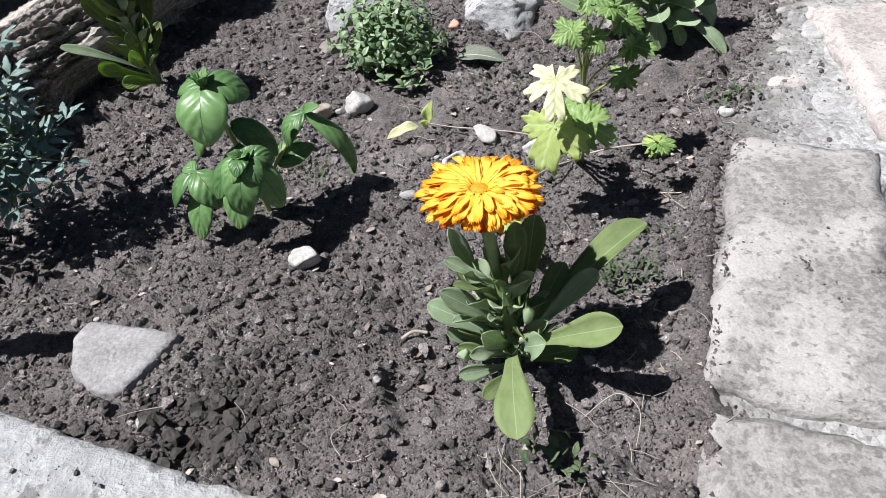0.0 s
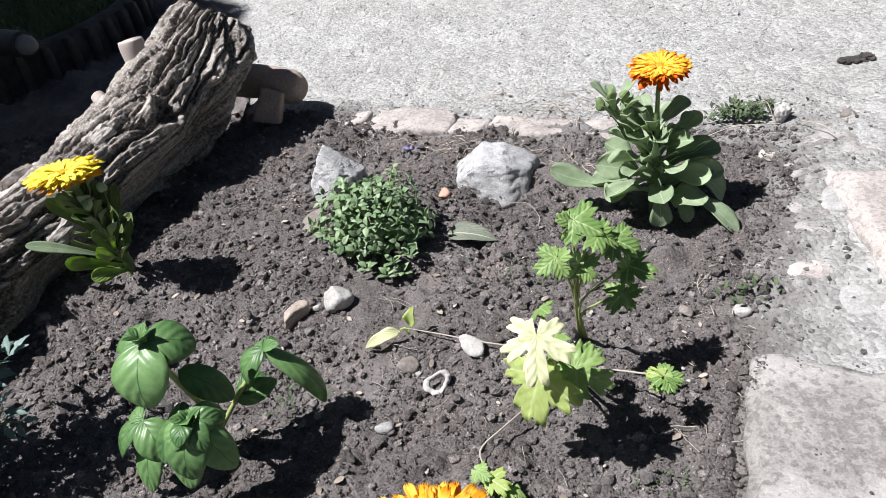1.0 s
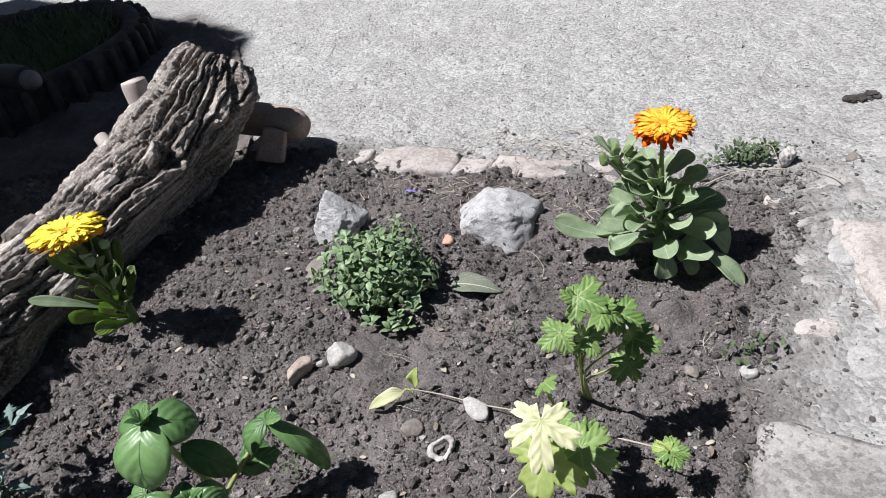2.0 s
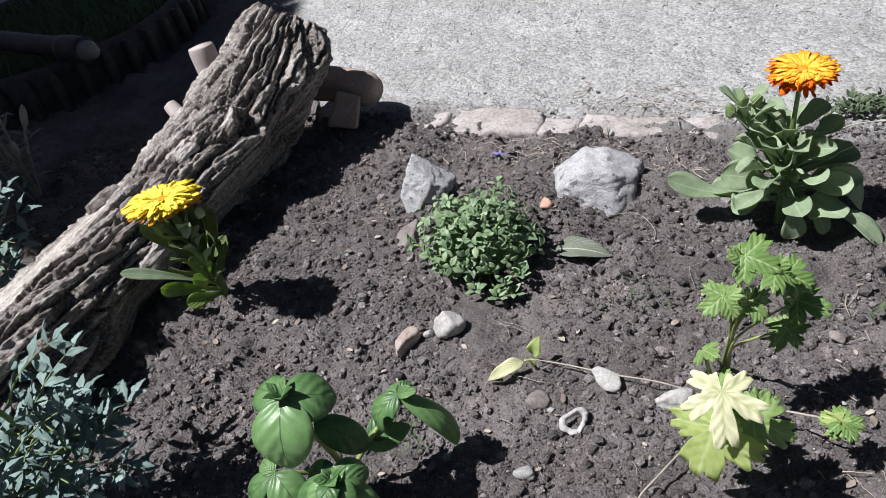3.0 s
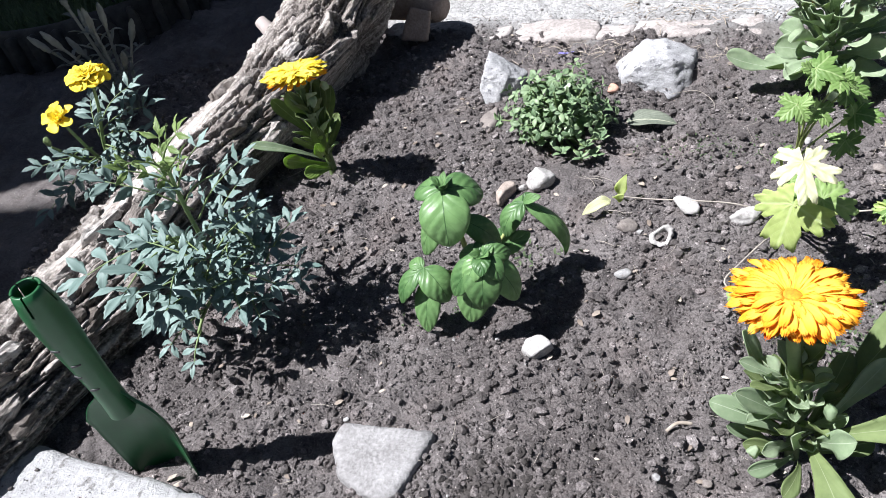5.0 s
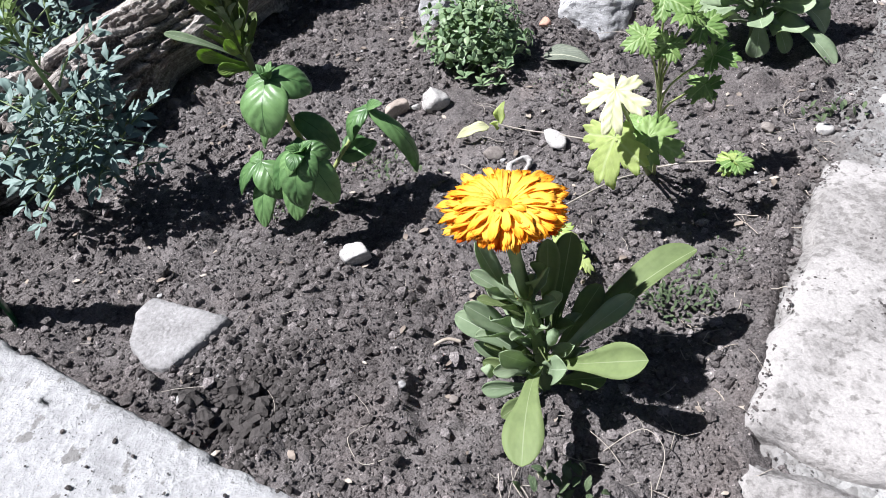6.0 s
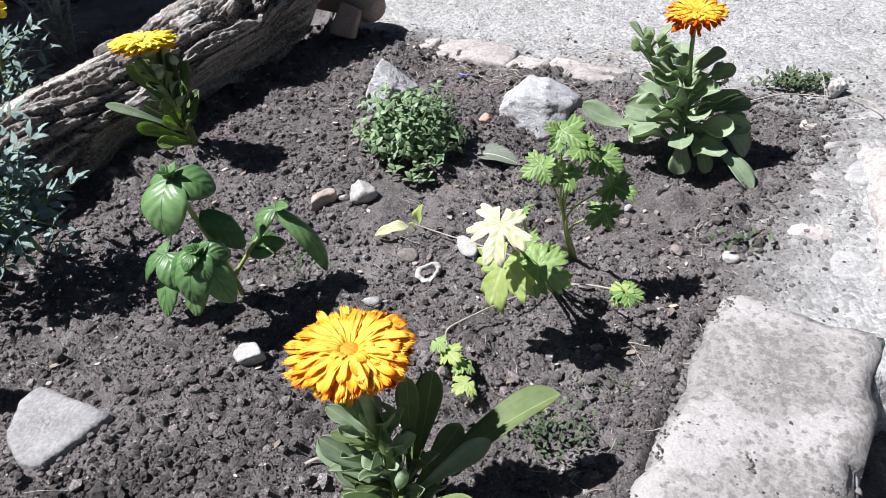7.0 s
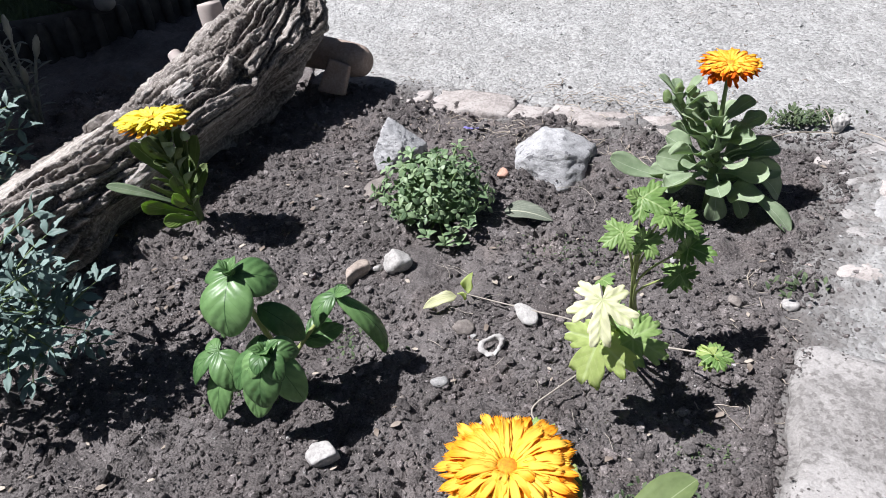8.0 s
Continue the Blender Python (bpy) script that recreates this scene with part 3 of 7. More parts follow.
def axis_steps(spans):
    """Coordinates from (start, end, step) spans laid end to end."""
    out = []
    for a, b, s in spans:
        out.append(np.linspace(a, b, max(2, int(round((b - a) / s)) + 1))[:-1])
    out.append(np.array([spans[-1][1]]))
    return np.concatenate(out)


def court_height(x, y):
    h = 0.008 * (fbm(x * 9, y * 9, 60, 4) - 0.5) + 0.007 * (fbm(x * 60, y * 60, 66, 3) - 0.5)
    rough = np.clip((0.22 - np.abs(bed_depth(x, y))) / 0.22, 0, 1)
    h = h + rough * 0.012 * (fbm(x * 28, y * 28, 71, 3) - 0.5)
    h = h + 0.012 * np.clip((x - 0.15) / 0.2, 0, 1) * np.clip((1.0 - y) / 0.2, 0, 1)
    trench = np.clip((x - (0.262 + (y - 0.36) * 0.31)) / 0.012, 0, 1) * np.clip((0.425 - y) / 0.03, 0, 1)
    h = h - 0.09 * trench * np.clip((0.62 - x) / 0.1, 0, 1)
    inside = np.clip((bed_depth(x, y) - 0.005) / 0.03, 0, 1)
    return h * (1 - inside) - 0.06 * inside


gx = axis_steps([(-900, -60, 120), (-60, -4, 8), (-4, -1.3, 0.12), (-1.3, -0.6, 0.02), (-0.6, 0.75, 0.0042), (0.75, 1.5, 0.05), (1.5, 60, 8), (60, 900, 120)])
gy = axis_steps([(-900, -60, 120), (-60, -1, 8), (-1, 0.1, 0.1), (0.1, 0.42, 0.02), (0.42, 1.75, 0.0045), (1.75, 3.0, 0.02), (3.0, 60, 3), (60, 900, 120)])
X, Y = np.meshgrid(gx, gy, indexing="ij")
Z = court_height(X, Y)
ground = thing("ground", "pale trodden gravel and broken concrete of a yard", "ground", kind="structure",
               me=mesh_of("ground", np.stack([X, Y, Z], -1).reshape(-1, 3), grid_faces(len(gx), len(gy))[:, ::-1], COURT))
spill = np.clip(1.0 + bed_depth(X, Y) / 0.13, 0, 1) * (0.35 + 0.9 * fbm(X * 16, Y * 16, 75, 4))
ground.data.attributes.new("earth_spill", "FLOAT", "POINT").data.foreach_set("value", np.clip(spill, 0, 1).ravel().astype(np.float32))


def soil_height(x, y):
    h = 0.018 * (fbm(x * 6 + 3, y * 6, 11, 3) - 0.5) + 0.012 * (fbm(x * 26, y * 26, 15, 3) - 0.5)
    big = np.clip(fbm(x * 11 + 5, y * 11 + 9, 29, 3) * 2.2 - 0.6, 0.15, 1.1)
    h = h + 0.034 * big * (fbm(x * 44, y * 44, 21, 3) - 0.5) + 0.011 * (0.4 + 0.6 * big) * (fbm(x * 120, y * 120, 27, 2) - 0.5)
    h = h - 0.016 * np.exp(-(((x + 0.215) / 0.035) ** 2 + ((y - 0.235) / 0.03) ** 2))
    h = h + 0.010 * np.exp(-(((x + 0.03) / 0.055) ** 2 + ((y - 0.395) / 0.04) ** 2)) - 0.007 * np.exp(-(((x - 0.10) / 0.035) ** 2 + ((y - 0.47) / 0.03) ** 2)) + 0.008 * np.exp(-(((x + 0.10) / 0.05) ** 2 + ((y - 0.30) / 0.04) ** 2))
    h = h * (1 - np.exp(-(((x + 0.264) / 0.056) ** 4 + ((y - 0.290) / 0.050) ** 4))) 
    beyond = 0.166 - 0.363 * (x + 0.118) - y
    h = h - 0.030 * np.clip((beyond - 0.002) / 0.010, 0, 1) * np.clip((-0.08 - x) / 0.02, 0, 1)
    h = h + 0.011 * np.clip(1 - (right_line(y) - x) / 0.035, 0, 1) * np.clip((right_line(y) + 0.004 - x) / 0.008, 0, 1) * np.clip((0.50 - y) / 0.05, 0, 1)
    return h + 0.001


sx = axis_steps([(-1.15, -0.62, 0.006), (-0.62, 0.36, 0.0025)])
sy = axis_steps([(0.06, 0.85, 0.0025), (0.85, 1.1, 0.0034), (1.1, 1.8, 0.009)])
X, Y = np.meshgrid(sx, sy, indexing="ij")
Z = soil_height(X, Y)
rng = np.random.RandomState(5)
clods = 900
cx, cy = rng.uniform(-0.72, 0.34, clods), rng.uniform(0.10, 1.1, clods)
cr = 0.0042 + 0.0065 * rng.rand(clods) ** 3
dark_spot = np.exp(-(((cx + 0.19) / 0.07) ** 2 + ((cy - 0.25) / 0.05) ** 2))
cr = cr * (1 + 0.6 * dark_spot)
for px, py, r in zip(cx, cy, cr):
    i0, i1 = np.searchsorted(sx, (px - r, px + r))
    j0, j1 = np.searchsorted(sy, (py - r, py + r))
    if i1 - i0 < 2 or j1 - j0 < 2:
        continue
    dd = r * r - (sx[i0:i1, None] - px) ** 2 - (sy[None, j0:j1] - py) ** 2
    cap = np.sqrt(np.clip(dd, 0, None)) * 0.62
    Z[i0:i1, j0:j1] += np.where(dd > 0, cap * (0.55 + 0.9 * vnoise(sx[i0:i1, None] * 170, sy[None, j0:j1] * 170, 33)), 0)
out = np.clip(-bed_depth(X, Y) / 0.03, 0, 1)
Z = Z - 0.035 * out * out
soil = thing("garden_soil", "dark dry crumbly earth of a flower bed", "soil", kind="stuff",
             me=mesh_of("garden_soil", np.stack([X, Y, Z], -1).reshape(-1, 3), grid_faces(len(sx), len(sy))[:, ::-1], SOIL))


def soil_at(x, y):
    """Height of the finished bed at a place."""
    i, j = min(max(np.searchsorted(sx, x), 0), len(sx) - 1), min(max(np.searchsorted(sy, y), 0), len(sy) - 1)
    return float(Z[i, j])


def bed_places(n, seed, x0=-0.70, x1=0.32, y0=0.12, y1=1.02, spread=0.20):
    r = np.random.RandomState(seed)
    x, y = r.uniform(x0, x1, n), r.uniform(y0, y1, n)
    keep = (bed_depth(x, y) > -0.015 - 0.11 * r.rand(n) ** 2.2) & (fbm(x * 18 + 2, y * 18, 47, 3) + 0.30 * r.rand(n) > 0.46)
    x, y = x[keep], y[keep]
    z = np.array([soil_at(a, b) for a, b in zip(x, y)])
    z = np.maximum(z, court_height(x, y))
    on_slab = 0.166 - 0.363 * (x + 0.118) - y
    spilled = (on_slab > 0.004) & (x < -0.1) & (r.rand(len(x)) < spread * (np.exp(-on_slab / 0.045) + 0.1))
    z = np.where(spilled, 0.0145, z)
    return np.stack([x, y, z], -1)


for nm, n, s, low, span, power in (("soil_crumbs", 44000, 8, 0.0007, 0.0036, 4.6), ("soil_grains", 165000, 18, 0.0005, 0.0012, 2.2)):
    at = bed_places(n, s, x1=0.42, spread=0.10 if n < 60000 else 0.30)
    r = low + span * np.random.RandomState(s + 1).rand(len(at)) ** power
    r = r * np.where(bed_depth(at[:, 0], at[:, 1]) < -0.02, 0.6, 1.0)
    r = np.where(at[:, 2] == 0.0145, r * 0.5, r)
    at[:, 2] += r * 0.4
    thing(nm, "loose dark crumbs and clods of earth" if n < 60000 else "fine dark grains of dry earth", "soil", kind="stuff", me=lumps_mesh(nm, at, r, SOIL, s + 2, 1 if n < 60000 else 0, flat=0.85 if n < 60000 else 0.75, rough=0.34 if n < 60000 else 0.35))
rc = np.random.RandomState(61)
n = 1500
pit = np.stack([rc.normal(-0.188, 0.030, n), rc.normal(0.247, 0.026, n)], -1)
pit_r = 0.0007 + 0.0026 * rc.rand(n) ** 3.0
pit_at = np.stack([pit[:, 0], pit[:, 1], [soil_at(*q) for q in pit] + pit_r * 0.4], -1)
pit_at = pit_at[pit[:, 1] > 0.172 - 0.363 * (pit[:, 0] + 0.118)]
thing("fresh_clods", "heap of fresh dark clods of damp earth", "soil", kind="stuff", me=lumps_mesh("fresh_clods", pit_at, pit_r[:len(pit_at)], DAMP_SOIL, 62, 1, 0.85, 0.34))
n = 46
pit = np.stack([rc.normal(-0.192, 0.020, n), rc.normal(0.240, 0.015, n)], -1)
pit = pit[pit[:, 1] > 0.176 - 0.363 * (pit[:, 0] + 0.118)]
pit_r = 0.0026 + 0.0052 * rc.rand(len(pit)) ** 2.0
thing("damp_lumps", "large dark ragged lumps of damp earth", "soil", kind="stuff",
      me=lumps_mesh("damp_lumps", np.stack([pit[:, 0], pit[:, 1], [soil_at(*q) for q in pit] + pit_r * 0.35], -1), pit_r, DAMP_SOIL, 63, 2, 0.9, 0.42))
rp = np.random.RandomState(14)
grit_at = bed_places(420, 15)
grit_r = 0.0008 + 0.0018 * rp.rand(len(grit_at)) ** 4
grit_at[:, 2] += grit_r * 0.5
thing("pale_grit", "tiny pale stones scattered in the earth", "grit", kind="stuff", me=lumps_mesh("pale_grit", grit_at, grit_r, PEBBLES, 16))
px, py = rp.uniform(-0.55, 0.72, 19000), 0.5 + 1.35 * rp.rand(19000) ** 1.3
keep = bed_depth(px, py) < -0.01 - 0.10 * rp.rand(len(px))
px, py = px[keep], py[keep]
pr = 0.0008 + 0.0030 * rp.rand(len(px)) ** 9
pebble_at = np.stack([px, py, court_height(px, py) + pr * 0.3], -1)
thing("loose_gravel", "loose pale gravel on the yard", "gravel", kind="stuff", me=lumps_mesh("loose_gravel", pebble_at, pr, PEBBLES, 17, 0, flat=0.5))

# plain unseen blocks added outside the view only to shade the far corner
for nm, cs in (("wall_south_west", [(-2.45, -0.40), (-2.22, -0.40), (-2.00, 0.42), (-2.25, 0.42)]), ("wall_west", [(-2.10, 0.53), (-1.82, 0.53), (-1.82, 1.25), (-2.10, 1.25)]), ("wall_north_west", [(-2.10, 1.254), (-1.82, 1.254), (-2.65, 1.86), (-2.85, 1.70)])):
    thing(nm, "unseen plain dark block added to shade the ground beside the log", "wall", kind="structure", me=block_mesh(nm, cs, -0.1, 2.42, BLOCK_GREY, 3, 0.004, 0.12))


# ---- edging and slabs ----
def edging_bricks():
    edge = thing("brick_edging", "row of worn pinkish bricks sunk along the bed", "edging", (0, 0.9, 0), kind="structure")
    a, b = Vector((-0.198, 0.952)), Vector((0.332, 0.764))
    way = (b - a).normalized()
    side = Vector((-way.y, way.x))
    stops = (0.0, 0.050, 0.170, 0.215, 0.325, 0.37, 0.46, 0.53)
    for k, (s, e) in enumerate(zip(stops, stops[1:])):
        p0, p1 = a + way * (s + 0.0006), a + way * (e - 0.0006)
        w = 0.047 + 0.007 * math.sin(k * 2.3)
        cs = [p0 - side * 0.006 * math.sin(k * 1.7), p1 - side * 0.005 * math.cos(k), p1 + side * w, p0 + side * w]
        top = (0.001, 0.0045, 0.0055, 0.0045, 0.0045, 0.002, 0.001)[k]
        me = block_mesh("brick", [(q.x, q.y - 0.9) for q in cs], -0.05, top, RED_PAVER, 20 + k, 0.0032, 0.005, 0.002, 0.012)
        part("brick", me, edge)


def pavers():
    for cs, top, seed, mat, lab in (
        ([(0.105, 0.243), (0.214, 0.214), (0.293, 0.455), (0.190, 0.491)], 0.016, 31, PAVER, "large worn grey stone block bordering the bed"),
        ([(0.045, 0.030), (0.165, 0.000), (0.212, 0.205), (0.102, 0.234)], 0.015, 32, PAVER, "cracked grey stone block at the end of the border"),
        ([(0.300, 0.470), (0.420, 0.440), (0.450, 0.690), (0.325, 0.700)], 0.022, 33, RED_PAVER, "sunken reddish stone slab beside the bed"),
    ):
        o = Vector((sum(c[0] for c in cs) / 4, sum(c[1] for c in cs) / 4, 0))
        me = block_mesh("stone_block", [(x - o.x, y - o.y) for x, y in cs], -0.10, top, mat, seed, 0.0026, 0.007, 0.006, 0.012)
        thing("stone_block", lab, "paving stone", o, me, "stone blocks bordering the bed")


def paver_dirt():
    r = np.random.RandomState(51)
    a, b = r.rand(5200), r.rand(5200)
    c = [np.array(p) for p in ((0.108, 0.247), (0.212, 0.219), (0.289, 0.452), (0.192, 0.486))]
    p = (c[0] * (1 - a)[:, None] + c[1] * a[:, None]) * (1 - b)[:, None] + (c[3] * (1 - a)[:, None] + c[2] * a[:, None]) * b[:, None]
    thick = fbm(p[:, 0] * 34, p[:, 1] * 34, 53, 4) + 0.30 * np.exp(-a / 0.10) + 0.1 * (0.5 - a)
    p = p[thick > 0.70]
    s = 0.0003 + 0.0010 * r.rand(len(p)) ** 3
    at = np.stack([p[:, 0], p[:, 1], 0.0155 + s * 0.3], -1)
    thing("dirt_on_stone", "dry earth crumbs scattered over the stone", "soil", kind="stuff", me=lumps_mesh("dirt_on_stone", at, s, SOIL, 52, 1))


edging_bricks()
pavers()
paver_dirt()
cs = [(-0.66, 0.03), (-0.21, -0.11), (-0.112, 0.178), (-0.60, 0.354)]
thing("white_slab", "whitewashed concrete slab with chipped, dirty paint", "slab", (-0.4, 0.1, 0),
      block_mesh("white_slab", [(x + 0.4, y - 0.1) for x, y in cs], -0.08, 0.014, WHITEWASH, 41, 0.0014, 0.006, 0.003, 0.018))


# ---- log ----
def bark_plate(seed):
    """A long flake of bark: ragged outline, split ends, ridges along the grain."""
    nx, ny = 7, 10
    u, v = np.meshgrid(np.linspace(-1, 1, nx), np.linspace(-1, 1, ny), indexing="xy")
    lean = 0.35 * (vnoise(v * 1.5 + 7, v * 0 + seed, 300 + seed) - 0.5)
    wide = 0.0090 * np.sqrt(np.clip(1 - np.abs(v) ** 7.0, 0.10, 1)) * (0.65 + 0.7 * vnoise(v * 3.5 + 9, np.sign(u) * 2 + 5.5, 320 + seed))
    x = u * wide + 0.008 * lean
    y = 0.034 * v * (1 + 0.35 * (vnoise(u * 2.6 + 5, np.sign(v) * 3 + 7.5, 340 + seed) - 0.5))
    z = 0.0030 - 0.0056 * np.maximum(np.abs(u) ** 4, np.abs(v) ** 8) + 0.0034 * (vnoise(u * 2.2 + 4, v * 1.6 + 4, 360 + seed) - 0.5) + 0.0016 * (vnoise(u * 5 + 4, v * 5 + 4, 380 + seed) - 0.5)
    return mesh_of("bark_plate", np.stack([x, y, z], -1).reshape(-1, 3), grid_faces(ny, nx), BARK_PLATE, smooth=False)


def log_thing():
    log = thing("tree_log", "old grey tree log with deep furrowed bark, lying beside the bed", "log", (-0.43, 0.76, 0.0))
    o = log.matrix_world.translation
    pts = [(-0.706, 0.06, 0.000, 0.050), (-0.629, 0.25, 0.012, 0.054), (-0.537, 0.50, 0.022, 0.059), (-0.490, 0.64, 0.031, 0.059), (-0.436, 0.765, 0.036, 0.063), (-0.387, 0.888, 0.055, 0.069), (-0.354, 0.945, 0.090, 0.060), (-0.320, 1.003, 0.140, 0.046)]
    k = np.concatenate([[0], np.cumsum(np.linalg.norm(np.diff(np.array(pts)[:, :3], axis=0), axis=1))])
    k = k / k[-1]
    nu, nv = 580, 310
    s = np.linspace(0, 1, nu)
    P = np.array(pts)

    def smooth(c):
        v = np.interp(s, k, c)
        return np.convolve(np.pad(v, 12, mode="reflect", reflect_type="odd"), np.ones(25) / 25, mode="valid")

    cx, cy, cz, cr = (smooth(P[:, q]) for q in range(4))
    C = np.stack([cx, cy, cz], -1)
    D = np.gradient(C, axis=0)
    D /= np.linalg.norm(D, axis=1)[:, None]
    A = np.cross(D, [0, 0, 1.0])
    A /= np.linalg.norm(A, axis=1)[:, None]
    B = np.cross(A, D)
    th = np.linspace(0, 2 * np.pi, nv, endpoint=False)
    S, T = np.meshgrid(s, th, indexing="ij")
    along = S * 1.08
    turn = T / (2 * np.pi) + 0.17 * S
    up_way = (T + np.pi) % (2 * np.pi) - np.pi
    sway = 1.1 * (vnoise(turn * 5, along * 5, 86, 5) - 0.5) + 0.5 * (vnoise(turn * 14, along * 16, 87, 14) - 0.5)
    ragged = 0.24 * (vnoise(turn * 64, along * 50, 89, 64) - 0.5) + 0.10 * (vnoise(turn * 160, along * 190, 91, 160) - 0.5)
    gap1, own1, tilt1 = cells(turn * 30 + 1.7 * sway + 1.2 * ragged, along * 7.5 + 0.6 * ragged, 82, 30)
    gap2, own2, _ = cells(turn * 66 + 3.2 * sway + 1.6 * ragged, along * 22 + 1.3 * ragged, 185, 66)
    rid, rid2 = np.clip(gap1 / 0.30, 0, 1), np.clip(gap2 / 0.16, 0, 1)
    fibre = 0.6 * np.abs(vnoise(turn * 110 + 4 * sway, along * 16, 285, 110) - 0.5) * 2 + 0.4 * vnoise(turn * 230 + 8 * sway, along * 34, 289, 230)
    lump = vnoise(turn * 6, along * 7, 88, 6) - 0.5
    fine = vnoise(turn * 150, along * 190, 90, 150) - 0.5
    # bark is gone from the flank over the bed: smooth wood, set back under a torn lip
    lip = 0.42 + 0.45 * (vnoise(along * 9 + 3, along * 0 + 2, 94) - 0.5) + 0.10 * ragged
    bare = np.clip((lip - up_way) / 0.10, 0, 1) * np.clip((up_way + 1.9) / 0.3, 0, 1) * np.clip((S - 0.58) / 0.05, 0, 1) * np.clip((0.82 - S) / 0.03, 0, 1)
    peel = np.clip(2 - 2 * ((up_way - 1.75) / 0.50) ** 2 - 2 * ((S - 0.55) / 0.17) ** 2, 0, 1) * np.clip((vnoise(turn * 30 + sway, along * 7, 93, 30) - 0.46) * 9, 0, 1)
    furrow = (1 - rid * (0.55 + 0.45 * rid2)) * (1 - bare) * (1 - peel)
    skin = cr[:, None] * (1 + 0.10 * lump)
    for ks, kt, kr, kh in ((0.909, 0.75, 0.026, 0.016), (0.852, 0.55, 0.020, 0.013), (0.561, 0.62, 0.022, 0.012), (0.962, 0.02, 0.030, 0.020), (0.86, 0.03, 0.020, 0.016), (0.972, 0.955, 0.034, 0.020), (0.90, 0.12, 0.016, 0.017), (0.925, 0.04, 0.013, 0.016), (0.945, 0.16, 0.014, 0.014), (0.979, 0.30, 0.02, 0.010), (0.885, 0.42, 0.03, 0.010), (0.728, 0.80, 0.018, 0.010), (0.555, 0.085, 0.042, 0.026), (0.50, 0.085, 0.040, 0.024), (0.42, 0.08, 0.020, 0.014), (0.985, 0.12, 0.016, 0.016)):
        dt = (T / (2 * np.pi) - kt + 0.5) % 1 - 0.5
        q = ((S - ks) * 1.08 / kr) ** 2 + (dt * 2 * np.pi * 0.075 / kr) ** 2
        skin = skin + kh * np.exp(-q) * (1 + 1.2 * ragged) - kh * 0.8 * np.exp(-q * 7)
    # burl: a ring of bark round a sunken knot
    dt = (T / (2 * np.pi) - 0.105 + 0.5) % 1 - 0.5
    q = np.sqrt(((S - 0.832) * 1.08 / 0.020) ** 2 + (dt * 2 * np.pi * 0.068 / 0.018) ** 2) * (1 + 0.5 * ragged)
    skin = skin + 0.013 * np.exp(-((q - 1.0) / 0.36) ** 2) + 0.008 * np.exp(-(q / 0.40) ** 2) - 0.004 * np.exp(-((q - 0.55) / 0.16) ** 2)
    burl = np.exp(-(q / 1.7) ** 4)
    knot = np.exp(-((q - 0.55) / 0.16) ** 2)
    gnarl = np.clip((S - 0.80) / 0.12, 0, 1) * np.clip(1 - np.abs(up_way - 0.35) / 0.9, 0, 1)
    skin = skin + gnarl * 0.020 * (fbm(turn * 34 + 9, along * 38, 191, 3) - 0.5)
    saw = (turn * 34 + 1.8 * sway + 1.8 * ragged) % 1.0
    grit = np.random.RandomState(98).rand(nu, nv) - 0.5
    rough = 0.0014 * (saw - 0.5) + 0.0009 * grit + 0.0105 * (rid - 0.85) + 0.0040 * (own1 - 0.5) * rid + 0.0030 * tilt1 * rid + 0.0036 * (rid2 - 0.8) + 0.0034 * (own2 - 0.5) * rid2 + 0.0034 * (fibre - 0.5) + 0.0026 * fine
    R = skin + rough * (1 - bare) * (1 - 0.75 * peel) - 0.021 * bare - 0.004 * peel + bare * (0.0026 * (fibre - 0.5) + 0.0008 * fine)
    wall = np.interp(S, [0.0, 0.22, 0.36, 0.47, 0.56, 0.62, 0.70, 0.80, 0.88, 0.92], [0.060, 0.060, 0.070, 0.084, 0.086, 0.074, 0.058, 0.060, 0.064, 0.080])
    wall = wall + 0.007 * (fbm(turn * 12, along * 14, 196, 3) - 0.5) + 0.004 * ragged
    face = (wall + 0.030 * (np.sin(up_way) - 0.45)) / np.maximum(np.cos(up_way), 0.15)
    face = np.maximum(face, 0.012)
    cut = np.clip((R - face) / 0.004, 0, 1) * (up_way > -1.3) * (up_way < 1.35) * np.clip((0.93 - S) / 0.03, 0, 1) * (1 - burl)
    R = R * (1 - cut) + (face + 0.0024 * (fibre - 0.5) + 0.3 * rough * (1 - bare)) * cut
    end = np.clip((S - 0.975) / 0.025, 0, 1)
    R = R * (1 - 0.10 * end)
    V = C[:, None, :] + R[..., None] * (np.cos(T)[..., None] * A[:, None, :] + np.sin(T)[..., None] * B[:, None, :])
    jag = (0.014 * (fbm(turn * 9, along * 0 + 3, 95, 3) - 0.45) + 0.006 * ragged) * np.clip((S - 0.93) / 0.07, 0, 1)
    V = V + jag[..., None] * D[:, None, :]
    uv = np.stack([turn, along], -1).reshape(-1, 2)
    V = V.reshape(-1, 3) - np.array(o)
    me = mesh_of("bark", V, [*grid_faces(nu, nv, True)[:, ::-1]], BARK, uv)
    # furrows and the sunken knot ring carry painted shade over brown inner bark
    me.attributes.new("inner_bark_shade", "FLOAT", "POINT").data.foreach_set("value", np.clip(np.maximum(furrow, knot), 0, 1).ravel().astype(np.float32))
    me.attributes.new("stripped", "FLOAT", "POINT").data.foreach_set("value", np.clip(0.9 * peel + 0.12 * bare + 0.5 * (own2 > 0.86) * rid2, 0, 0.95).ravel().astype(np.float32))
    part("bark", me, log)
    # loose plates of bark along the log
    rng = random.Random(41)
    kinds = [bark_plate(q) for q in range(14)]
    P0 = C[:, None, :] + skin[..., None] * (np.cos(T)[..., None] * A[:, None, :] + np.sin(T)[..., None] * B[:, None, :])
    rows, cols = 24, 26
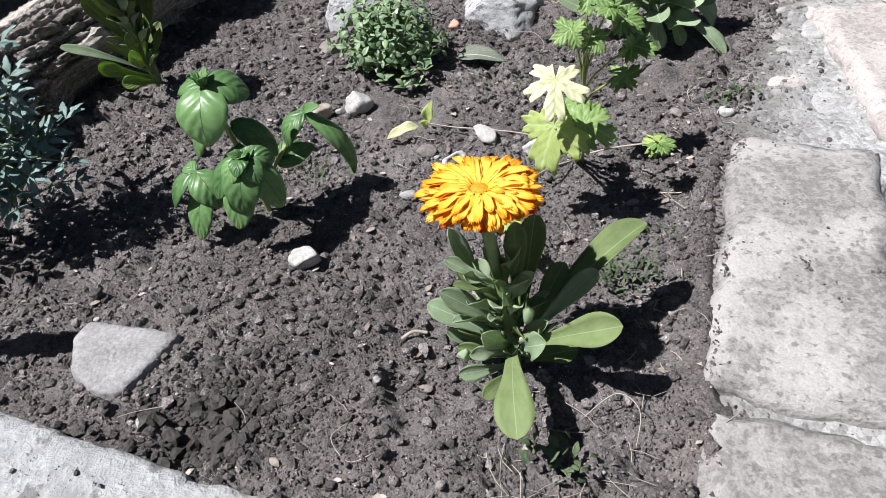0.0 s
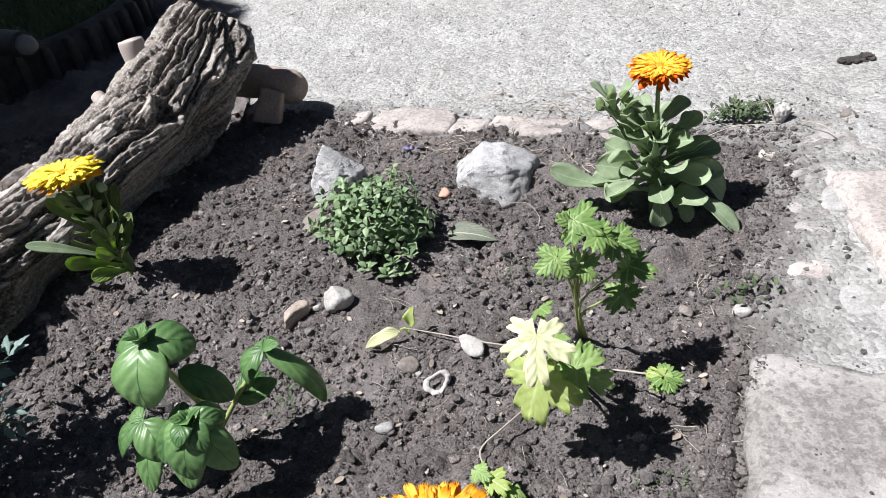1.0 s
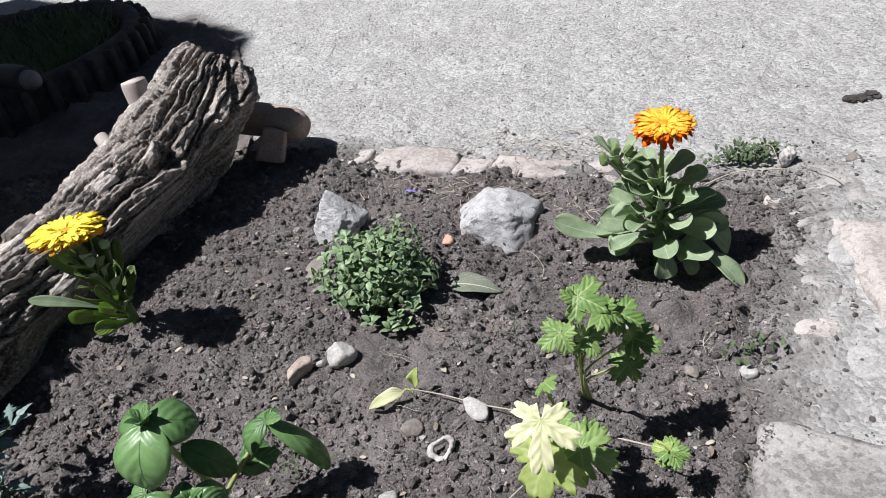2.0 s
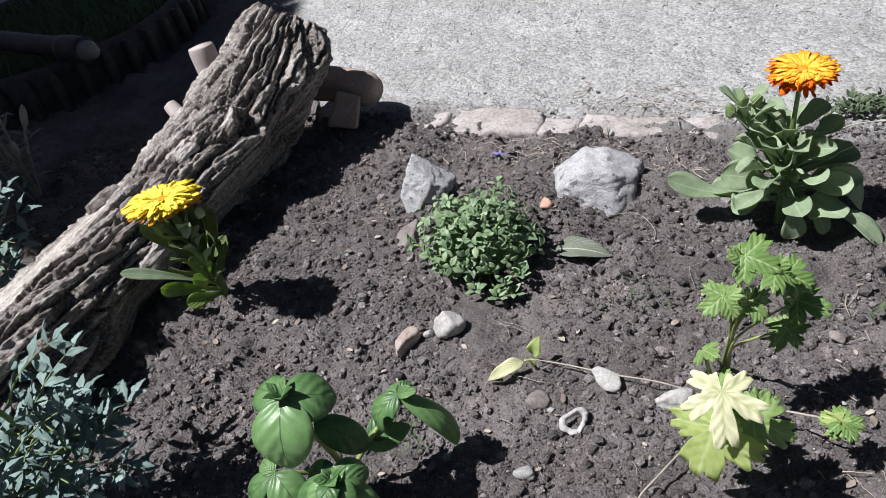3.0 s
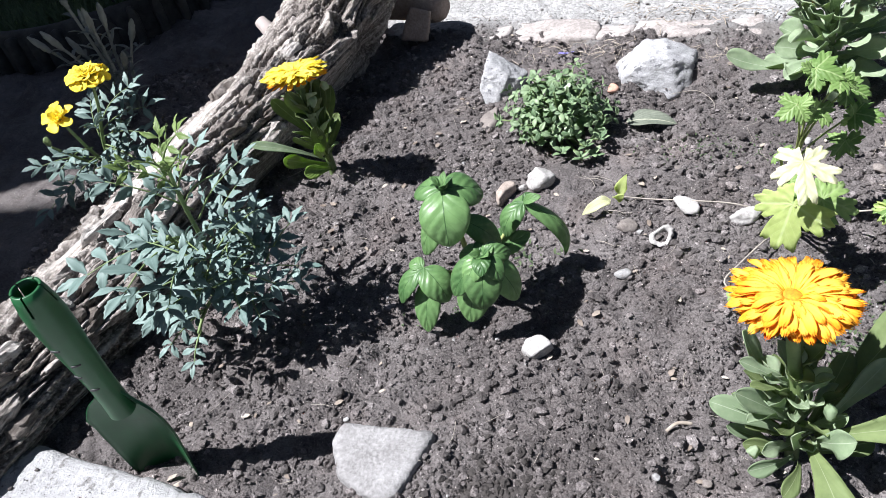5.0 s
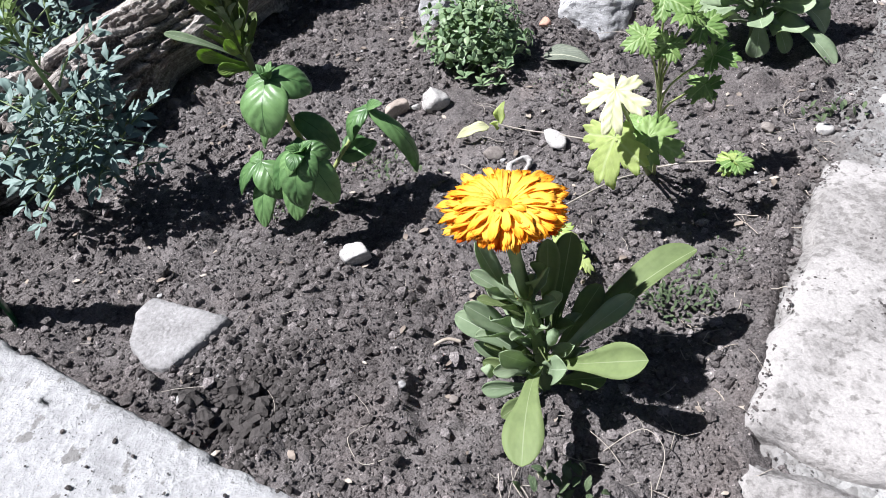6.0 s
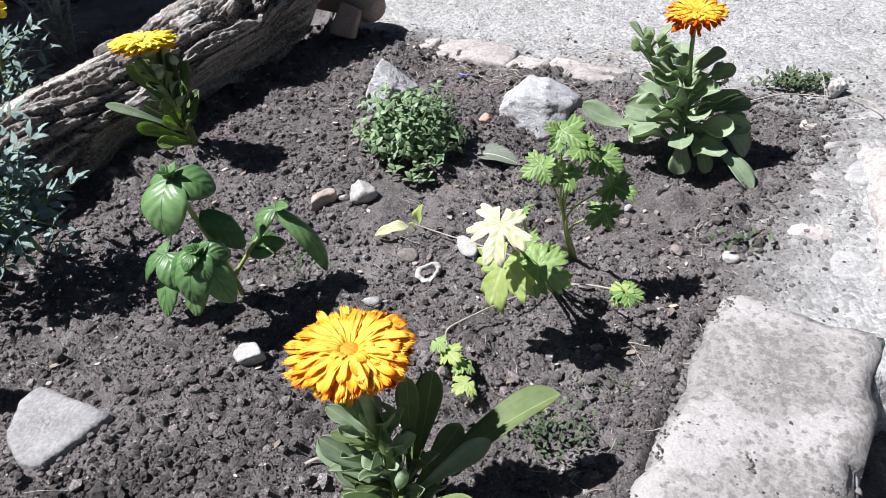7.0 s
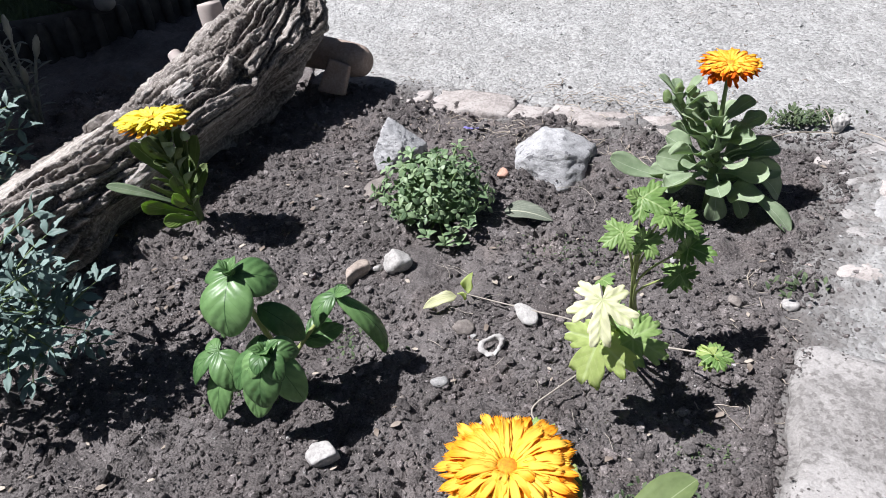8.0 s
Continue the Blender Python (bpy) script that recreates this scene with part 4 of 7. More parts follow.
    for a in range(rows):
        for c in range(cols):
            t0 = ((c + 0.5 * (a % 2) + rng.uniform(-0.3, 0.3)) / cols) % 1.0
            s0 = (a + 0.5 + rng.uniform(-0.45, 0.45)) / rows
            skip = rng.random() < (0.66 if s0 < 0.5 else 0.94)
            size = (rng.uniform(0.5, 1.15), rng.uniform(0.30, 0.75), rng.uniform(1.0, 1.7))
            turned, tilted, q = rng.uniform(-16, 16), rng.uniform(-6, 6), rng.randrange(14)
            if math.sin(2 * math.pi * t0) < 0.30 or not 0.02 < s0 < 0.965 or skip:
                continue
            i, j = int(s0 * (nu - 1)), int(t0 * nv) % nv
            i0, i1 = max(i - 9, 0), min(i + 9, nu - 1)
            way = Vector(P0[i1, j] - P0[i0, j]).normalized()
            across = Vector(P0[i, (j + 6) % nv] - P0[i, j - 6]).normalized()
            out = across.cross(way)
            if out.dot(Vector(P0[i, j] - C[i])) < 0:
                out = -out
            across = way.cross(out).normalized()
            m = Matrix.Translation(Vector(P0[i, j]) - o + out * 0.0012) @ Matrix((across, way, out)).transposed().to_4x4() @ pose(0, 0, 0, tilted, 0, turned) @ Matrix.Diagonal((*size, 1))
            part("bark_plate", kinds[q], log, "", m)
    # weathered cut faces at both ends
    for row, sign, nm in ((nu - 1, 1, "cut_end"), (0, -1, "cut_end")):
        ring = V[row * nv:(row + 1) * nv]
        mid = ring.mean(axis=0)
        rows, n_in = [], 9
        for q in range(n_in):
            w = 1 - q / n_in
            wob = 0.006 * (vnoise(np.cos(th) * 3 * w + 5, np.sin(th) * 3 * w + 5, 97) - 0.5) - 0.012 * (1 - w)
            rows.append(mid + (ring - mid) * w * 0.995 + sign * (wob[:, None] + 0.0005) * D[row])
        rows.append(np.repeat((mid - sign * 0.012 * D[row])[None], nv, 0))
        f = grid_faces(len(rows), nv, True)
        part(nm, mesh_of(nm, np.vstack(rows), f if sign < 0 else f[:, ::-1], CUT_WOOD), log, "dark weathered cut face")
    for p, r, nm, lab in (
        ([(-0.426, 0.990, 0.020), (-0.432, 0.998, 0.070), (-0.437, 1.006, 0.126), (-0.4372, 1.0065, 0.1285)], [0.0168, 0.0168, 0.0165, 0.0138], "branch_stub", "pale smooth sawn branch stub"),
        ([(-0.455, 0.930, 0.060), (-0.468, 0.940, 0.076), (-0.477, 0.947, 0.086), (-0.4775, 0.9474, 0.0866)], [0.012, 0.010, 0.0085, 0.006], "branch_stub", "pale small broken branch stub"),
        ([(-0.300, 0.985, 0.085), (-0.283, 0.994, 0.089), (-0.277, 0.998, 0.090)], [0.006, 0.004, 0.0025], "twig_stub", "short broken twig"),
    ):
        part(nm, tube_mesh(nm, [Vector(q) - o for q in p], r, BARE_WOOD, 18, 6, bumps=0.03, seed=len(nm)), log, lab)


def terracotta_bits():
    o = Vector((-0.25, 0.99, 0.03))
    p = [(-0.350, 1.040, 0.050), (-0.29, 1.022, 0.046), (-0.250, 1.007, 0.0405), (-0.238, 1.0025, 0.0392), (-0.231, 1.0005, 0.0384), (-0.228, 0.9995, 0.038), (-0.227, 0.9990, 0.0379)]
    thing("clay_pipe", "short dusty clay pipe with a rounded end, lying on the ground", "pipe", o,
          tube_mesh("clay_pipe", [Vector(q) - o for q in p], [0.023, 0.023, 0.023, 0.0205, 0.0155, 0.010, 0.003], TERRACOTTA, 28, 6, bumps=0.03))
    me = cut_stone("roof_tile", [(1, 0.1, 0.05, 0.020), (-1, 0.05, 0.1, 0.021), (0.05, 0.1, 1, 0.024), (0.1, 0, -1, 0.024), (0, -1, 0.1, 0.0065), (0.1, 1, 0, 0.0065)], TERRACOTTA, 4, 0.0007, 160, 5)
    thing("roof_tile_shard", "broken piece of terracotta roof tile leaning on the log", "tile shard", me=me, m=pose(-0.270, 0.972, 0.031, -24, 14, -14) @ Matrix.Diagonal((0.80, 1.2, 0.88, 1)))


log_thing()
terracotta_bits()


# ---- stones ----
def stone(name, label, at, size, mat, seed, yaw=0.0, tilt=0.0, group="", facets=14, sub=4, rough=0.09, sink=0.2):
    z = soil_at(at[0], at[1]) + size[2] * (0.5 - sink)
    thing(name, label, "stone", me=rock_mesh(name, size, mat, seed, facets, sub, rough), group=group,
          m=Matrix.Translation((at[0], at[1], z)) @ pose(0, 0, 0, tilt, 0, yaw))


def half_stone():
    """Flat pale stone, straight along two sides and round on the third."""
    me = cut_stone("flat_stone", [(0.199, 0.98, 0.2, 0.0240), (0.89, -0.455, 0.22, 0.0255), (0.62, -0.78, 0.22, 0.0285), (0.25, -0.97, 0.22, 0.0295), (-0.2, -0.98, 0.22, 0.0270), (-0.588, -0.809, 0.2, 0.0245), (-0.96, -0.28, 0.2, 0.0285), (-0.8, 0.5, 0, 0.038), (0.02, -0.06, 1, 0.0058), (0, 0, -1, 0.02)], LIMESTONE, 3, 0.0010, 20)
    thing("flat_stone", "smooth pale grey half-round stone lying flat", "stone", me=me, m=pose(-0.265, 0.296, 0.0018) @ Matrix.Scale(1.06, 4))


half_stone()
PAIR = "granite rocks behind the bush"
me = cut_stone("granite_rock", [(0.72, -0.1, 0.70, 0.0215), (-0.93, 0, 0.30, 0.0245), (-0.1, -1, 0.5, 0.022), (-1, 0, -0.2, 0.028), (1, -0.2, -0.1, 0.035), (0, 1, 0.1, 0.022), (0, 0, -1, 0.035), (0.5, -0.8, 0.1, 0.027)], GRANITE, 8)
thing("granite_rock", "upright pale speckled granite rock with a pointed top", "stone", me=me, group=PAIR, m=pose(-0.163, 0.803, 0.018, 0, 0, -8) @ Matrix.Diagonal((0.82, 0.74, 0.66, 1)))
me = cut_stone("granite_rock", [(-0.78, -0.1, 0.62, 0.033), (0.08, -0.22, 1, 0.035), (0.6, -0.1, 0.75, 0.036), (0, -1, 0.35, 0.030), (1, -0.2, 0, 0.043), (-1, -0.2, 0, 0.042), (0, 1, 0.2, 0.03), (0, 0, -1, 0.03), (0.6, -0.8, 0.25, 0.036), (-0.5, -0.85, -0.1, 0.036)], GRANITE, 12)
thing("granite_rock", "broad grey and white speckled granite rock", "stone", me=me, group=PAIR, m=pose(0.015, 0.776, 0.009, 0, 0, -10) @ Matrix.Diagonal((0.94, 0.86, 0.70, 1)))
WHITES = "small white stones"
stone("white_stone", "small white angular stone on the earth", (-0.131, 0.597), (0.0290, 0.0235, 0.0270), WHITE_STONE, 113, 20, 10, WHITES, 7)
stone("white_stone", "small white stone half in shade", (-0.148, 0.380), (0.0240, 0.0210, 0.019), WHITE_STONE, 118, 10, 0, WHITES, 10)
stone("white_stone", "small pinkish-white smooth stone", (-0.010, 0.515), (0.0245, 0.0185, 0.0175), WHITE_STONE, 121, -15, 0, WHITES, 8)
stone("white_stone", "small flat white stone under the herb", (0.034, 0.495), (0.026, 0.0155, 0.0140), WHITE_STONE, 124, 10, 0, WHITES, 8)
stone("tan_stone", "small tan-brown stone on the earth", (-0.167, 0.580), (0.0190, 0.030, 0.019), TAN_STONE, 127, -30, 0, facets=10)
stone("white_stone", "thin white stone chip on earth", (-0.150, 0.590), (0.0123, 0.0078, 0.0067), WHITE_STONE, 128, 10, 0, WHITES, 9, 3)
stone("pink_stone", "rounded pinkish stone beside the border", (0.233, 0.588), (0.0336, 0.0269, 0.0202), PINK_STONE, 129, 10)
stone("white_stone", "tiny white stone on the earth", (0.199, 0.537), (0.0157, 0.0112, 0.0090), WHITE_STONE, 131, 0, 0, WHITES, 9, 3)
stone("orange_stone", "small orange-pink stone on the earth", (-0.037, 0.749), (0.0179, 0.0144, 0.0134), ORANGE_STONE, 133, 0, 0, "", 9, 3)
stone("brown_stone", "long flat brown stone half buried in earth", (-0.178, 0.735), (0.0246, 0.0650, 0.0179), BROWN_STONE, 135, -20, 0, "", 10, sink=0.5)
stone("brown_stone", "round dark stone beside the log", (-0.424, 0.612), (0.0202, 0.0202, 0.0179), BROWN_STONE, 137, 0, 0, "", 12, 3)
stone("brown_stone", "dull brown lump of stone", (-0.061, 0.507), (0.020, 0.018, 0.012), BROWN_STONE, 139, 0, 0, "", 10, 3)
for k, (x, y, sz) in enumerate(((-0.075, 0.448, 0.013), (-0.103, 0.436, 0.009), (0.000, 0.590, 0.014), (-0.230, 0.243, 0.012), (-0.055, 0.262, 0.007), (0.095, 0.320, 0.009), (0.12, 0.60, 0.010), (0.160, 0.545, 0.014), (0.255, 0.655, 0.012), (-0.085, 0.262, 0.006))):
    stone("pebble", "small dusty pebble on the earth", (x, y), (sz, sz * 0.8, sz * 0.7), PEBBLES if k % 3 == 0 else BROWN_STONE, 150 + k, k * 40, 0, "pebbles on the earth", 10, 3)
rc = np.random.RandomState(71)
clod = np.stack([rc.uniform(-0.024, 0.024, 26), rc.normal(0, 0.004, 26), rc.uniform(0.001, 0.006, 26)], -1)
clod[:, 1] += 0.25 * clod[:, 0]
thing("earth_clod", "dark ragged flat clod on the gravel yard", "clod", kind="stuff", me=lumps_mesh("earth_clod", clod, 0.0035 + 0.004 * rc.rand(26), DAMP_SOIL, 72, 2, 0.7, 0.4), m=pose(0.459, 0.952, 0.002) @ Matrix.Diagonal((0.85, 0.7, 0.7, 1)))
thing("white_stone", "knobbly pale stone beside the weed", "stone", group=WHITES, me=rock_mesh("white_stone", (0.019, 0.016, 0.024), WHITE_STONE, 141, 9, 4, 0.25), m=pose(0.326, 0.820, 0.016, 10, 0, 30))
thing("yard_stone", "small grey stone on the gravel yard", "stone", me=rock_mesh("yard_stone", (0.022, 0.016, 0.014), BROWN_STONE, 163, 12, 3, 0.1), m=pose(0.391, 0.814, 0.010, 0, 0, 12))


rr = random.Random(88)
for k, (x, y, w, d) in enumerate(((0.315, 0.722, 0.050, 0.024), (0.345, 0.700, 0.040, 0.030), (0.298, 0.662, 0.036, 0.026), (0.330, 0.660, 0.044, 0.030), (0.285, 0.622, 0.030, 0.022), (0.275, 0.578, 0.040, 0.030), (0.262, 0.700, 0.030, 0.020), (0.312, 0.612, 0.034, 0.030), (0.374, 0.776, 0.078, 0.030), (0.300, 0.760, 0.030, 0.018), (0.375, 0.730, 0.05, 0.03), (0.29, 0.535, 0.03, 0.025))):
    z = float(court_height(np.array(x), np.array(y)))
    me = cut_stone("concrete_fragment", [(math.cos(a) * rr.uniform(0.8, 1.2), math.sin(a), rr.uniform(0.0, 0.5), (w * abs(math.cos(a)) + d * abs(math.sin(a))) * rr.uniform(0.42, 0.56)) for a in (0.2, 1.1, 2.0, 2.9, 3.8, 4.6, 5.5)] + [(rr.uniform(-0.1, 0.1), rr.uniform(-0.1, 0.1), 1, 0.006), (0, 0, -1, 0.012)], (PAVER, RED_PAVER, PAVER, PEBBLES)[k % 4], 40 + k, 0.0022, 40, 4)
    thing("concrete_fragment", "pale worn fragment of broken concrete in the dirt", "rubble", me=me, group="broken concrete beside the bed", m=pose(x, y, z - 0.0060, rr.uniform(-4, 4), rr.uniform(-4, 4), rr.uniform(-20, 20)))


def shell_ring():
    n, V, F = 44, [], []
    for k in range(n):
        a = 2 * math.pi * k / n
        r = 0.0092 * (1 + 0.12 * math.sin(2 * a + 0.6) + 0.10 * math.sin(3 * a) + 0.16 * noise.noise(Vector((math.cos(a) * 2.5, math.sin(a) * 2.5, 4))))
        h = 0.0055 * (0.55 + 0.45 * math.sin(a + 0.8)) + 0.0012 * noise.noise(Vector((k * 0.7, 0, 0)))
        for s, z in ((1.0, 0.0), (1.12, h * 0.5), (0.98, h), (0.70, h * 1.1), (0.62, h * 0.5), (0.60, 0.0)):
            V.append((r * s * math.cos(a), r * s * 0.85 * math.sin(a), z))
    for k in range(n):
        for q in range(6):
            F.append((k * 6 + q, (k + 1) % n * 6 + q, (k + 1) % n * 6 + (q + 1) % 6, k * 6 + (q + 1) % 6))
    me = mesh_of("snail_shell", V, F, WHITE_STONE)
    thing("snail_shell", "broken ring of a bleached snail shell", "shell", me=me, m=pose(-0.037, 0.484, soil_at(-0.037, 0.484) + 0.0045, 18, 0, 20))


shell_ring()


# ---- shaded corner: tyre, pipe ----
def tyre():
    base = Vector((-0.957, 1.465, 0.0))
    ty = thing("tyre", "old dusty ribbed tyre half buried in the ground", "tyre", base)
    prof = [(0.300, -0.08), (0.300, 0.046), (0.294, 0.060), (0.284, 0.064), (0.272, 0.062), (0.262, 0.050), (0.258, 0.03), (0.256, -0.08)]
    n = 96
    V = [(r * math.cos(2 * math.pi * k / n), r * math.sin(2 * math.pi * k / n), z + 0.004 * noise.noise(Vector((k * 0.2, z * 20, 1)))) for k in range(n) for r, z in prof]
    F = [[a * len(prof) + b, ((a + 1) % n) * len(prof) + b, ((a + 1) % n) * len(prof) + b + 1, a * len(prof) + b + 1] for a in range(n) for b in range(len(prof) - 1)]
    part("carcass", mesh_of("carcass", V, F, TYRE_RUBBER), ty)
    lug = block_mesh("tread_lug", [(-0.006, -0.008), (0.020, -0.011), (0.020, 0.006), (-0.006, 0.009)], -0.07, 0.060, TYRE_RUBBER, 2, 0.0015, 0.016, 0.005)
    for k in range(44):
        a = 2 * math.pi * k / 44
        part("tread_lug", lug, ty, "", Matrix.Translation((0.297 * math.cos(a), 0.297 * math.sin(a), 0)) @ pose(0, 0, 0, 0, 0, math.degrees(a)))
    r = random.Random(77)
    blades_v, blades_f = [], []
    for k in range(4200):
        a, d = r.uniform(0, 6.28), 0.245 * math.sqrt(r.random())
        x, y, h, q = d * math.cos(a), d * math.sin(a), r.uniform(0.015, 0.06), r.uniform(0, 6.28)
        w, b = 0.002, len(blades_v)
        lx, ly = r.uniform(-0.03, 0.03), r.uniform(-0.03, 0.03)
        for s, ww in ((0, w), (0.55, w * 0.8), (1, 0.0002)):
            for g in (-1, 1):
                blades_v.append((x + base.x + g * ww * math.cos(q) + lx * s * s, y + base.y + g * ww * math.sin(q) + ly * s * s, 0.02 + h * s))
        blades_f += [(b, b + 1, b + 3, b + 2), (b + 2, b + 3, b + 5, b + 4)]
    thing("grass", "short dark grass growing inside the tyre", "grass", kind="stuff", me=mesh_of("grass", blades_v, blades_f, WEED_LEAF))
    me = block_mesh("tyre_earth", [(-0.178, -0.178), (0.178, -0.178), (0.178, 0.178), (-0.178, 0.178)], -0.05, 0.025, SOIL, 9, 0.008, 0.02, 0.02)
    thing("tyre_earth", "dark earth filling the tyre", "soil", base, me, kind="stuff")


def drain_pipe():
    o = Vector((-1.05, 1.40, 0.086))
    pipe = thing("drain_pipe", "black plastic drain pipe lying across the tyre", "pipe", o)
    a, b = Vector((-1.40, 1.594, 0.088)), Vector((-0.718, 1.206, 0.086))
    part("tube", tube_mesh("tube", [a - o, (a + b) / 2 - o, b - o], 0.017, BLACK_PLASTIC, 24, 4), pipe)
    d = (b - a).normalized()
    part("socket", tube_mesh("socket", [b - d * 0.055 - o, b - d * 0.02 - o, b + d * 0.006 - o], [0.0205, 0.021, 0.0205], BLACK_PLASTIC, 24, 3), pipe)
    part("end_cap", tube_mesh("end_cap", [b + d * 0.004 - o, b + d * 0.016 - o, b + d * 0.030 - o], [0.016, 0.015, 0.009], GREY_CAP, 24, 3), pipe, "grey end cap")


tyre()
drain_pipe()


def hand_trowel():
    """A plastic trowel stuck upright in the earth: hollow handle with a slit, open end, and a hollow-backed blade."""
    foot, top = Vector((-0.427, 0.308, 0.0)), Vector((-0.414, 0.294, 0.198))
    tr = thing("hand_trowel", "dark green plastic hand trowel stuck blade down in the earth", "trowel", foot)
    length = (top - foot).length
    d = (top - foot).normalized()
    side = Vector((1, -0.12, 0))
    side = (side - d * side.dot(d)).normalized()
    back = d.cross(side)
    n, wall = 48, 0.0016
    line = [(0.40, 0.0090), (0.47, 0.0082), (0.55, 0.0082), (0.64, 0.0088), (0.73, 0.0098), (0.81, 0.0109), (0.88, 0.0114), (0.93, 0.0109), (0.97, 0.0097), (1.0, 0.0086)]
    m = len(line)
    V, F = [], []
    for inset in (0.0, wall):
        for k, r in line:
            V += [tuple(d * (k * length) + (side * math.cos(2 * math.pi * q / n) + back * math.sin(2 * math.pi * q / n)) * (r - inset)) for q in range(n)]
    slit = {2, 11, 21, 30, 38}
    for lay in (0, 1):
        for a in range(m - 1):
            for q in range(n):
                if a >= m - 3 and q in slit:
                    continue
                f = [lay * m * n + a * n + q, lay * m * n + a * n + (q + 1) % n, lay * m * n + (a + 1) * n + (q + 1) % n, lay * m * n + (a + 1) * n + q]
                F.append(f if lay == 0 else f[::-1])
    for q in range(n):
        if q not in slit:
            F.append([(m - 1) * n + q, (m - 1) * n + (q + 1) % n, (2 * m - 1) * n + (q + 1) % n, (2 * m - 1) * n + q])
    handle = part("handle", mesh_of("handle", V, F, GREEN_PLASTIC), tr)
    for a, k in ((268, 0.78), (292, 0.70), (258, 0.64), (284, 0.57)):
        r = float(np.interp(k, [q[0] for q in line], [q[1] for q in line]))
        out = side * math.cos(radians(a)) + back * math.sin(radians(a))
        across = out.cross(d)
        at = d * (k * length) + out * (r - 0.0003)
        part("slot", rock_mesh("slot", (0.0068, 0.0022, 0.0034), BLACK_PLASTIC, 5, 8, 2, 0.0), handle, "dark moulded slot", Matrix.Translation(at) @ Matrix((across, out, d)).transposed().to_4x4())
    # blade: from the neck over rounded shoulders down into the earth, bowed across
    nu, nv = 21, 26
    u, v = np.meshgrid(np.linspace(-1, 1, nu), np.linspace(0, 1, nv), indexing="xy")
    half = np.interp(v, [0, 0.06, 0.14, 0.24, 0.36, 0.6, 1.0], [0.008, 0.014, 0.025, 0.030, 0.0295, 0.027, 0.022])
    down = length * 0.50 + 0.010 * (1 - np.abs(u)) * (v < 0.3) * (0.3 - v) / 0.3 - v * (length * 0.50 + 0.028)
    bow = -0.013 * u**2 * np.clip(v / 0.25, 0, 1) + 0.010 * np.clip(v / 0.3, 0, 1) * (1 - 0.3 * v) - 0.004 * np.exp(-((u / 0.25) ** 2)) * np.clip(1 - v / 0.5, 0, 1)
    face = [np.array(side) * (u * half)[..., None] + np.array(d) * down[..., None] + np.array(back) * (bow + t0)[..., None] for t0 in (0.0, 0.0018)]
    N = nu * nv
    g = grid_faces(nv, nu)
    edge = list(range(nu)) + [r * nu + nu - 1 for r in range(1, nv)] + [(nv - 1) * nu + q for q in range(nu - 2, -1, -1)] + [r * nu for r in range(nv - 2, 0, -1)]
    rim = [[b, a, a + N, b + N] for a, b in zip(edge, edge[1:] + edge[:1])]
    part("blade", mesh_of("blade", np.vstack([q.reshape(-1, 3) for q in face]), [*g, *[q[::-1] + N for q in g], *rim], GREEN_PLASTIC), tr)


hand_trowel()


# ---- flowers ----
def daisy_head(plant, at, radius, layers, mats, lean=(0, 0, 1), seed=0, disc=0.17, width=0.155):
    """A double flower head: a grained disc with rings of strap petals (layers: count, reach, rise in degrees, height, material index)."""
    rng = random.Random(seed)
    o = plant.matrix_world.translation
    m = Matrix.Translation(Vector(at) - o) @ Vector(lean).to_track_quat("Z", "Y").to_matrix().to_4x4()
    v, f = ball(4)
    p = v * np.array([disc * radius, disc * radius, disc * radius * 0.55])
    gr = np.array([noise.noise(Vector(q) * 14) for q in v])
    p *= (1 + 0.12 * gr)[:, None]
    head = part("flower_head", mesh_of("flower_head", p, f, DISC), plant, "", m)
    for li, (count, reach, rise, z, mi) in enumerate(layers):
        L = radius * (reach - 0.10)
        kinds = [leaf_mesh("petal", L, radius * width, mats[mi], "petal", rng.uniform(-0.04, 0.12), rng.uniform(-0.3, 0.5), 0.16, rng.uniform(-0.5, 0.5), 0.0003, 8, 7, 0.0, seed * 10 + li * 4 + q, notch=0.07) for q in range(4)]
        for k in range(count):
            a = 360 * (k + 0.5 * (li % 2)) / count + rng.uniform(-6, 6)
            s = rng.uniform(0.84, 1.10)
            pm = pose(0, 0, z * radius, 0, 0, a) @ pose(0, radius * 0.10, 0, rise + rng.uniform(-4, 4), rng.uniform(-10, 10), rng.uniform(-5, 5)) @ Matrix.Diagonal((1, s, 1, 1))
            part("petal", kinds[k % 4], head, "", pm)
    return head


def calyx(plant, at, r):
    o = plant.matrix_world.translation
    at = Vector(at)
    part("calyx", tube_mesh("calyx", [at - o + Vector((0, 0, -0.45 * r)), at - o + Vector((0, 0, -0.25 * r)), at - o], [0.12 * r, 0.34 * r, 0.42 * r], STEM, 14, 4, bumps=0.2), plant)


DOUBLE = ((42, 1.0, -1, 0.0, 0), (40, 1.0, 2, 0.008, 0), (38, 0.96, 4, 0.015, 0), (34, 0.86, 7, 0.022, 0), (28, 0.70, 10, 0.026, 0), (20, 0.50, 16, 0.028, 0))
SKIRT = ((38, 0.93, -9, -0.03, 1), (40, 0.98, -4, -0.01, 0)) + DOUBLE
RAGGED = ((26, 0.94, -24, -0.06, 1), (28, 1.0, -10, -0.03, 1), (28, 1.0, 0, 0.0, 1)) + DOUBLE[1:]


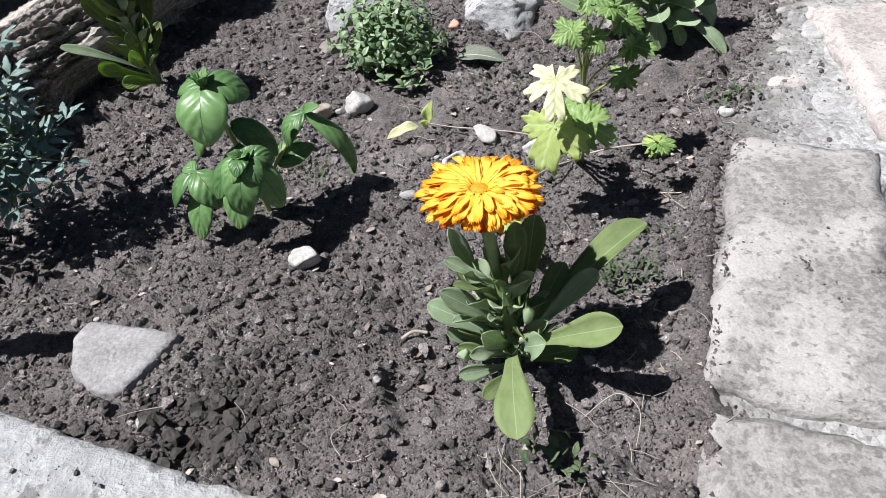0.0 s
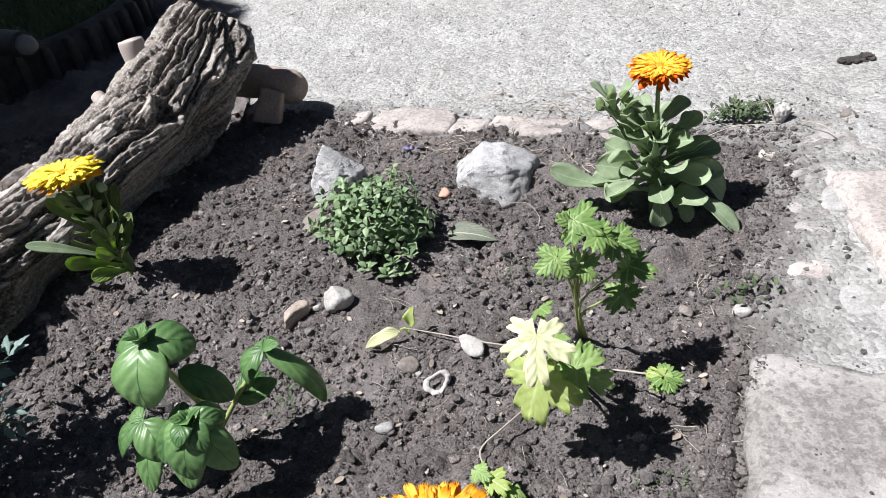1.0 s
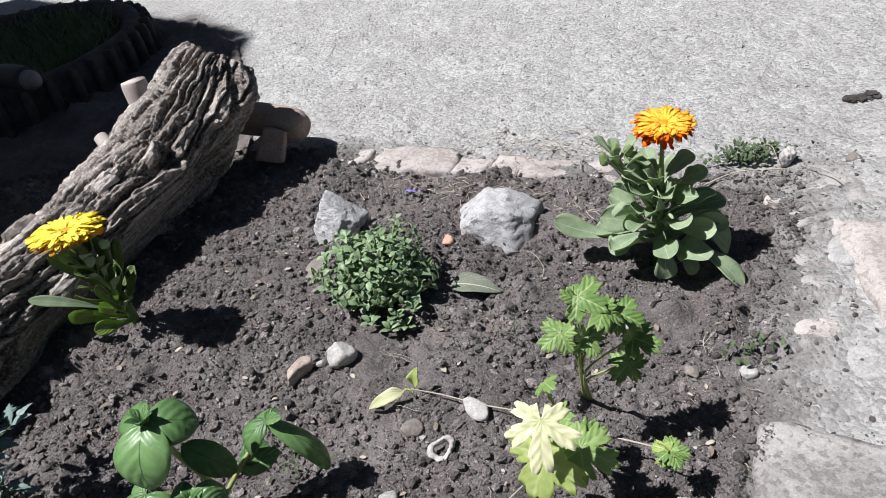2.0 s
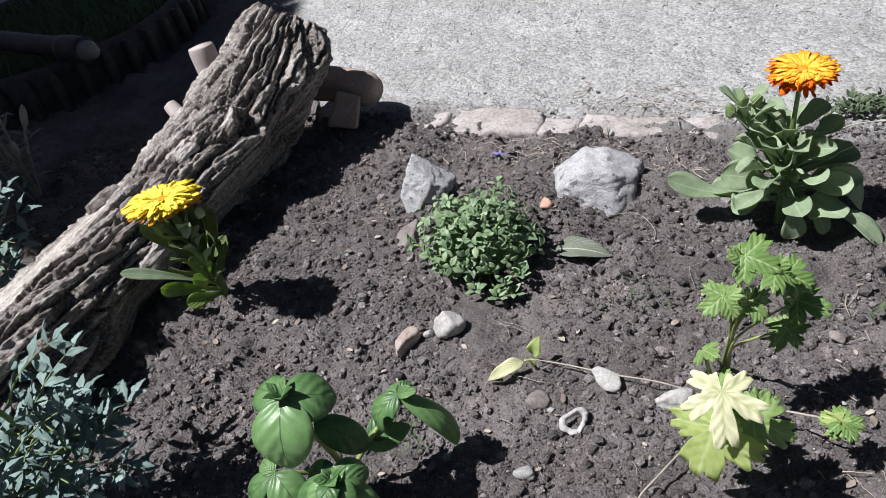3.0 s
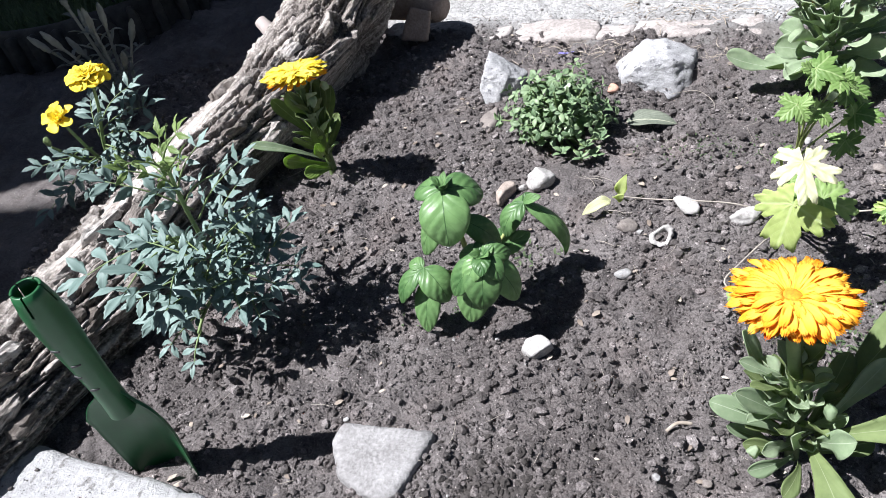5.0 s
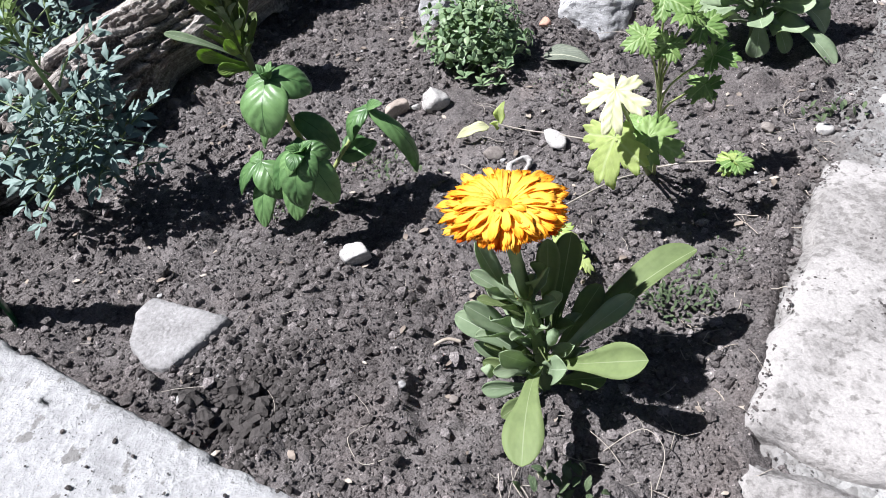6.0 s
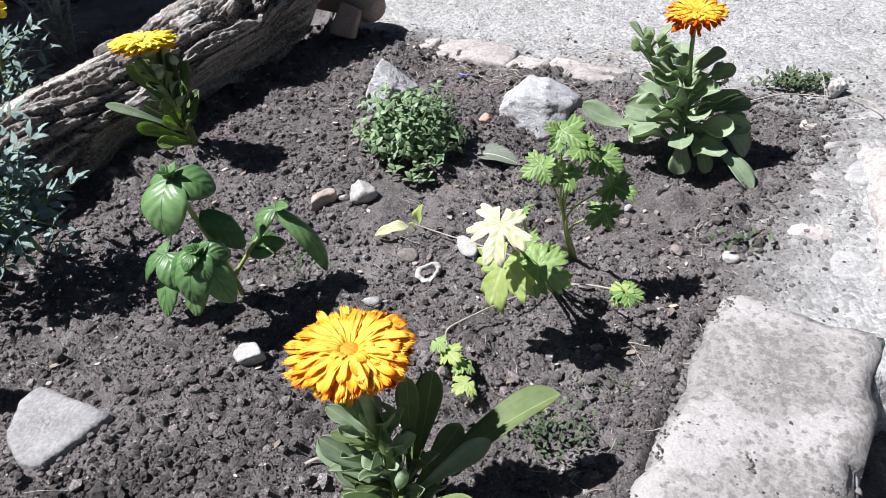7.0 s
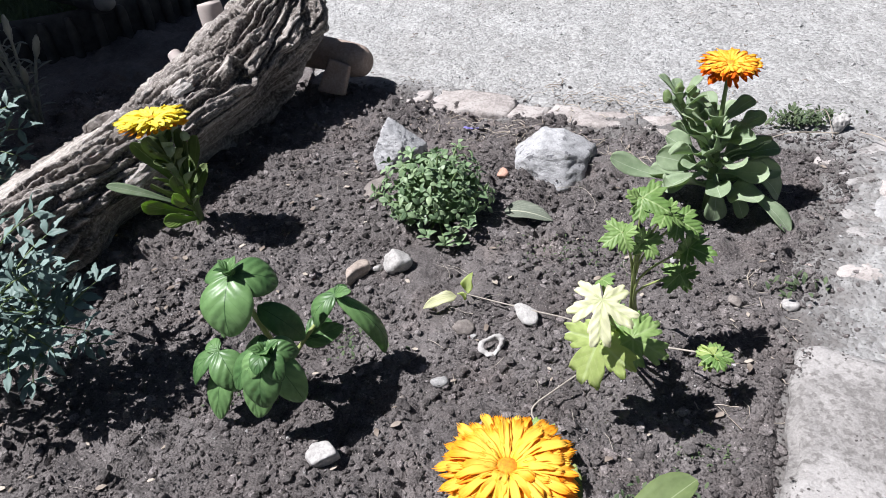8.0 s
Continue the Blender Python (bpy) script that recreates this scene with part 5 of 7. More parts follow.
def front_calendula():
    base = Vector((0.000, 0.277, 0.0))
    pl = thing("calendula", "orange pot marigold with one open bloom and downy leaves", "flower", base, group="calendulas")
    add_stem(pl, [(0.0, 0.277, -0.01), (-0.003, 0.278, 0.05), (-0.010, 0.279, 0.10), (-0.014, 0.281, 0.132)], [0.0045, 0.0042, 0.0036, 0.0034], STEM)
    calyx(pl, (-0.014, 0.281, 0.136), 0.033)
    daisy_head(pl, (-0.014, 0.281, 0.136), 0.0320, SKIRT, (ORANGE_PETAL, DEEP_PETAL), (0.02, 0.05, 1), 3)
    L = CALENDULA_LEAF
    kw = dict(nu=15, nv=7)
    add_leaf(pl, (-0.001, 0.264, 0.034), (-0.003, 0.196, 0.043), 0.027, L, up=(-0.15, -0.5, 1), sag=0.12, cup=0.15, wave=0.06, **kw)
    add_leaf(pl, (0.006, 0.268, 0.030), (0.056, 0.245, 0.068), 0.024, L, up=(-0.5, -0.6, 0.9), sag=0.03, cup=0.5, **kw)
    add_leaf(pl, (0.008, 0.276, 0.024), (0.084, 0.326, 0.068), 0.030, L, up=(-0.7, -0.6, 0.9), sag=0.10, cup=0.5, twist=0.4, wave=0.05, **kw)
    W = DOWNY_LEAF
    add_leaf(pl, (0.004, 0.282, 0.030), (0.016, 0.312, 0.092), 0.021, L, up=(-0.1, -1, 0.3), sag=-0.05, cup=0.3, wave=0.06, **kw)
    add_leaf(pl, (0.003, 0.282, 0.030), (0.004, 0.302, 0.096), 0.017, L, up=(0.15, -1, 0.2), sag=-0.05, cup=0.35, wave=0.06, **kw)
    add_leaf(pl, (0.005, 0.278, 0.024), (0.032, 0.300, 0.064), 0.018, L, up=(-0.3, -1, 0.4), sag=0.05, cup=0.3, wave=0.08, **kw)
    add_leaf(pl, (-0.003, 0.280, 0.040), (-0.033, 0.290, 0.104), 0.014, W, up=(0.7, -0.6, 0.4), sag=-0.05, cup=0.5, wave=0.08, **kw)
    add_leaf(pl, (-0.004, 0.278, 0.034), (-0.040, 0.272, 0.074), 0.017, W, up=(0.6, -0.7, 0.5), sag=0.06, cup=0.45, wave=0.08, **kw)
    add_leaf(pl, (-0.004, 0.277, 0.020), (-0.050, 0.284, 0.052), 0.019, W, up=(0.3, -0.6, 0.9), sag=0.10, cup=0.25, **kw)
    add_leaf(pl, (-0.003, 0.272, 0.014), (-0.034, 0.268, 0.030), 0.013, L, up=(0.2, -0.8, 0.7), sag=0.06, cup=0.5, **kw)
    add_leaf(pl, (-0.003, 0.270, 0.010), (-0.034, 0.256, 0.020), 0.013, W, up=(0.2, -0.8, 0.7), sag=0.08, cup=0.5, **kw)
    add_leaf(pl, (-0.003, 0.268, 0.030), (-0.018, 0.246, 0.066), 0.015, W, up=(0.5, -0.8, 0.4), sag=0.03, cup=0.5, wave=0.10, **kw)
    add_leaf(pl, (0.004, 0.268, 0.030), (0.016, 0.246, 0.056), 0.020, W, up=(-0.3, -0.8, 0.6), sag=0.10, cup=0.4, wave=0.12, twist=0.4, **kw)
    add_leaf(pl, (0.006, 0.272, 0.030), (0.050, 0.292, 0.064), 0.016, W, up=(-0.4, -0.8, 0.7), sag=0.08, cup=0.6, wave=0.10, **kw)
    add_leaf(pl, (0.006, 0.270, 0.012), (0.036, 0.262, 0.030), 0.018, L, up=(-0.3, -0.6, 1), sag=0.10, cup=0.3, **kw)
    add_leaf(pl, (-0.002, 0.264, 0.012), (-0.020, 0.238, 0.020), 0.013, L, up=(0.3, -0.5, 1), sag=0.12, cup=0.3, **kw)
    rng = random.Random(12)
    for k in range(40):
        q = k / 39
        a = k * 2.39996 + 0.6
        z0 = 0.012 + 0.066 * q
        r = 0.036 - 0.018 * q + rng.uniform(-0.006, 0.004)
        lean = Vector((-0.012 * q, 0.003 * q, 0))
        tip = base + lean + Vector((r * math.cos(a) - 0.004, r * math.sin(a) * 0.8 - 0.002, z0 + rng.uniform(0.010, 0.026)))
        add_leaf(pl, base + lean * 0.7 + Vector((0, 0, z0 - 0.006)), tip, rng.uniform(0.008, 0.013), W if k % 3 else L, up=(-0.7 * math.cos(a), -0.7 * math.sin(a) - 0.3, 0.7), roll=rng.uniform(-25, 25), sag=rng.uniform(-0.06, 0.10), cup=rng.uniform(0.3, 1.0), wave=rng.uniform(0.16, 0.42), twist=rng.uniform(-0.9, 0.9), nu=15, nv=9, seed=k)
    for x, y, z in ((-0.030, 0.262, 0.030), (0.008, 0.262, 0.062)):
        part("bud", rock_mesh("bud", (0.009, 0.009, 0.012), W, int((x + 1) * 1000), 16, 3, 0.12), pl, "closed downy bud", Matrix.Translation(Vector((x, y, z)) - base))


def far_calendula():
    base = Vector((0.166, 0.690, 0.0))
    pl = thing("calendula", "tall orange pot marigold with a bushy rosette of leaves", "flower", base, group="calendulas")
    add_stem(pl, [(0.166, 0.690, -0.01), (0.165, 0.688, 0.06), (0.163, 0.682, 0.11), (0.162, 0.676, 0.150)], [0.006, 0.0040, 0.0020, 0.0016], STEM)
    calyx(pl, (0.162, 0.676, 0.152), 0.023)
    daisy_head(pl, (0.162, 0.676, 0.153), 0.0255, RAGGED, (ORANGE_PETAL, DEEP_PETAL), (0.0, -0.05, 1), 5)
    L = DOWNY_LEAF
    kw = dict(nu=15, nv=7, cup=0.3)
    add_leaf(pl, (0.150, 0.690, 0.030), (0.070, 0.700, 0.052), 0.030, L, up=(0.3, -0.5, 1), sag=-0.10, wave=0.06, **kw)
    add_leaf(pl, (0.172, 0.680, 0.030), (0.226, 0.634, 0.006), 0.026, L, up=(0.2, -0.3, 1), sag=0.16, **kw)
    add_leaf(pl, (0.178, 0.684, 0.045), (0.222, 0.668, 0.022), 0.036, L, up=(0.3, -0.4, 1), sag=0.22, **kw)
    add_leaf(pl, (0.164, 0.676, 0.045), (0.163, 0.655, 0.006), 0.026, L, up=(0, -0.9, 0.5), sag=0.18, **kw)
    add_leaf(pl, (0.172, 0.676, 0.040), (0.188, 0.650, 0.012), 0.018, L, up=(0.2, -0.9, 0.5), sag=0.16, **kw)
    add_leaf(pl, (0.155, 0.678, 0.045), (0.116, 0.664, 0.036), 0.024, L, up=(-0.2, -0.6, 1), sag=0.12, **kw)
    add_leaf(pl, (0.178, 0.688, 0.050), (0.222, 0.690, 0.062), 0.026, L, up=(-0.3, -0.4, 1), sag=0.10, **kw)
    rng = random.Random(22)
    n = 36
    for k in range(n):
        q = k / (n - 1)
        a = k * 2.39996 + 0.4
        r = 0.063 - 0.033 * q
        z0 = 0.018 + 0.073 * q
        tip = base + Vector((r * math.cos(a) - 0.003 * q, r * math.sin(a) * 0.9 - 0.004, z0 + 0.010 + 0.018 * q + rng.uniform(-0.006, 0.010)))
        add_leaf(pl, base + Vector((-0.003 * q, -0.004 * q, z0)), tip, rng.uniform(0.026, 0.038) * (1 - 0.35 * q), L, up=(-0.4 * math.cos(a) - 0.35, -0.4 * math.sin(a) - 0.1, 1), sag=rng.uniform(0.0, 0.10), cup=rng.uniform(0.1, 0.7), wave=rng.uniform(0.06, 0.24), twist=rng.uniform(-0.9, 0.9), roll=rng.uniform(-20, 20), nu=15, nv=9, seed=40 + k)
    # budding side shoot
    add_stem(pl, [(0.158, 0.690, 0.060), (0.138, 0.692, 0.095), (0.126, 0.692, 0.118)], [0.003, 0.0026, 0.0024], STEM)
    for k in range(10):
        a = k * 2.4
        b = Vector((0.136 - 0.001 * k, 0.692, 0.088 + 0.003 * k))
        add_leaf(pl, b, b + Vector((0.020 * math.cos(a), 0.020 * math.sin(a), 0.020)), 0.014, L, up=(-math.cos(a), -math.sin(a), 0.7), sag=0.03, cup=0.5, nu=9, nv=5, seed=70 + k)
    for x, y, z in ((0.126, 0.692, 0.124), (0.116, 0.688, 0.118), (0.137, 0.696, 0.120)):
        part("bud", rock_mesh("bud", (0.010, 0.010, 0.016), STEM, int(x * 1000), 16, 3, 0.12), pl, "closed green bud", Matrix.Translation(Vector((x, y, z)) - base))


def yellow_calendula():
    base = Vector((-0.357, 0.675, 0.0))
    pl = thing("calendula", "yellow pot marigold growing against the log", "flower", base, group="calendulas")
    add_stem(pl, [(-0.357, 0.675, -0.01), (-0.353, 0.668, 0.05), (-0.350, 0.652, 0.10), (-0.348, 0.642, 0.136)], [0.005, 0.0045, 0.0036, 0.003], STEM)
    calyx(pl, (-0.348, 0.642, 0.138), 0.033)
    daisy_head(pl, (-0.348, 0.641, 0.140), 0.0320, ((24, 0.97, -8, -0.04, 1),) + DOUBLE, (YELLOW_PETAL, ORANGE_PETAL), (0.0, 0.12, 1), 7)
    kw = dict(nu=13, nv=7)
    L, F = CALENDULA_LEAF, CALENDULA_LIGHT
    add_leaf(pl, (-0.358, 0.670, 0.022), (-0.421, 0.640, 0.071), 0.015, DOWNY_LEAF, up=(0.2, -0.5, 1), sag=0.06, cup=0.2, **kw)
    add_leaf(pl, (-0.357, 0.669, 0.016), (-0.392, 0.640, 0.048), 0.021, F, up=(-0.1, -0.9, 0.8), sag=-0.10, cup=0.4, wave=0.10, twist=0.5, **kw)
    add_leaf(pl, (-0.354, 0.664, 0.045), (-0.384, 0.650, 0.112), 0.019, L, up=(0.3, -1, 0.3), sag=-0.05, cup=0.3, **kw)
    add_leaf(pl, (-0.354, 0.662, 0.040), (-0.370, 0.636, 0.074), 0.017, L, up=(-0.2, -1, 0.5), sag=0.05, cup=0.3, wave=0.10, twist=0.5, **kw)
    add_leaf(pl, (-0.354, 0.664, 0.032), (-0.352, 0.636, 0.062), 0.017, F, up=(0, -1, 0.6), sag=0.12, cup=0.3, wave=0.12, twist=-0.6, roll=20, **kw)
    add_leaf(pl, (-0.352, 0.662, 0.045), (-0.326, 0.668, 0.108), 0.022, L, up=(-0.5, -1, 0.2), sag=-0.04, cup=0.4, **kw)
    add_leaf(pl, (-0.354, 0.670, 0.024), (-0.330, 0.676, 0.072), 0.018, L, up=(-0.4, -1, 0.3), sag=0.0, cup=0.4, **kw)
    add_leaf(pl, (-0.354, 0.668, 0.020), (-0.346, 0.640, 0.080), 0.020, L, up=(0, -1, 0.4), sag=0.05, cup=0.3, **kw)
    add_leaf(pl, (-0.355, 0.670, 0.010), (-0.376, 0.640, 0.026), 0.020, F, up=(0, -1, 0.7), sag=0.08, cup=0.3, **kw)
    add_leaf(pl, (-0.352, 0.663, 0.050), (-0.331, 0.652, 0.124), 0.021, L, up=(-0.3, -1, 0.2), sag=-0.03, cup=0.4, **kw)
    add_leaf(pl, (-0.352, 0.661, 0.058), (-0.362, 0.640, 0.122), 0.021, L, up=(0.1, -1, 0.3), sag=-0.03, cup=0.4, **kw)
    rng = random.Random(32)
    for k in range(30):
        a = k * 2.39996 + 1.0
        q = k / 29
        b = Vector((-0.355 + 0.006 * q, 0.668 - 0.020 * q, 0.022 + 0.080 * q))
        r = rng.uniform(0.014, 0.026)
        t = b + Vector((r * math.cos(a), r * math.sin(a), rng.uniform(0.018, 0.036)))
        add_leaf(pl, b, t, rng.uniform(0.010, 0.017), (DOWNY_LEAF, L, DOWNY_LEAF, F if q < 0.4 else L)[k % 4], up=(-math.cos(a), -math.sin(a), 0.5), roll=rng.uniform(-25, 25), sag=rng.uniform(-0.05, 0.10), cup=rng.uniform(0.2, 0.6), wave=0.10, twist=rng.uniform(-0.4, 0.4), nu=11, nv=7, seed=90 + k)
    for x, y, z in ((-0.326, 0.648, 0.118), (-0.338, 0.636, 0.110)):
        part("bud", rock_mesh("bud", (0.011, 0.011, 0.013), DOWNY_LEAF, int((x + 1) * 1000), 16, 3, 0.12), pl, "closed downy bud", Matrix.Translation(Vector((x, y, z)) - base))


front_calendula()
far_calendula()
yellow_calendula()


# ---- basil ----
def basil():
    base = Vector((-0.192, 0.452, 0.0))
    pl = thing("basil", "young basil plant with large glossy quilted leaves", "herb", base)
    kw = dict(shape="broad", nu=25, nv=13, puff=0.030)
    M = BASIL_LEAF
    add_stem(pl, [(-0.192, 0.452, -0.01), (-0.194, 0.445, 0.045), (-0.196, 0.434, 0.090), (-0.199, 0.428, 0.128)], [0.0026, 0.0023, 0.002, 0.0016], PALE_STEM)
    add_stem(pl, [(-0.193, 0.449, 0.020), (-0.170, 0.456, 0.050), (-0.153, 0.461, 0.070), (-0.146, 0.463, 0.081)], [0.0019, 0.0016, 0.0014, 0.0012], PALE_STEM)
    add_stem(pl, [(-0.194, 0.446, 0.032), (-0.188, 0.420, 0.060), (-0.178, 0.402, 0.082)], [0.0022, 0.002, 0.0016], PALE_STEM)
    add_stem(pl, [(-0.194, 0.447, 0.024), (-0.214, 0.435, 0.046), (-0.228, 0.427, 0.058)], [0.002, 0.0018, 0.0015], PALE_STEM)
    top = (-0.199, 0.427, 0.130)
    add_leaf(pl, top, (-0.200, 0.404, 0.096), 0.0365, M, up=(0, -1, 0.35), sag=0.22, cup=-0.15, **kw)
    add_leaf(pl, top, (-0.172, 0.436, 0.116), 0.0304, M, up=(0.2, -0.35, 1), sag=0.16, cup=-0.2, **kw)
    add_leaf(pl, top, (-0.222, 0.444, 0.120), 0.0231, M, up=(-0.2, -0.2, 1), sag=0.15, cup=-0.2, **kw)
    add_leaf(pl, (-0.198, 0.430, 0.112), (-0.227, 0.436, 0.066), 0.0231, M, up=(-0.8, -0.6, 0.3), sag=0.12, cup=-0.2, **kw)
    for a in range(5):
        t = Vector(top) + Vector((0.009 * math.cos(a * 1.3), 0.009 * math.sin(a * 1.3), 0.009))
        add_leaf(pl, (top[0], top[1], top[2] - 0.002), t, 0.008, M, shape="ovate", up=(-math.cos(a * 1.3), -math.sin(a * 1.3), 0.5), nu=9, nv=5)
    add_leaf(pl, (-0.193, 0.437, 0.094), (-0.167, 0.440, 0.060), 0.0214, M, up=(0.8, -0.6, 0.5), sag=0.15, cup=-0.1, **kw)
    e = (-0.146, 0.463, 0.082)
    add_leaf(pl, e, (-0.118, 0.468, 0.018), 0.0160, M, up=(1, -0.55, 0.3), sag=0.26, cup=-0.6, **kw)
    add_leaf(pl, e, (-0.164, 0.456, 0.056), 0.0200, M, up=(-0.7, -0.7, 0.5), sag=0.24, cup=-0.2, **kw)
    add_leaf(pl, e, (-0.150, 0.478, 0.074), 0.0130, M, up=(-0.2, -0.1, 1), sag=0.18, cup=-0.1, **kw)
    add_leaf(pl, e, (-0.132, 0.459, 0.088), 0.0085, M, up=(-0.2, -0.6, 1), sag=0.12, cup=0.2, **kw)
    add_leaf(pl, e, (-0.138, 0.470, 0.084), 0.0080, M, up=(0.2, -0.3, 1), sag=0.14, cup=0.2, **kw)
    add_leaf(pl, (-0.176, 0.454, 0.043), (-0.144, 0.460, 0.053), 0.0175, M, up=(-0.2, -0.9, 0.6), sag=0.06, cup=0.1, **kw)
    add_leaf(pl, (-0.172, 0.456, 0.048), (-0.156, 0.470, 0.050), 0.0178, M, up=(0.2, -0.3, 1), sag=0.12, cup=0.1, **kw)
    g = (-0.178, 0.402, 0.086)
    add_leaf(pl, g, (-0.183, 0.384, 0.050), 0.0276, M, up=(0, -1, 0.45), sag=0.20, cup=-0.15, **kw)
    add_leaf(pl, g, (-0.158, 0.394, 0.046), 0.0230, M, up=(0.6, -0.8, 0.6), sag=0.20, cup=-0.15, **kw)
    add_leaf(pl, g, (-0.204, 0.394, 0.058), 0.0214, M, up=(-0.6, -0.8, 0.6), sag=0.16, cup=-0.1, **kw)
    add_leaf(pl, g, (-0.160, 0.412, 0.076), 0.0196, M, up=(0.4, -0.3, 1), sag=0.16, cup=-0.1, **kw)
    add_leaf(pl, g, (-0.196, 0.414, 0.080), 0.0161, M, up=(-0.3, -0.3, 1), sag=0.14, cup=-0.1, **kw)
    add_leaf(pl, (-0.182, 0.408, 0.070), (-0.197, 0.394, 0.028), 0.0267, M, up=(-0.3, -1, 0.4), sag=0.12, cup=-0.1, **kw)
    for dx, dy, dz, w in ((-0.014, -0.012, -0.022, 0.017), (0.012, -0.014, -0.020, 0.016), (0.020, 0.004, -0.010, 0.015), (-0.002, -0.018, -0.010, 0.014)):
        add_leaf(pl, g, (g[0] + dx, g[1] + dy, g[2] + dz + 0.006), w, M, up=(dx * 30, -0.8, 0.7), sag=0.22, cup=-0.1, **kw)
    for a in range(4):
        t = Vector(g) + Vector((0.010 * math.cos(a * 1.6 + 0.4), 0.010 * math.sin(a * 1.6 + 0.4), 0.006))
        add_leaf(pl, (g[0], g[1], g[2] - 0.003), t, 0.010, M, shape="ovate", up=(0, -0.3, 1), nu=9, nv=5)
    h = (-0.228, 0.427, 0.060)
    add_leaf(pl, h, (-0.212, 0.411, 0.036), 0.0259, M, up=(0.5, -0.8, 0.7), sag=0.20, cup=-0.2, **kw)
    add_leaf(pl, h, (-0.252, 0.420, 0.032), 0.0178, M, up=(-0.7, -0.6, 0.7), sag=0.18, cup=-0.1, **kw)
    add_leaf(pl, (-0.226, 0.428, 0.048), (-0.234, 0.406, 0.010), 0.0214, M, up=(-0.2, -1, 0.4), sag=0.12, cup=-0.15, **kw)
    add_leaf(pl, h, (-0.240, 0.438, 0.058), 0.0125, M, up=(-0.3, -0.2, 1), sag=0.15, cup=-0.1, **kw)


basil()


# ---- small-leaved bush ----
def small_bush():
    base = Vector((-0.102, 0.682, 0.0))
    bush = thing("bush_basil", "low dense dome of a small-leaved green herb", "herb", base)
    rng = random.Random(5)
    kinds = [leaf_mesh("leaf", 0.0096, rng.uniform(0.0050, 0.0066), SMALL_LEAF, "ovate", rng.uniform(0.05, 0.14), rng.uniform(-0.2, 0.3), 0, 0, 0.0003, 6, 5, 0, q) for q in range(5)]
    tips = []
    n = 88
    for k in range(n):
        q = (k + 0.5) / n
        el = math.asin(1 - q * 0.98)
        a = k * 2.39996
        r = 0.88 + rng.uniform(-0.22, 0.18)
        tips.append(Vector((0.060 * r * math.cos(el) * math.cos(a), 0.053 * r * math.cos(el) * math.sin(a), 0.018 + 0.058 * r * math.sin(el))))
    for k, p in enumerate(tips):
        if k % 3 == 0:
            part("stem", tube_mesh("stem", [(0, 0, 0), p * 0.5 + Vector((0, 0, 0.004)), p], [0.0016, 0.0012, 0.0008], STEM, 6, 3), bush)
        outward = Vector((p.x, p.y, (p.z - 0.012) * 1.1)).normalized()
        turn = outward.to_track_quat("Z", "Y").to_matrix().to_4x4()
        for j in range(4):
            m = Matrix.Translation(p) @ turn @ pose(0, 0, 0, 0, 0, j * 90 + rng.uniform(-30, 30)) @ pose(0, 0.0008, rng.uniform(-0.003, 0.004), rng.uniform(-25, 45), rng.uniform(-25, 25), 0)
            s = rng.uniform(0.7, 1.15)
            part("leaf", kinds[(k + j) % 5], bush, "", m @ Matrix.Scale(s, 4))
    # dim inner foliage
    lv, lf = [], []
    for k in range(420):
        el, a, r = math.asin(rng.uniform(0.0, 1)), rng.uniform(0, 6.28), rng.uniform(0.45, 0.86)
        p = Vector((0.057 * r * math.cos(el) * math.cos(a), 0.050 * r * math.cos(el) * math.sin(a), 0.015 + 0.054 * r * math.sin(el)))
        m = Matrix.Translation(p) @ pose(0, 0, 0, rng.uniform(-40, 50), rng.uniform(-30, 30), rng.uniform(0, 360))
        b = len(lv)
        lv += [tuple(m @ Vector(c)) for c in ((0, 0, 0), (0.0045, 0.006, 0.001), (0, 0.013, 0), (-0.0045, 0.006, 0.001))]
        lf.append((b, b + 1, b + 2, b + 3))
    inner = part("inner_leaves", mesh_of("inner_leaves", lv, lf, SMALL_LEAF), bush)
    tagged(inner, kind="stuff")
    # low front sprigs
    for x, y, z in ((-0.004, -0.054, 0.012), (0.020, -0.052, 0.014), (0.036, -0.046, 0.016), (0.014, -0.060, 0.006), (0.028, -0.056, 0.005)):
        p = Vector((x, y, z))
        part("stem", tube_mesh("stem", [(0, 0, 0), p * 0.6, p], [0.0015, 0.0012, 0.0008], STEM, 6, 3), bush)
        for j in range(6):
            m = Matrix.Translation(p) @ pose(0, 0, 0, 0, 0, j * 60 + rng.uniform(-20, 20)) @ pose(0, 0.001, 0.002 * (j % 2), rng.uniform(5, 45), 0, 0)
            part("leaf", kinds[j % 5], bush, "", m)


small_bush()


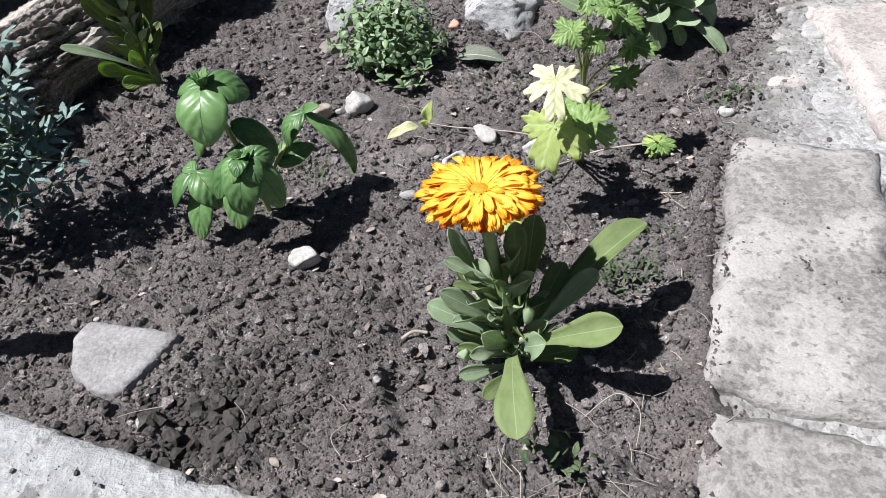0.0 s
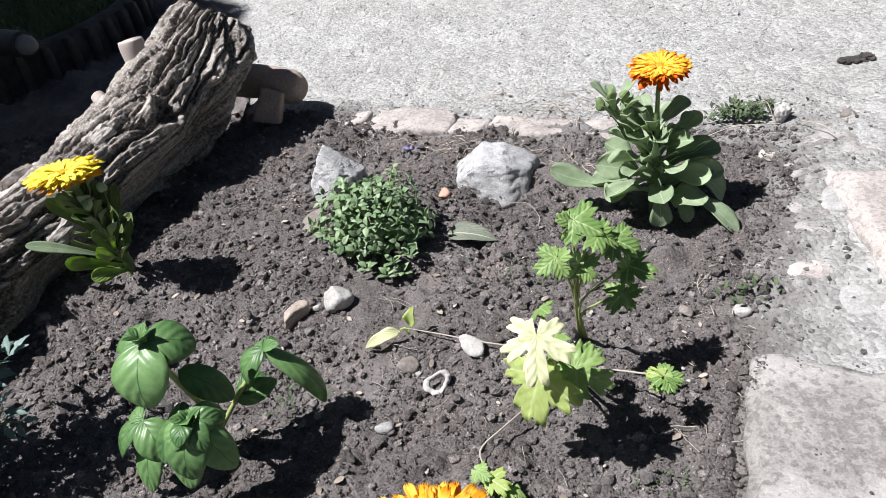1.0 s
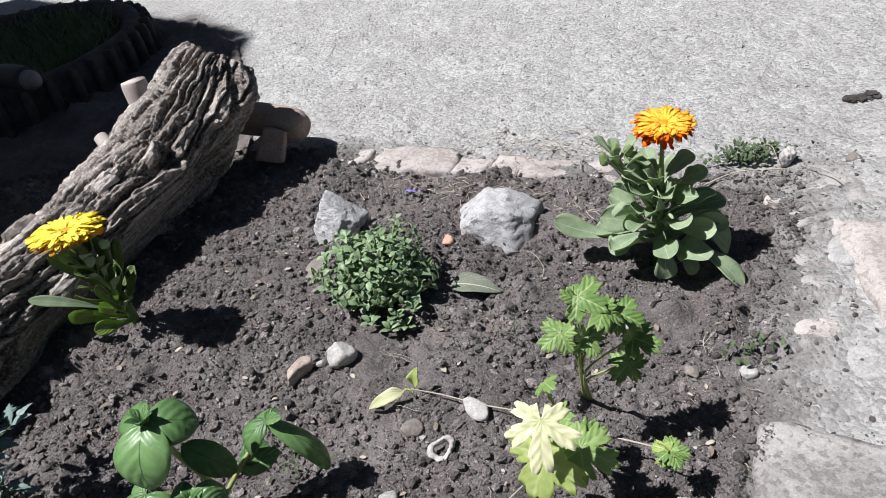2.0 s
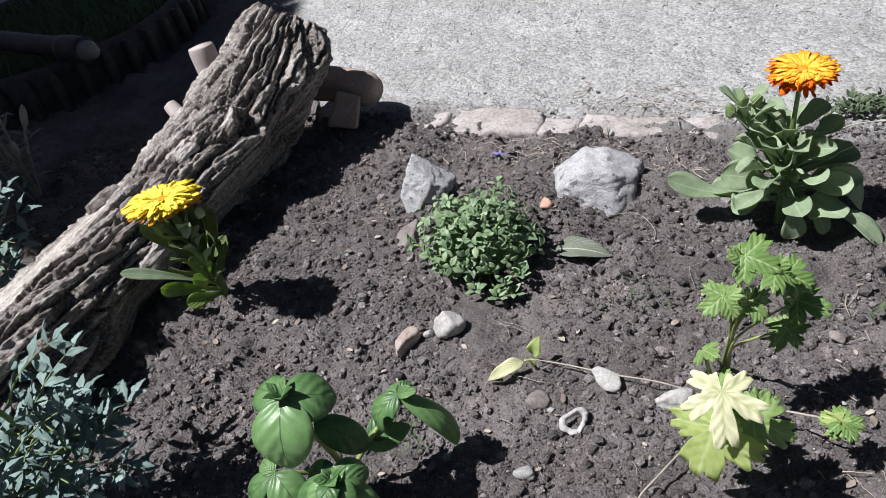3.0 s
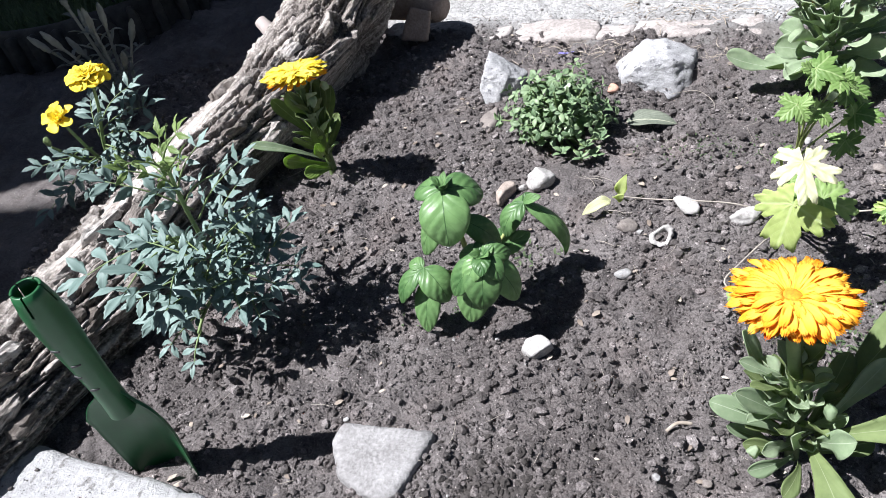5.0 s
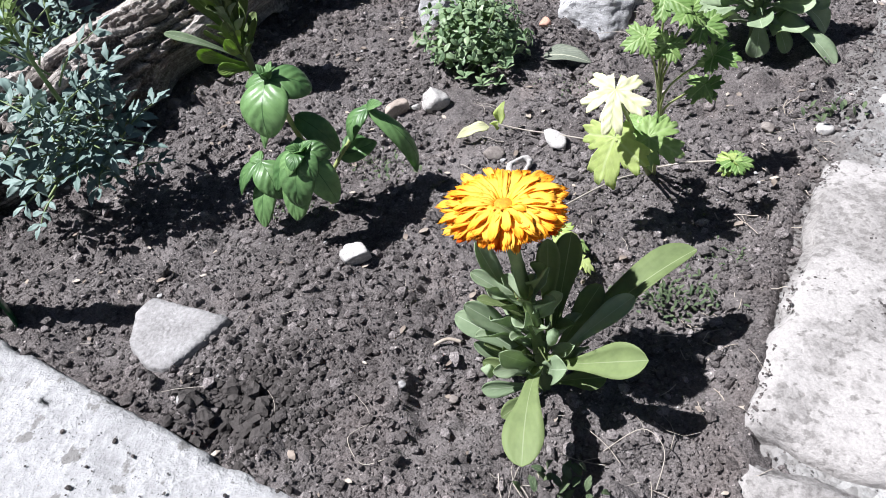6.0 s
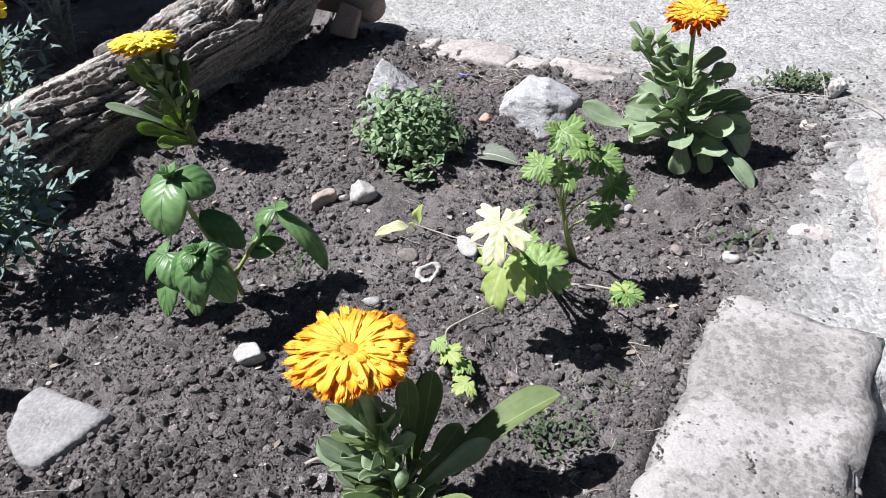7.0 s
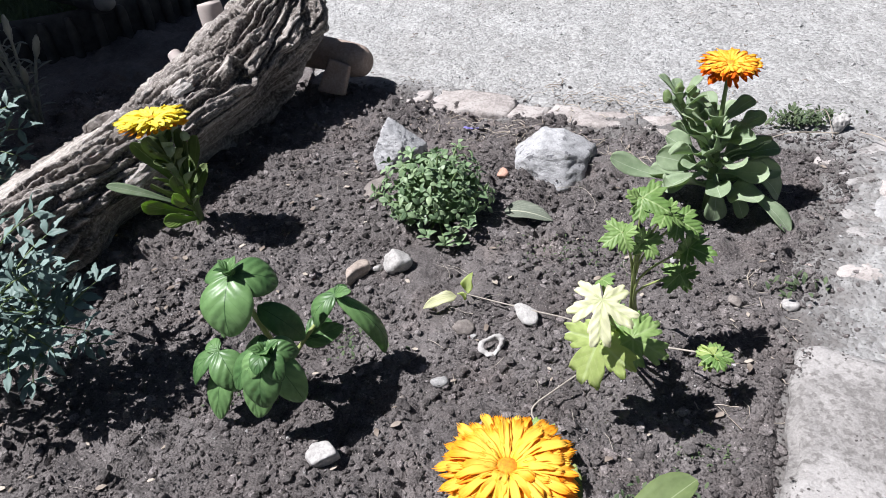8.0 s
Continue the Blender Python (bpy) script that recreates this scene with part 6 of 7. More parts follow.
# ---- lobed herb with runners ----
def lobed_mesh(name, size, mat, seed=0, lobes=5, droop=0.25, fold=0.10, deep=False):
    """A hand-shaped leaf on its stalk's end: deep lobes with blunt teeth, ribs raised."""
    rng = random.Random(seed)
    n_t, n_r = 181, 7
    th = np.linspace(-math.pi * 0.93, math.pi * 0.93, n_t)
    mids = np.linspace(-1, 1, lobes) * (2.05 if lobes == 5 else 1.25)
    reach = np.full_like(th, 0.34 if deep else 0.42)
    wide = (0.44 if deep else 0.50) if lobes > 3 else 0.64
    near = np.full_like(th, 9.0)
    for q, m0 in enumerate(mids):
        ln = (0.62 if abs(m0) > 1.6 else 0.82 if abs(m0) > 0.6 else 1.0) * rng.uniform(0.92, 1.06)
        d = th - m0
        reach = np.maximum(reach, ln * np.clip(1 - np.abs(d / wide) ** 4.5 * 0.62, 0, 1))
        near = np.minimum(near, np.abs(d))
    tooth = np.abs((th * 2.9 + 0.17 * seed) % 1.0 - 0.5) * 2
    small = np.abs((th * 6.7 + 0.31 * seed) % 1.0 - 0.5) * 2
    reach = reach * (1 - (0.20 * tooth ** 1.4 + 0.06 * small) * np.clip(reach * 1.7 - 0.3, 0, 1))
    r = np.linspace(0, 1, n_r)
    R = reach[:, None] * r[None, :] * size
    x, y = R * np.sin(th)[:, None], R * np.cos(th)[:, None]
    rr = R / size
    z = size * (-droop * rr**2 + fold * np.minimum(near, 0.5)[:, None] * rr + 0.05 * np.sin(7 * x / size + seed) * rr + 0.03 * np.sin(15 * rr + 9 * near[:, None]) * rr)
    top = np.stack([x, y, z], -1).reshape(-1, 3)
    n = len(top)
    f = grid_faces(n_t, n_r)[:, ::-1]
    rim = [[a * n_r + n_r - 1, (a + 1) * n_r + n_r - 1, (a + 1) * n_r + n_r - 1 + n, a * n_r + n_r - 1 + n] for a in range(n_t - 1)]
    u = 0.5 + np.clip(near, 0, 0.5)[:, None] * rr
    uv = np.stack([u, rr * 0.9], -1).reshape(-1, 2)
    return mesh_of(name, np.vstack([top, top - np.array([0, 0, 0.0004])]), [*f, *[q[::-1] + n for q in f], *rim], mat, np.vstack([uv, uv]))


def lobed_herb():
    base = Vector((0.067, 0.492, 0.0))
    pl = thing("lobed_herb", "leafy herb with deeply lobed light green leaves and runners", "herb", base)

    def lift(p):
        """The stalks lean forward as they rise."""
        x, y, z = p
        k = min(1.0, max(0.0, z / 0.05))
        return Vector((x - 0.006 * k, y - 0.033 * k, z + 0.024 * k))

    def lobed(at, toward, size, mat, up, seed, lobes=5, droop=0.25, label=""):
        part("leaf", lobed_mesh("leaf", size, mat, seed, lobes, droop, deep=mat is PALE_LEAF), pl, label, aim(lift(at) - base, lift(at) - base + Vector(toward) - Vector(at), up))

    def stalk(*pts, r=0.0013, mat=PALE_STEM):
        add_stem(pl, [lift(q) for q in pts], [r * 1.2] + [r] * (len(pts) - 2) + [r * 0.8], mat, name="stalk", steps=5)

    stalk((0.067, 0.490, -0.005), (0.058, 0.470, 0.045), (0.044, 0.445, 0.095))
    lobed((0.044, 0.445, 0.097), (0.041, 0.424, 0.080), 0.030, PALE_LEAF, (0, -0.7, 1), 1, droop=0.1, label="bleached pale yellow leaf")
    stalk((0.066, 0.488, -0.005), (0.056, 0.468, 0.035), (0.045, 0.450, 0.056))
    lobed((0.044, 0.452, 0.057), (0.030, 0.440, 0.020), 0.036, LIME_LEAF, (-0.45, -0.75, 0.8), 2, lobes=3, droop=0.15)
    stalk((0.069, 0.490, -0.005), (0.070, 0.474, 0.035), (0.066, 0.458, 0.052))
    lobed((0.066, 0.458, 0.053), (0.090, 0.448, 0.044), 0.028, LOBED_LEAF, (0.1, -0.8, 1), 3, droop=0.2)
    lobed((0.064, 0.462, 0.050), (0.080, 0.470, 0.064), 0.022, LOBED_LEAF, (0.1, -0.8, 1), 4, lobes=3)
    lobed((0.060, 0.468, 0.044), (0.052, 0.452, 0.036), 0.018, LOBED_LEAF, (0, -0.8, 1), 9, lobes=3)
    stalk((0.066, 0.496, -0.005), (0.054, 0.497, 0.045), (0.049, 0.499, 0.068))
    lobed((0.049, 0.499, 0.068), (0.052, 0.490, 0.074), 0.013, LOBED_LEAF, (0, -0.7, 1), 5, lobes=3)
    lobed((0.054, 0.484, 0.052), (0.060, 0.474, 0.062), 0.017, LOBED_LEAF, (0, -0.7, 1), 12, lobes=3)
    # taller back shoots
    for k, (px, py, pz) in enumerate(((0.075, 0.520, 0.120), (0.090, 0.516, 0.112), (0.062, 0.512, 0.098), (0.101, 0.526, 0.097), (0.110, 0.526, 0.074), (0.106, 0.524, 0.052), (0.078, 0.514, 0.090))):
        p = Vector((px, py, pz))
        stalk((0.074 + 0.001 * k, 0.530, -0.005), (0.074 + (px - 0.074) * 0.12, 0.527, min(0.6 * pz, 0.06)), tuple(p), r=0.0009)
        a = k * 1.9
        lobed(p, p + Vector((0.02 * math.cos(a) + 0.3 * (px - 0.08), -0.012, 0.006 * math.sin(a) - 0.004)), (0.021, 0.020, 0.018, 0.018, 0.019, 0.016, 0.016)[k], LOBED_LEAF, (0.1, -0.8, 1), 20 + k, lobes=3)
        lobed(p - Vector((0, 0, 0.004)), p + Vector((-0.014 * math.cos(a), -0.004, 0.012)), 0.015, LOBED_LEAF, (0, -0.6, 1), 30 + k, lobes=3)
    # runners over the earth, each ending in small leaves
    stalk((0.060, 0.482, 0.004), (0.040, 0.466, 0.010), (0.012, 0.440, 0.012), (-0.004, 0.422, 0.012), (0.004, 0.400, 0.016), r=0.0007, mat=PALE_ROOT)
    for k, (q, s) in enumerate((((0.004, 0.398, 0.018), 0.014), ((0.016, 0.392, 0.014), 0.013), ((0.020, 0.376, 0.012), 0.014), ((-0.004, 0.404, 0.020), 0.011))):
        lobed(q, Vector(q) + Vector((0.01 * math.cos(k * 2.0), -0.01, 0.002)), s, LOBED_LEAF if k % 2 else LIME_LEAF, (0, -0.5, 1), 40 + k, lobes=3)
    stalk((0.064, 0.496, 0.004), (0.030, 0.512, 0.012), (-0.005, 0.524, 0.013), (-0.036, 0.540, 0.008), (-0.062, 0.548, 0.010), r=0.0006, mat=PALE_ROOT)
    add_leaf(pl, (-0.062, 0.549, 0.010), (-0.055, 0.546, 0.034), 0.011, LIME_LEAF, "ovate", (-0.5, -0.8, 0.3), label="yellowing small leaf", sag=0.08, cup=0.3, wave=0.16, nu=13, nv=7)
    add_leaf(pl, (-0.066, 0.546, 0.009), (-0.060, 0.533, 0.022), 0.009, LIME_LEAF, "ovate", (0.2, -0.8, 0.6), label="yellowing small leaf", sag=0.08, cup=0.2, wave=0.16, nu=13, nv=7)
    add_leaf(pl, (-0.070, 0.544, 0.010), (-0.098, 0.530, 0.008), 0.012, PALE_LEAF, "ovate", (0.1, -0.4, 1), label="yellowing small leaf", sag=0.14, cup=0.3, wave=0.18, nu=13, nv=7)
    stalk((0.072, 0.490, 0.004), (0.092, 0.482, 0.014), (0.110, 0.470, 0.024), (0.122, 0.462, 0.030), r=0.0007, mat=PALE_ROOT)
    for k in range(5):
        a = k * 1.25
        lobed((0.122, 0.462, 0.030), (0.122 + 0.01 * math.cos(a), 0.460 + 0.01 * math.sin(a), 0.030 - 0.006 * (k % 2)), 0.014, LIME_LEAF if k % 2 else LOBED_LEAF, (0.2, -0.4, 1), 60 + k, lobes=3)


lobed_herb()


# ---- marigolds with feathered leaves ----
LEAFLETS = {}


def feather_leaf(plant, base, tip, mat, pairs=5, leaflet=0.022, width=0.0075, up=(0, 0, 1), sag=0.10, seed=0):
    """A compound leaf: a thin rib with paired narrow leaflets and one at the end."""
    rng = random.Random(seed)
    o = plant.matrix_world.translation
    b, t = Vector(base) - o, Vector(tip) - o
    L = (t - b).length
    m = aim(b, t, up)

    def on(u):
        return Vector((0, u * L, 4 * sag * L * u * (1 - u)))

    rib = part("leaf_rib", tube_mesh("leaf_rib", [on(u) for u in (0, 0.33, 0.66, 0.97)], [0.0009, 0.0008, 0.0006, 0.0004], STEM, 6, 3), plant, "", m)
    key = mat.name
    if key not in LEAFLETS:
        LEAFLETS[key] = [leaf_mesh("leaflet", 1.0, 0.34, mat, "lance", s, 0.25, 0.10, 0.3, 0.012, 13, 5, 0.14, q) for q, s in enumerate((0.04, 0.09, 0.13))]
    for k in range(pairs):
        u = 0.22 + 0.70 * k / max(1, pairs - 1)
        ln = leaflet * (0.72 + 0.5 * math.sin(math.pi * (0.25 + 0.6 * k / pairs)))
        for sgn in (-1, 1):
            lm = Matrix.Translation(on(u)) @ pose(0, 0, 0, rng.uniform(-32, 26), rng.uniform(-20, 20), -sgn * rng.uniform(40, 68)) @ Matrix.Diagonal((ln * width / 0.0075 * 0.95, ln, ln, 1))
            part("leaflet", LEAFLETS[key][(k + seed) % 3], rib, "", lm)
    lm = Matrix.Translation(on(0.97)) @ pose(0, 0, 0, -8, 0, 0) @ Matrix.Diagonal((leaflet * 1.05, leaflet * 1.15, leaflet, 1))
    part("leaflet", LEAFLETS[key][seed % 3], rib, "", lm)


def ruffled_head(plant, at, radius, count, mat, seed, lean=(0, 0, 1), rise=(10, 30, 55)):
    rng = random.Random(seed)
    o = plant.matrix_world.translation
    m = Matrix.Translation(Vector(at) - o) @ Vector(lean).to_track_quat("Z", "Y").to_matrix().to_4x4()
    head = part("flower_head", tube_mesh("flower_head", [(0, 0, -0.7 * radius), (0, 0, -0.3 * radius), (0, 0, 0)], [0.12 * radius, 0.3 * radius, 0.34 * radius], STEM, 14, 4), plant, "", m)
    for li, el in enumerate(rise):
        L = radius * (1.0 - 0.22 * li)
        kinds = [leaf_mesh("petal", L, L * 0.75, mat, "petal", 0.1, 0.3, 0.16, 0.3, 0.0004, 9, 7, 0, seed + q + 5 * li) for q in range(3)]
        for k in range(count):
            a = 360 * (k + 0.5 * li) / count + rng.uniform(-9, 9)
            part("petal", kinds[k % 3], head, "", pose(0, 0, 0.03 * radius * li, 0, 0, a) @ pose(0, 0.1 * radius, 0, el + rng.uniform(-10, 10), rng.uniform(-15, 15), 0))


def bed_marigold():
    base = Vector((-0.425, 0.492, 0.0))
    pl = thing("marigold_plant", "marigold in leaf, no flowers, beside the log", "flower", base, group="marigolds")
    M, F = MARIGOLD_LEAF, MARIGOLD_FRESH

    def grown(p):
        """The plant leans out over the bed as it rises."""
        x, y, z = p
        return Vector((x + 0.006 + 0.18 * z, y - 0.010 - 0.42 * z, z * 1.25 + 0.015 if z > 0 else z))

    add_stem(pl, [grown(q) for q in [(-0.425, 0.492, -0.01), (-0.423, 0.492, 0.05), (-0.421, 0.495, 0.10), (-0.418, 0.500, 0.135)]], [0.0024, 0.0021, 0.0017, 0.0012], STEM)
    add_stem(pl, [grown(q) for q in [(-0.425, 0.490, 0.02), (-0.432, 0.480, 0.06), (-0.436, 0.476, 0.085)]], [0.0022, 0.002, 0.0014], STEM)
    add_stem(pl, [grown(q) for q in [(-0.425, 0.490, 0.015), (-0.405, 0.470, 0.040), (-0.392, 0.455, 0.055)]], [0.0022, 0.0018, 0.0014], STEM)
    add_stem(pl, [grown(q) for q in [(-0.425, 0.490, 0.010), (-0.424, 0.450, 0.026), (-0.424, 0.420, 0.024)]], [0.002, 0.0016, 0.0012], STEM)
    for k, (b, t, n, s) in enumerate((
        ((-0.430, 0.480, 0.080), (-0.500, 0.446, 0.078), 4, 0.024), ((-0.432, 0.476, 0.078), (-0.446, 0.412, 0.086), 4, 0.026), ((-0.428, 0.470, 0.070), (-0.424, 0.412, 0.064), 4, 0.024),
        ((-0.424, 0.488, 0.060), (-0.470, 0.480, 0.090), 4, 0.022), ((-0.405, 0.470, 0.045), (-0.338, 0.462, 0.046), 4, 0.020), ((-0.400, 0.464, 0.050), (-0.352, 0.440, 0.050), 4, 0.019),
        ((-0.398, 0.462, 0.048), (-0.378, 0.420, 0.046), 4, 0.019), ((-0.420, 0.500, 0.080), (-0.376, 0.528, 0.112), 4, 0.018), ((-0.420, 0.498, 0.070), (-0.372, 0.500, 0.084), 4, 0.019),
        ((-0.420, 0.500, 0.090), (-0.474, 0.502, 0.126), 4, 0.020), ((-0.424, 0.425, 0.022), (-0.426, 0.396, 0.012), 3, 0.013), ((-0.424, 0.445, 0.026), (-0.450, 0.414, 0.018), 3, 0.014),
        ((-0.422, 0.482, 0.040), (-0.480, 0.452, 0.040), 4, 0.018), ((-0.420, 0.482, 0.040), (-0.392, 0.440, 0.030), 4, 0.018), ((-0.418, 0.492, 0.050), (-0.362, 0.486, 0.050), 4, 0.019),
        ((-0.426, 0.486, 0.060), (-0.412, 0.446, 0.074), 3, 0.019), ((-0.420, 0.500, 0.060), (-0.398, 0.545, 0.080), 4, 0.018), ((-0.422, 0.474, 0.034), (-0.440, 0.430, 0.030), 4, 0.017), ((-0.412, 0.470, 0.036), (-0.372, 0.444, 0.026), 4, 0.016), ((-0.43, 0.49, 0.05), (-0.476, 0.512, 0.072), 4, 0.018))):
        feather_leaf(pl, grown(b), grown(t), M, n, s * 0.84, 0.0088, (0.05, -0.45, 1), 0.10, k)
    rng = random.Random(61)
    for k in range(30):
        a, z = k * 2.4 + 0.3, rng.uniform(0.012, 0.080)
        b = Vector((-0.418, 0.478, z)) + Vector((rng.uniform(-0.02, 0.05), rng.uniform(-0.03, 0.01), 0))
        r = rng.uniform(0.030, 0.055)
        feather_leaf(pl, grown(b), grown(b + Vector((r * math.cos(a) * 0.9 - 0.004, r * math.sin(a) * 0.9 + 0.004, rng.uniform(-0.004, 0.018)))), M, 3, rng.uniform(0.012, 0.018), 0.0085, (0.05, -0.45, 1), 0.1, 100 + k)
    for k in range(9):
        a = k * 2.4
        z = 0.100 + 0.004 * k
        t = Vector((-0.419 + (0.036 - 0.002 * k) * math.cos(a), 0.499 + (0.036 - 0.002 * k) * math.sin(a), z + 0.020))
        feather_leaf(pl, grown((-0.420, 0.498, z)), grown(t), F if k > 3 else M, 3, 0.013, 0.007, (0, -0.4, 1), 0.1, 30 + k)


def log_marigold():
    base = Vector((-0.655, 0.745, 0.0))
    pl = thing("marigold_plant", "flowering yellow marigold behind the log", "flower", base, group="marigolds")
    M = MARIGOLD_LEAF
    add_stem(pl, [(-0.655, 0.745, -0.01), (-0.640, 0.738, 0.05), (-0.615, 0.728, 0.10), (-0.603, 0.722, 0.132)], [0.003, 0.0026, 0.002, 0.0018], STEM)
    add_stem(pl, [(-0.652, 0.744, 0.01), (-0.650, 0.720, 0.06), (-0.637, 0.690, 0.104)], [0.0024, 0.002, 0.0016], STEM)
    add_stem(pl, [(-0.652, 0.744, 0.01), (-0.665, 0.715, 0.05), (-0.669, 0.692, 0.080)], [0.002, 0.0018, 0.0014], STEM)
    ruffled_head(pl, (-0.602, 0.720, 0.141), 0.0215, 12, YELLOW_PETAL, 3, (0.1, -0.15, 1), (-5, 18, 42, 66))
    ruffled_head(pl, (-0.635, 0.686, 0.114), 0.018, 5, YELLOW_PETAL, 8, (0.15, -0.5, 1), (15, 55))
    part("bud", rock_mesh("bud", (0.009, 0.009, 0.015), STEM, 66, 16, 3, 0.1), pl, "closed green bud", Matrix.Translation(Vector((-0.669, 0.691, 0.088)) - base))
    for k, (b, t, s) in enumerate((
        ((-0.630, 0.734, 0.070), (-0.566, 0.742, 0.086), 0.022), ((-0.632, 0.734, 0.062), (-0.570, 0.722, 0.062), 0.022), ((-0.620, 0.730, 0.085), (-0.585, 0.762, 0.106), 0.018),
        ((-0.640, 0.736, 0.045), (-0.590, 0.706, 0.040), 0.022), ((-0.645, 0.730, 0.040), (-0.635, 0.672, 0.030), 0.020), ((-0.650, 0.728, 0.040), (-0.680, 0.680, 0.020), 0.020),
        ((-0.655, 0.735, 0.035), (-0.712, 0.705, 0.050), 0.018), ((-0.640, 0.738, 0.060), (-0.655, 0.782, 0.090), 0.018), ((-0.635, 0.735, 0.070), (-0.610, 0.700, 0.090), 0.016),
        ((-0.650, 0.735, 0.030), (-0.605, 0.730, 0.028), 0.020), ((-0.646, 0.724, 0.055), (-0.660, 0.668, 0.060), 0.017), ((-0.655, 0.74, 0.02), (-0.70, 0.66, 0.012), 0.020), ((-0.645, 0.735, 0.03), (-0.60, 0.675, 0.014), 0.020), ((-0.64, 0.738, 0.05), (-0.575, 0.70, 0.03), 0.02))):
        feather_leaf(pl, b, t, M, 5, s, 0.0072, (0.05, -0.4, 1), 0.12, 50 + k)


def downy_plant():
    base = Vector((-0.690, 0.915, 0.0))
    pl = thing("downy_herb", "grey downy herb with soft thick spikes in the shade", "herb", base)
    kinds = [leaf_mesh("leaf", 0.022, 0.006, GREY_LEAF, "lance", s, 0.3, 0, 0, 0.0005, 7, 5, 0, q) for q, s in enumerate((0.04, 0.1, 0.15))]
    rng = random.Random(9)
    for k, (x, y, z) in enumerate(((-0.693, 0.890, 0.178), (-0.672, 0.886, 0.146), (-0.722, 0.872, 0.134), (-0.760, 0.900, 0.122), (-0.634, 0.902, 0.118), (-0.664, 0.906, 0.142), (-0.705, 0.930, 0.130), (-0.650, 0.880, 0.090), (-0.735, 0.930, 0.100))):
        tip = Vector((x, y, z)) - base
        mid = tip * 0.5 + Vector((0, 0, 0.008))
        part("stem", tube_mesh("stem", [(0, 0, -0.01), mid, tip], [0.0026, 0.0022, 0.0018], GREY_LEAF, 7, 5), pl)
        up = (tip - mid).normalized()
        part("flower_spike", tube_mesh("flower_spike", [tip - up * 0.012, tip, tip + up * 0.012, tip + up * 0.022], [0.002, 0.0045, 0.004, 0.001], GREY_LEAF, 12, 5, bumps=0.5, seed=k), pl)
        for j in range(12):
            q = 0.2 + 0.7 * j / 12
            at = mid * (2 * q) if q < 0.5 else mid + (tip - mid) * (2 * q - 1)
            part("leaf", kinds[j % 3], pl, "", Matrix.Translation(at) @ pose(0, 0, 0, 0, 0, j * 137 + k * 40) @ pose(0, 0.001, 0, rng.uniform(0, 40), 0, 0))


bed_marigold()
log_marigold()
downy_plant()


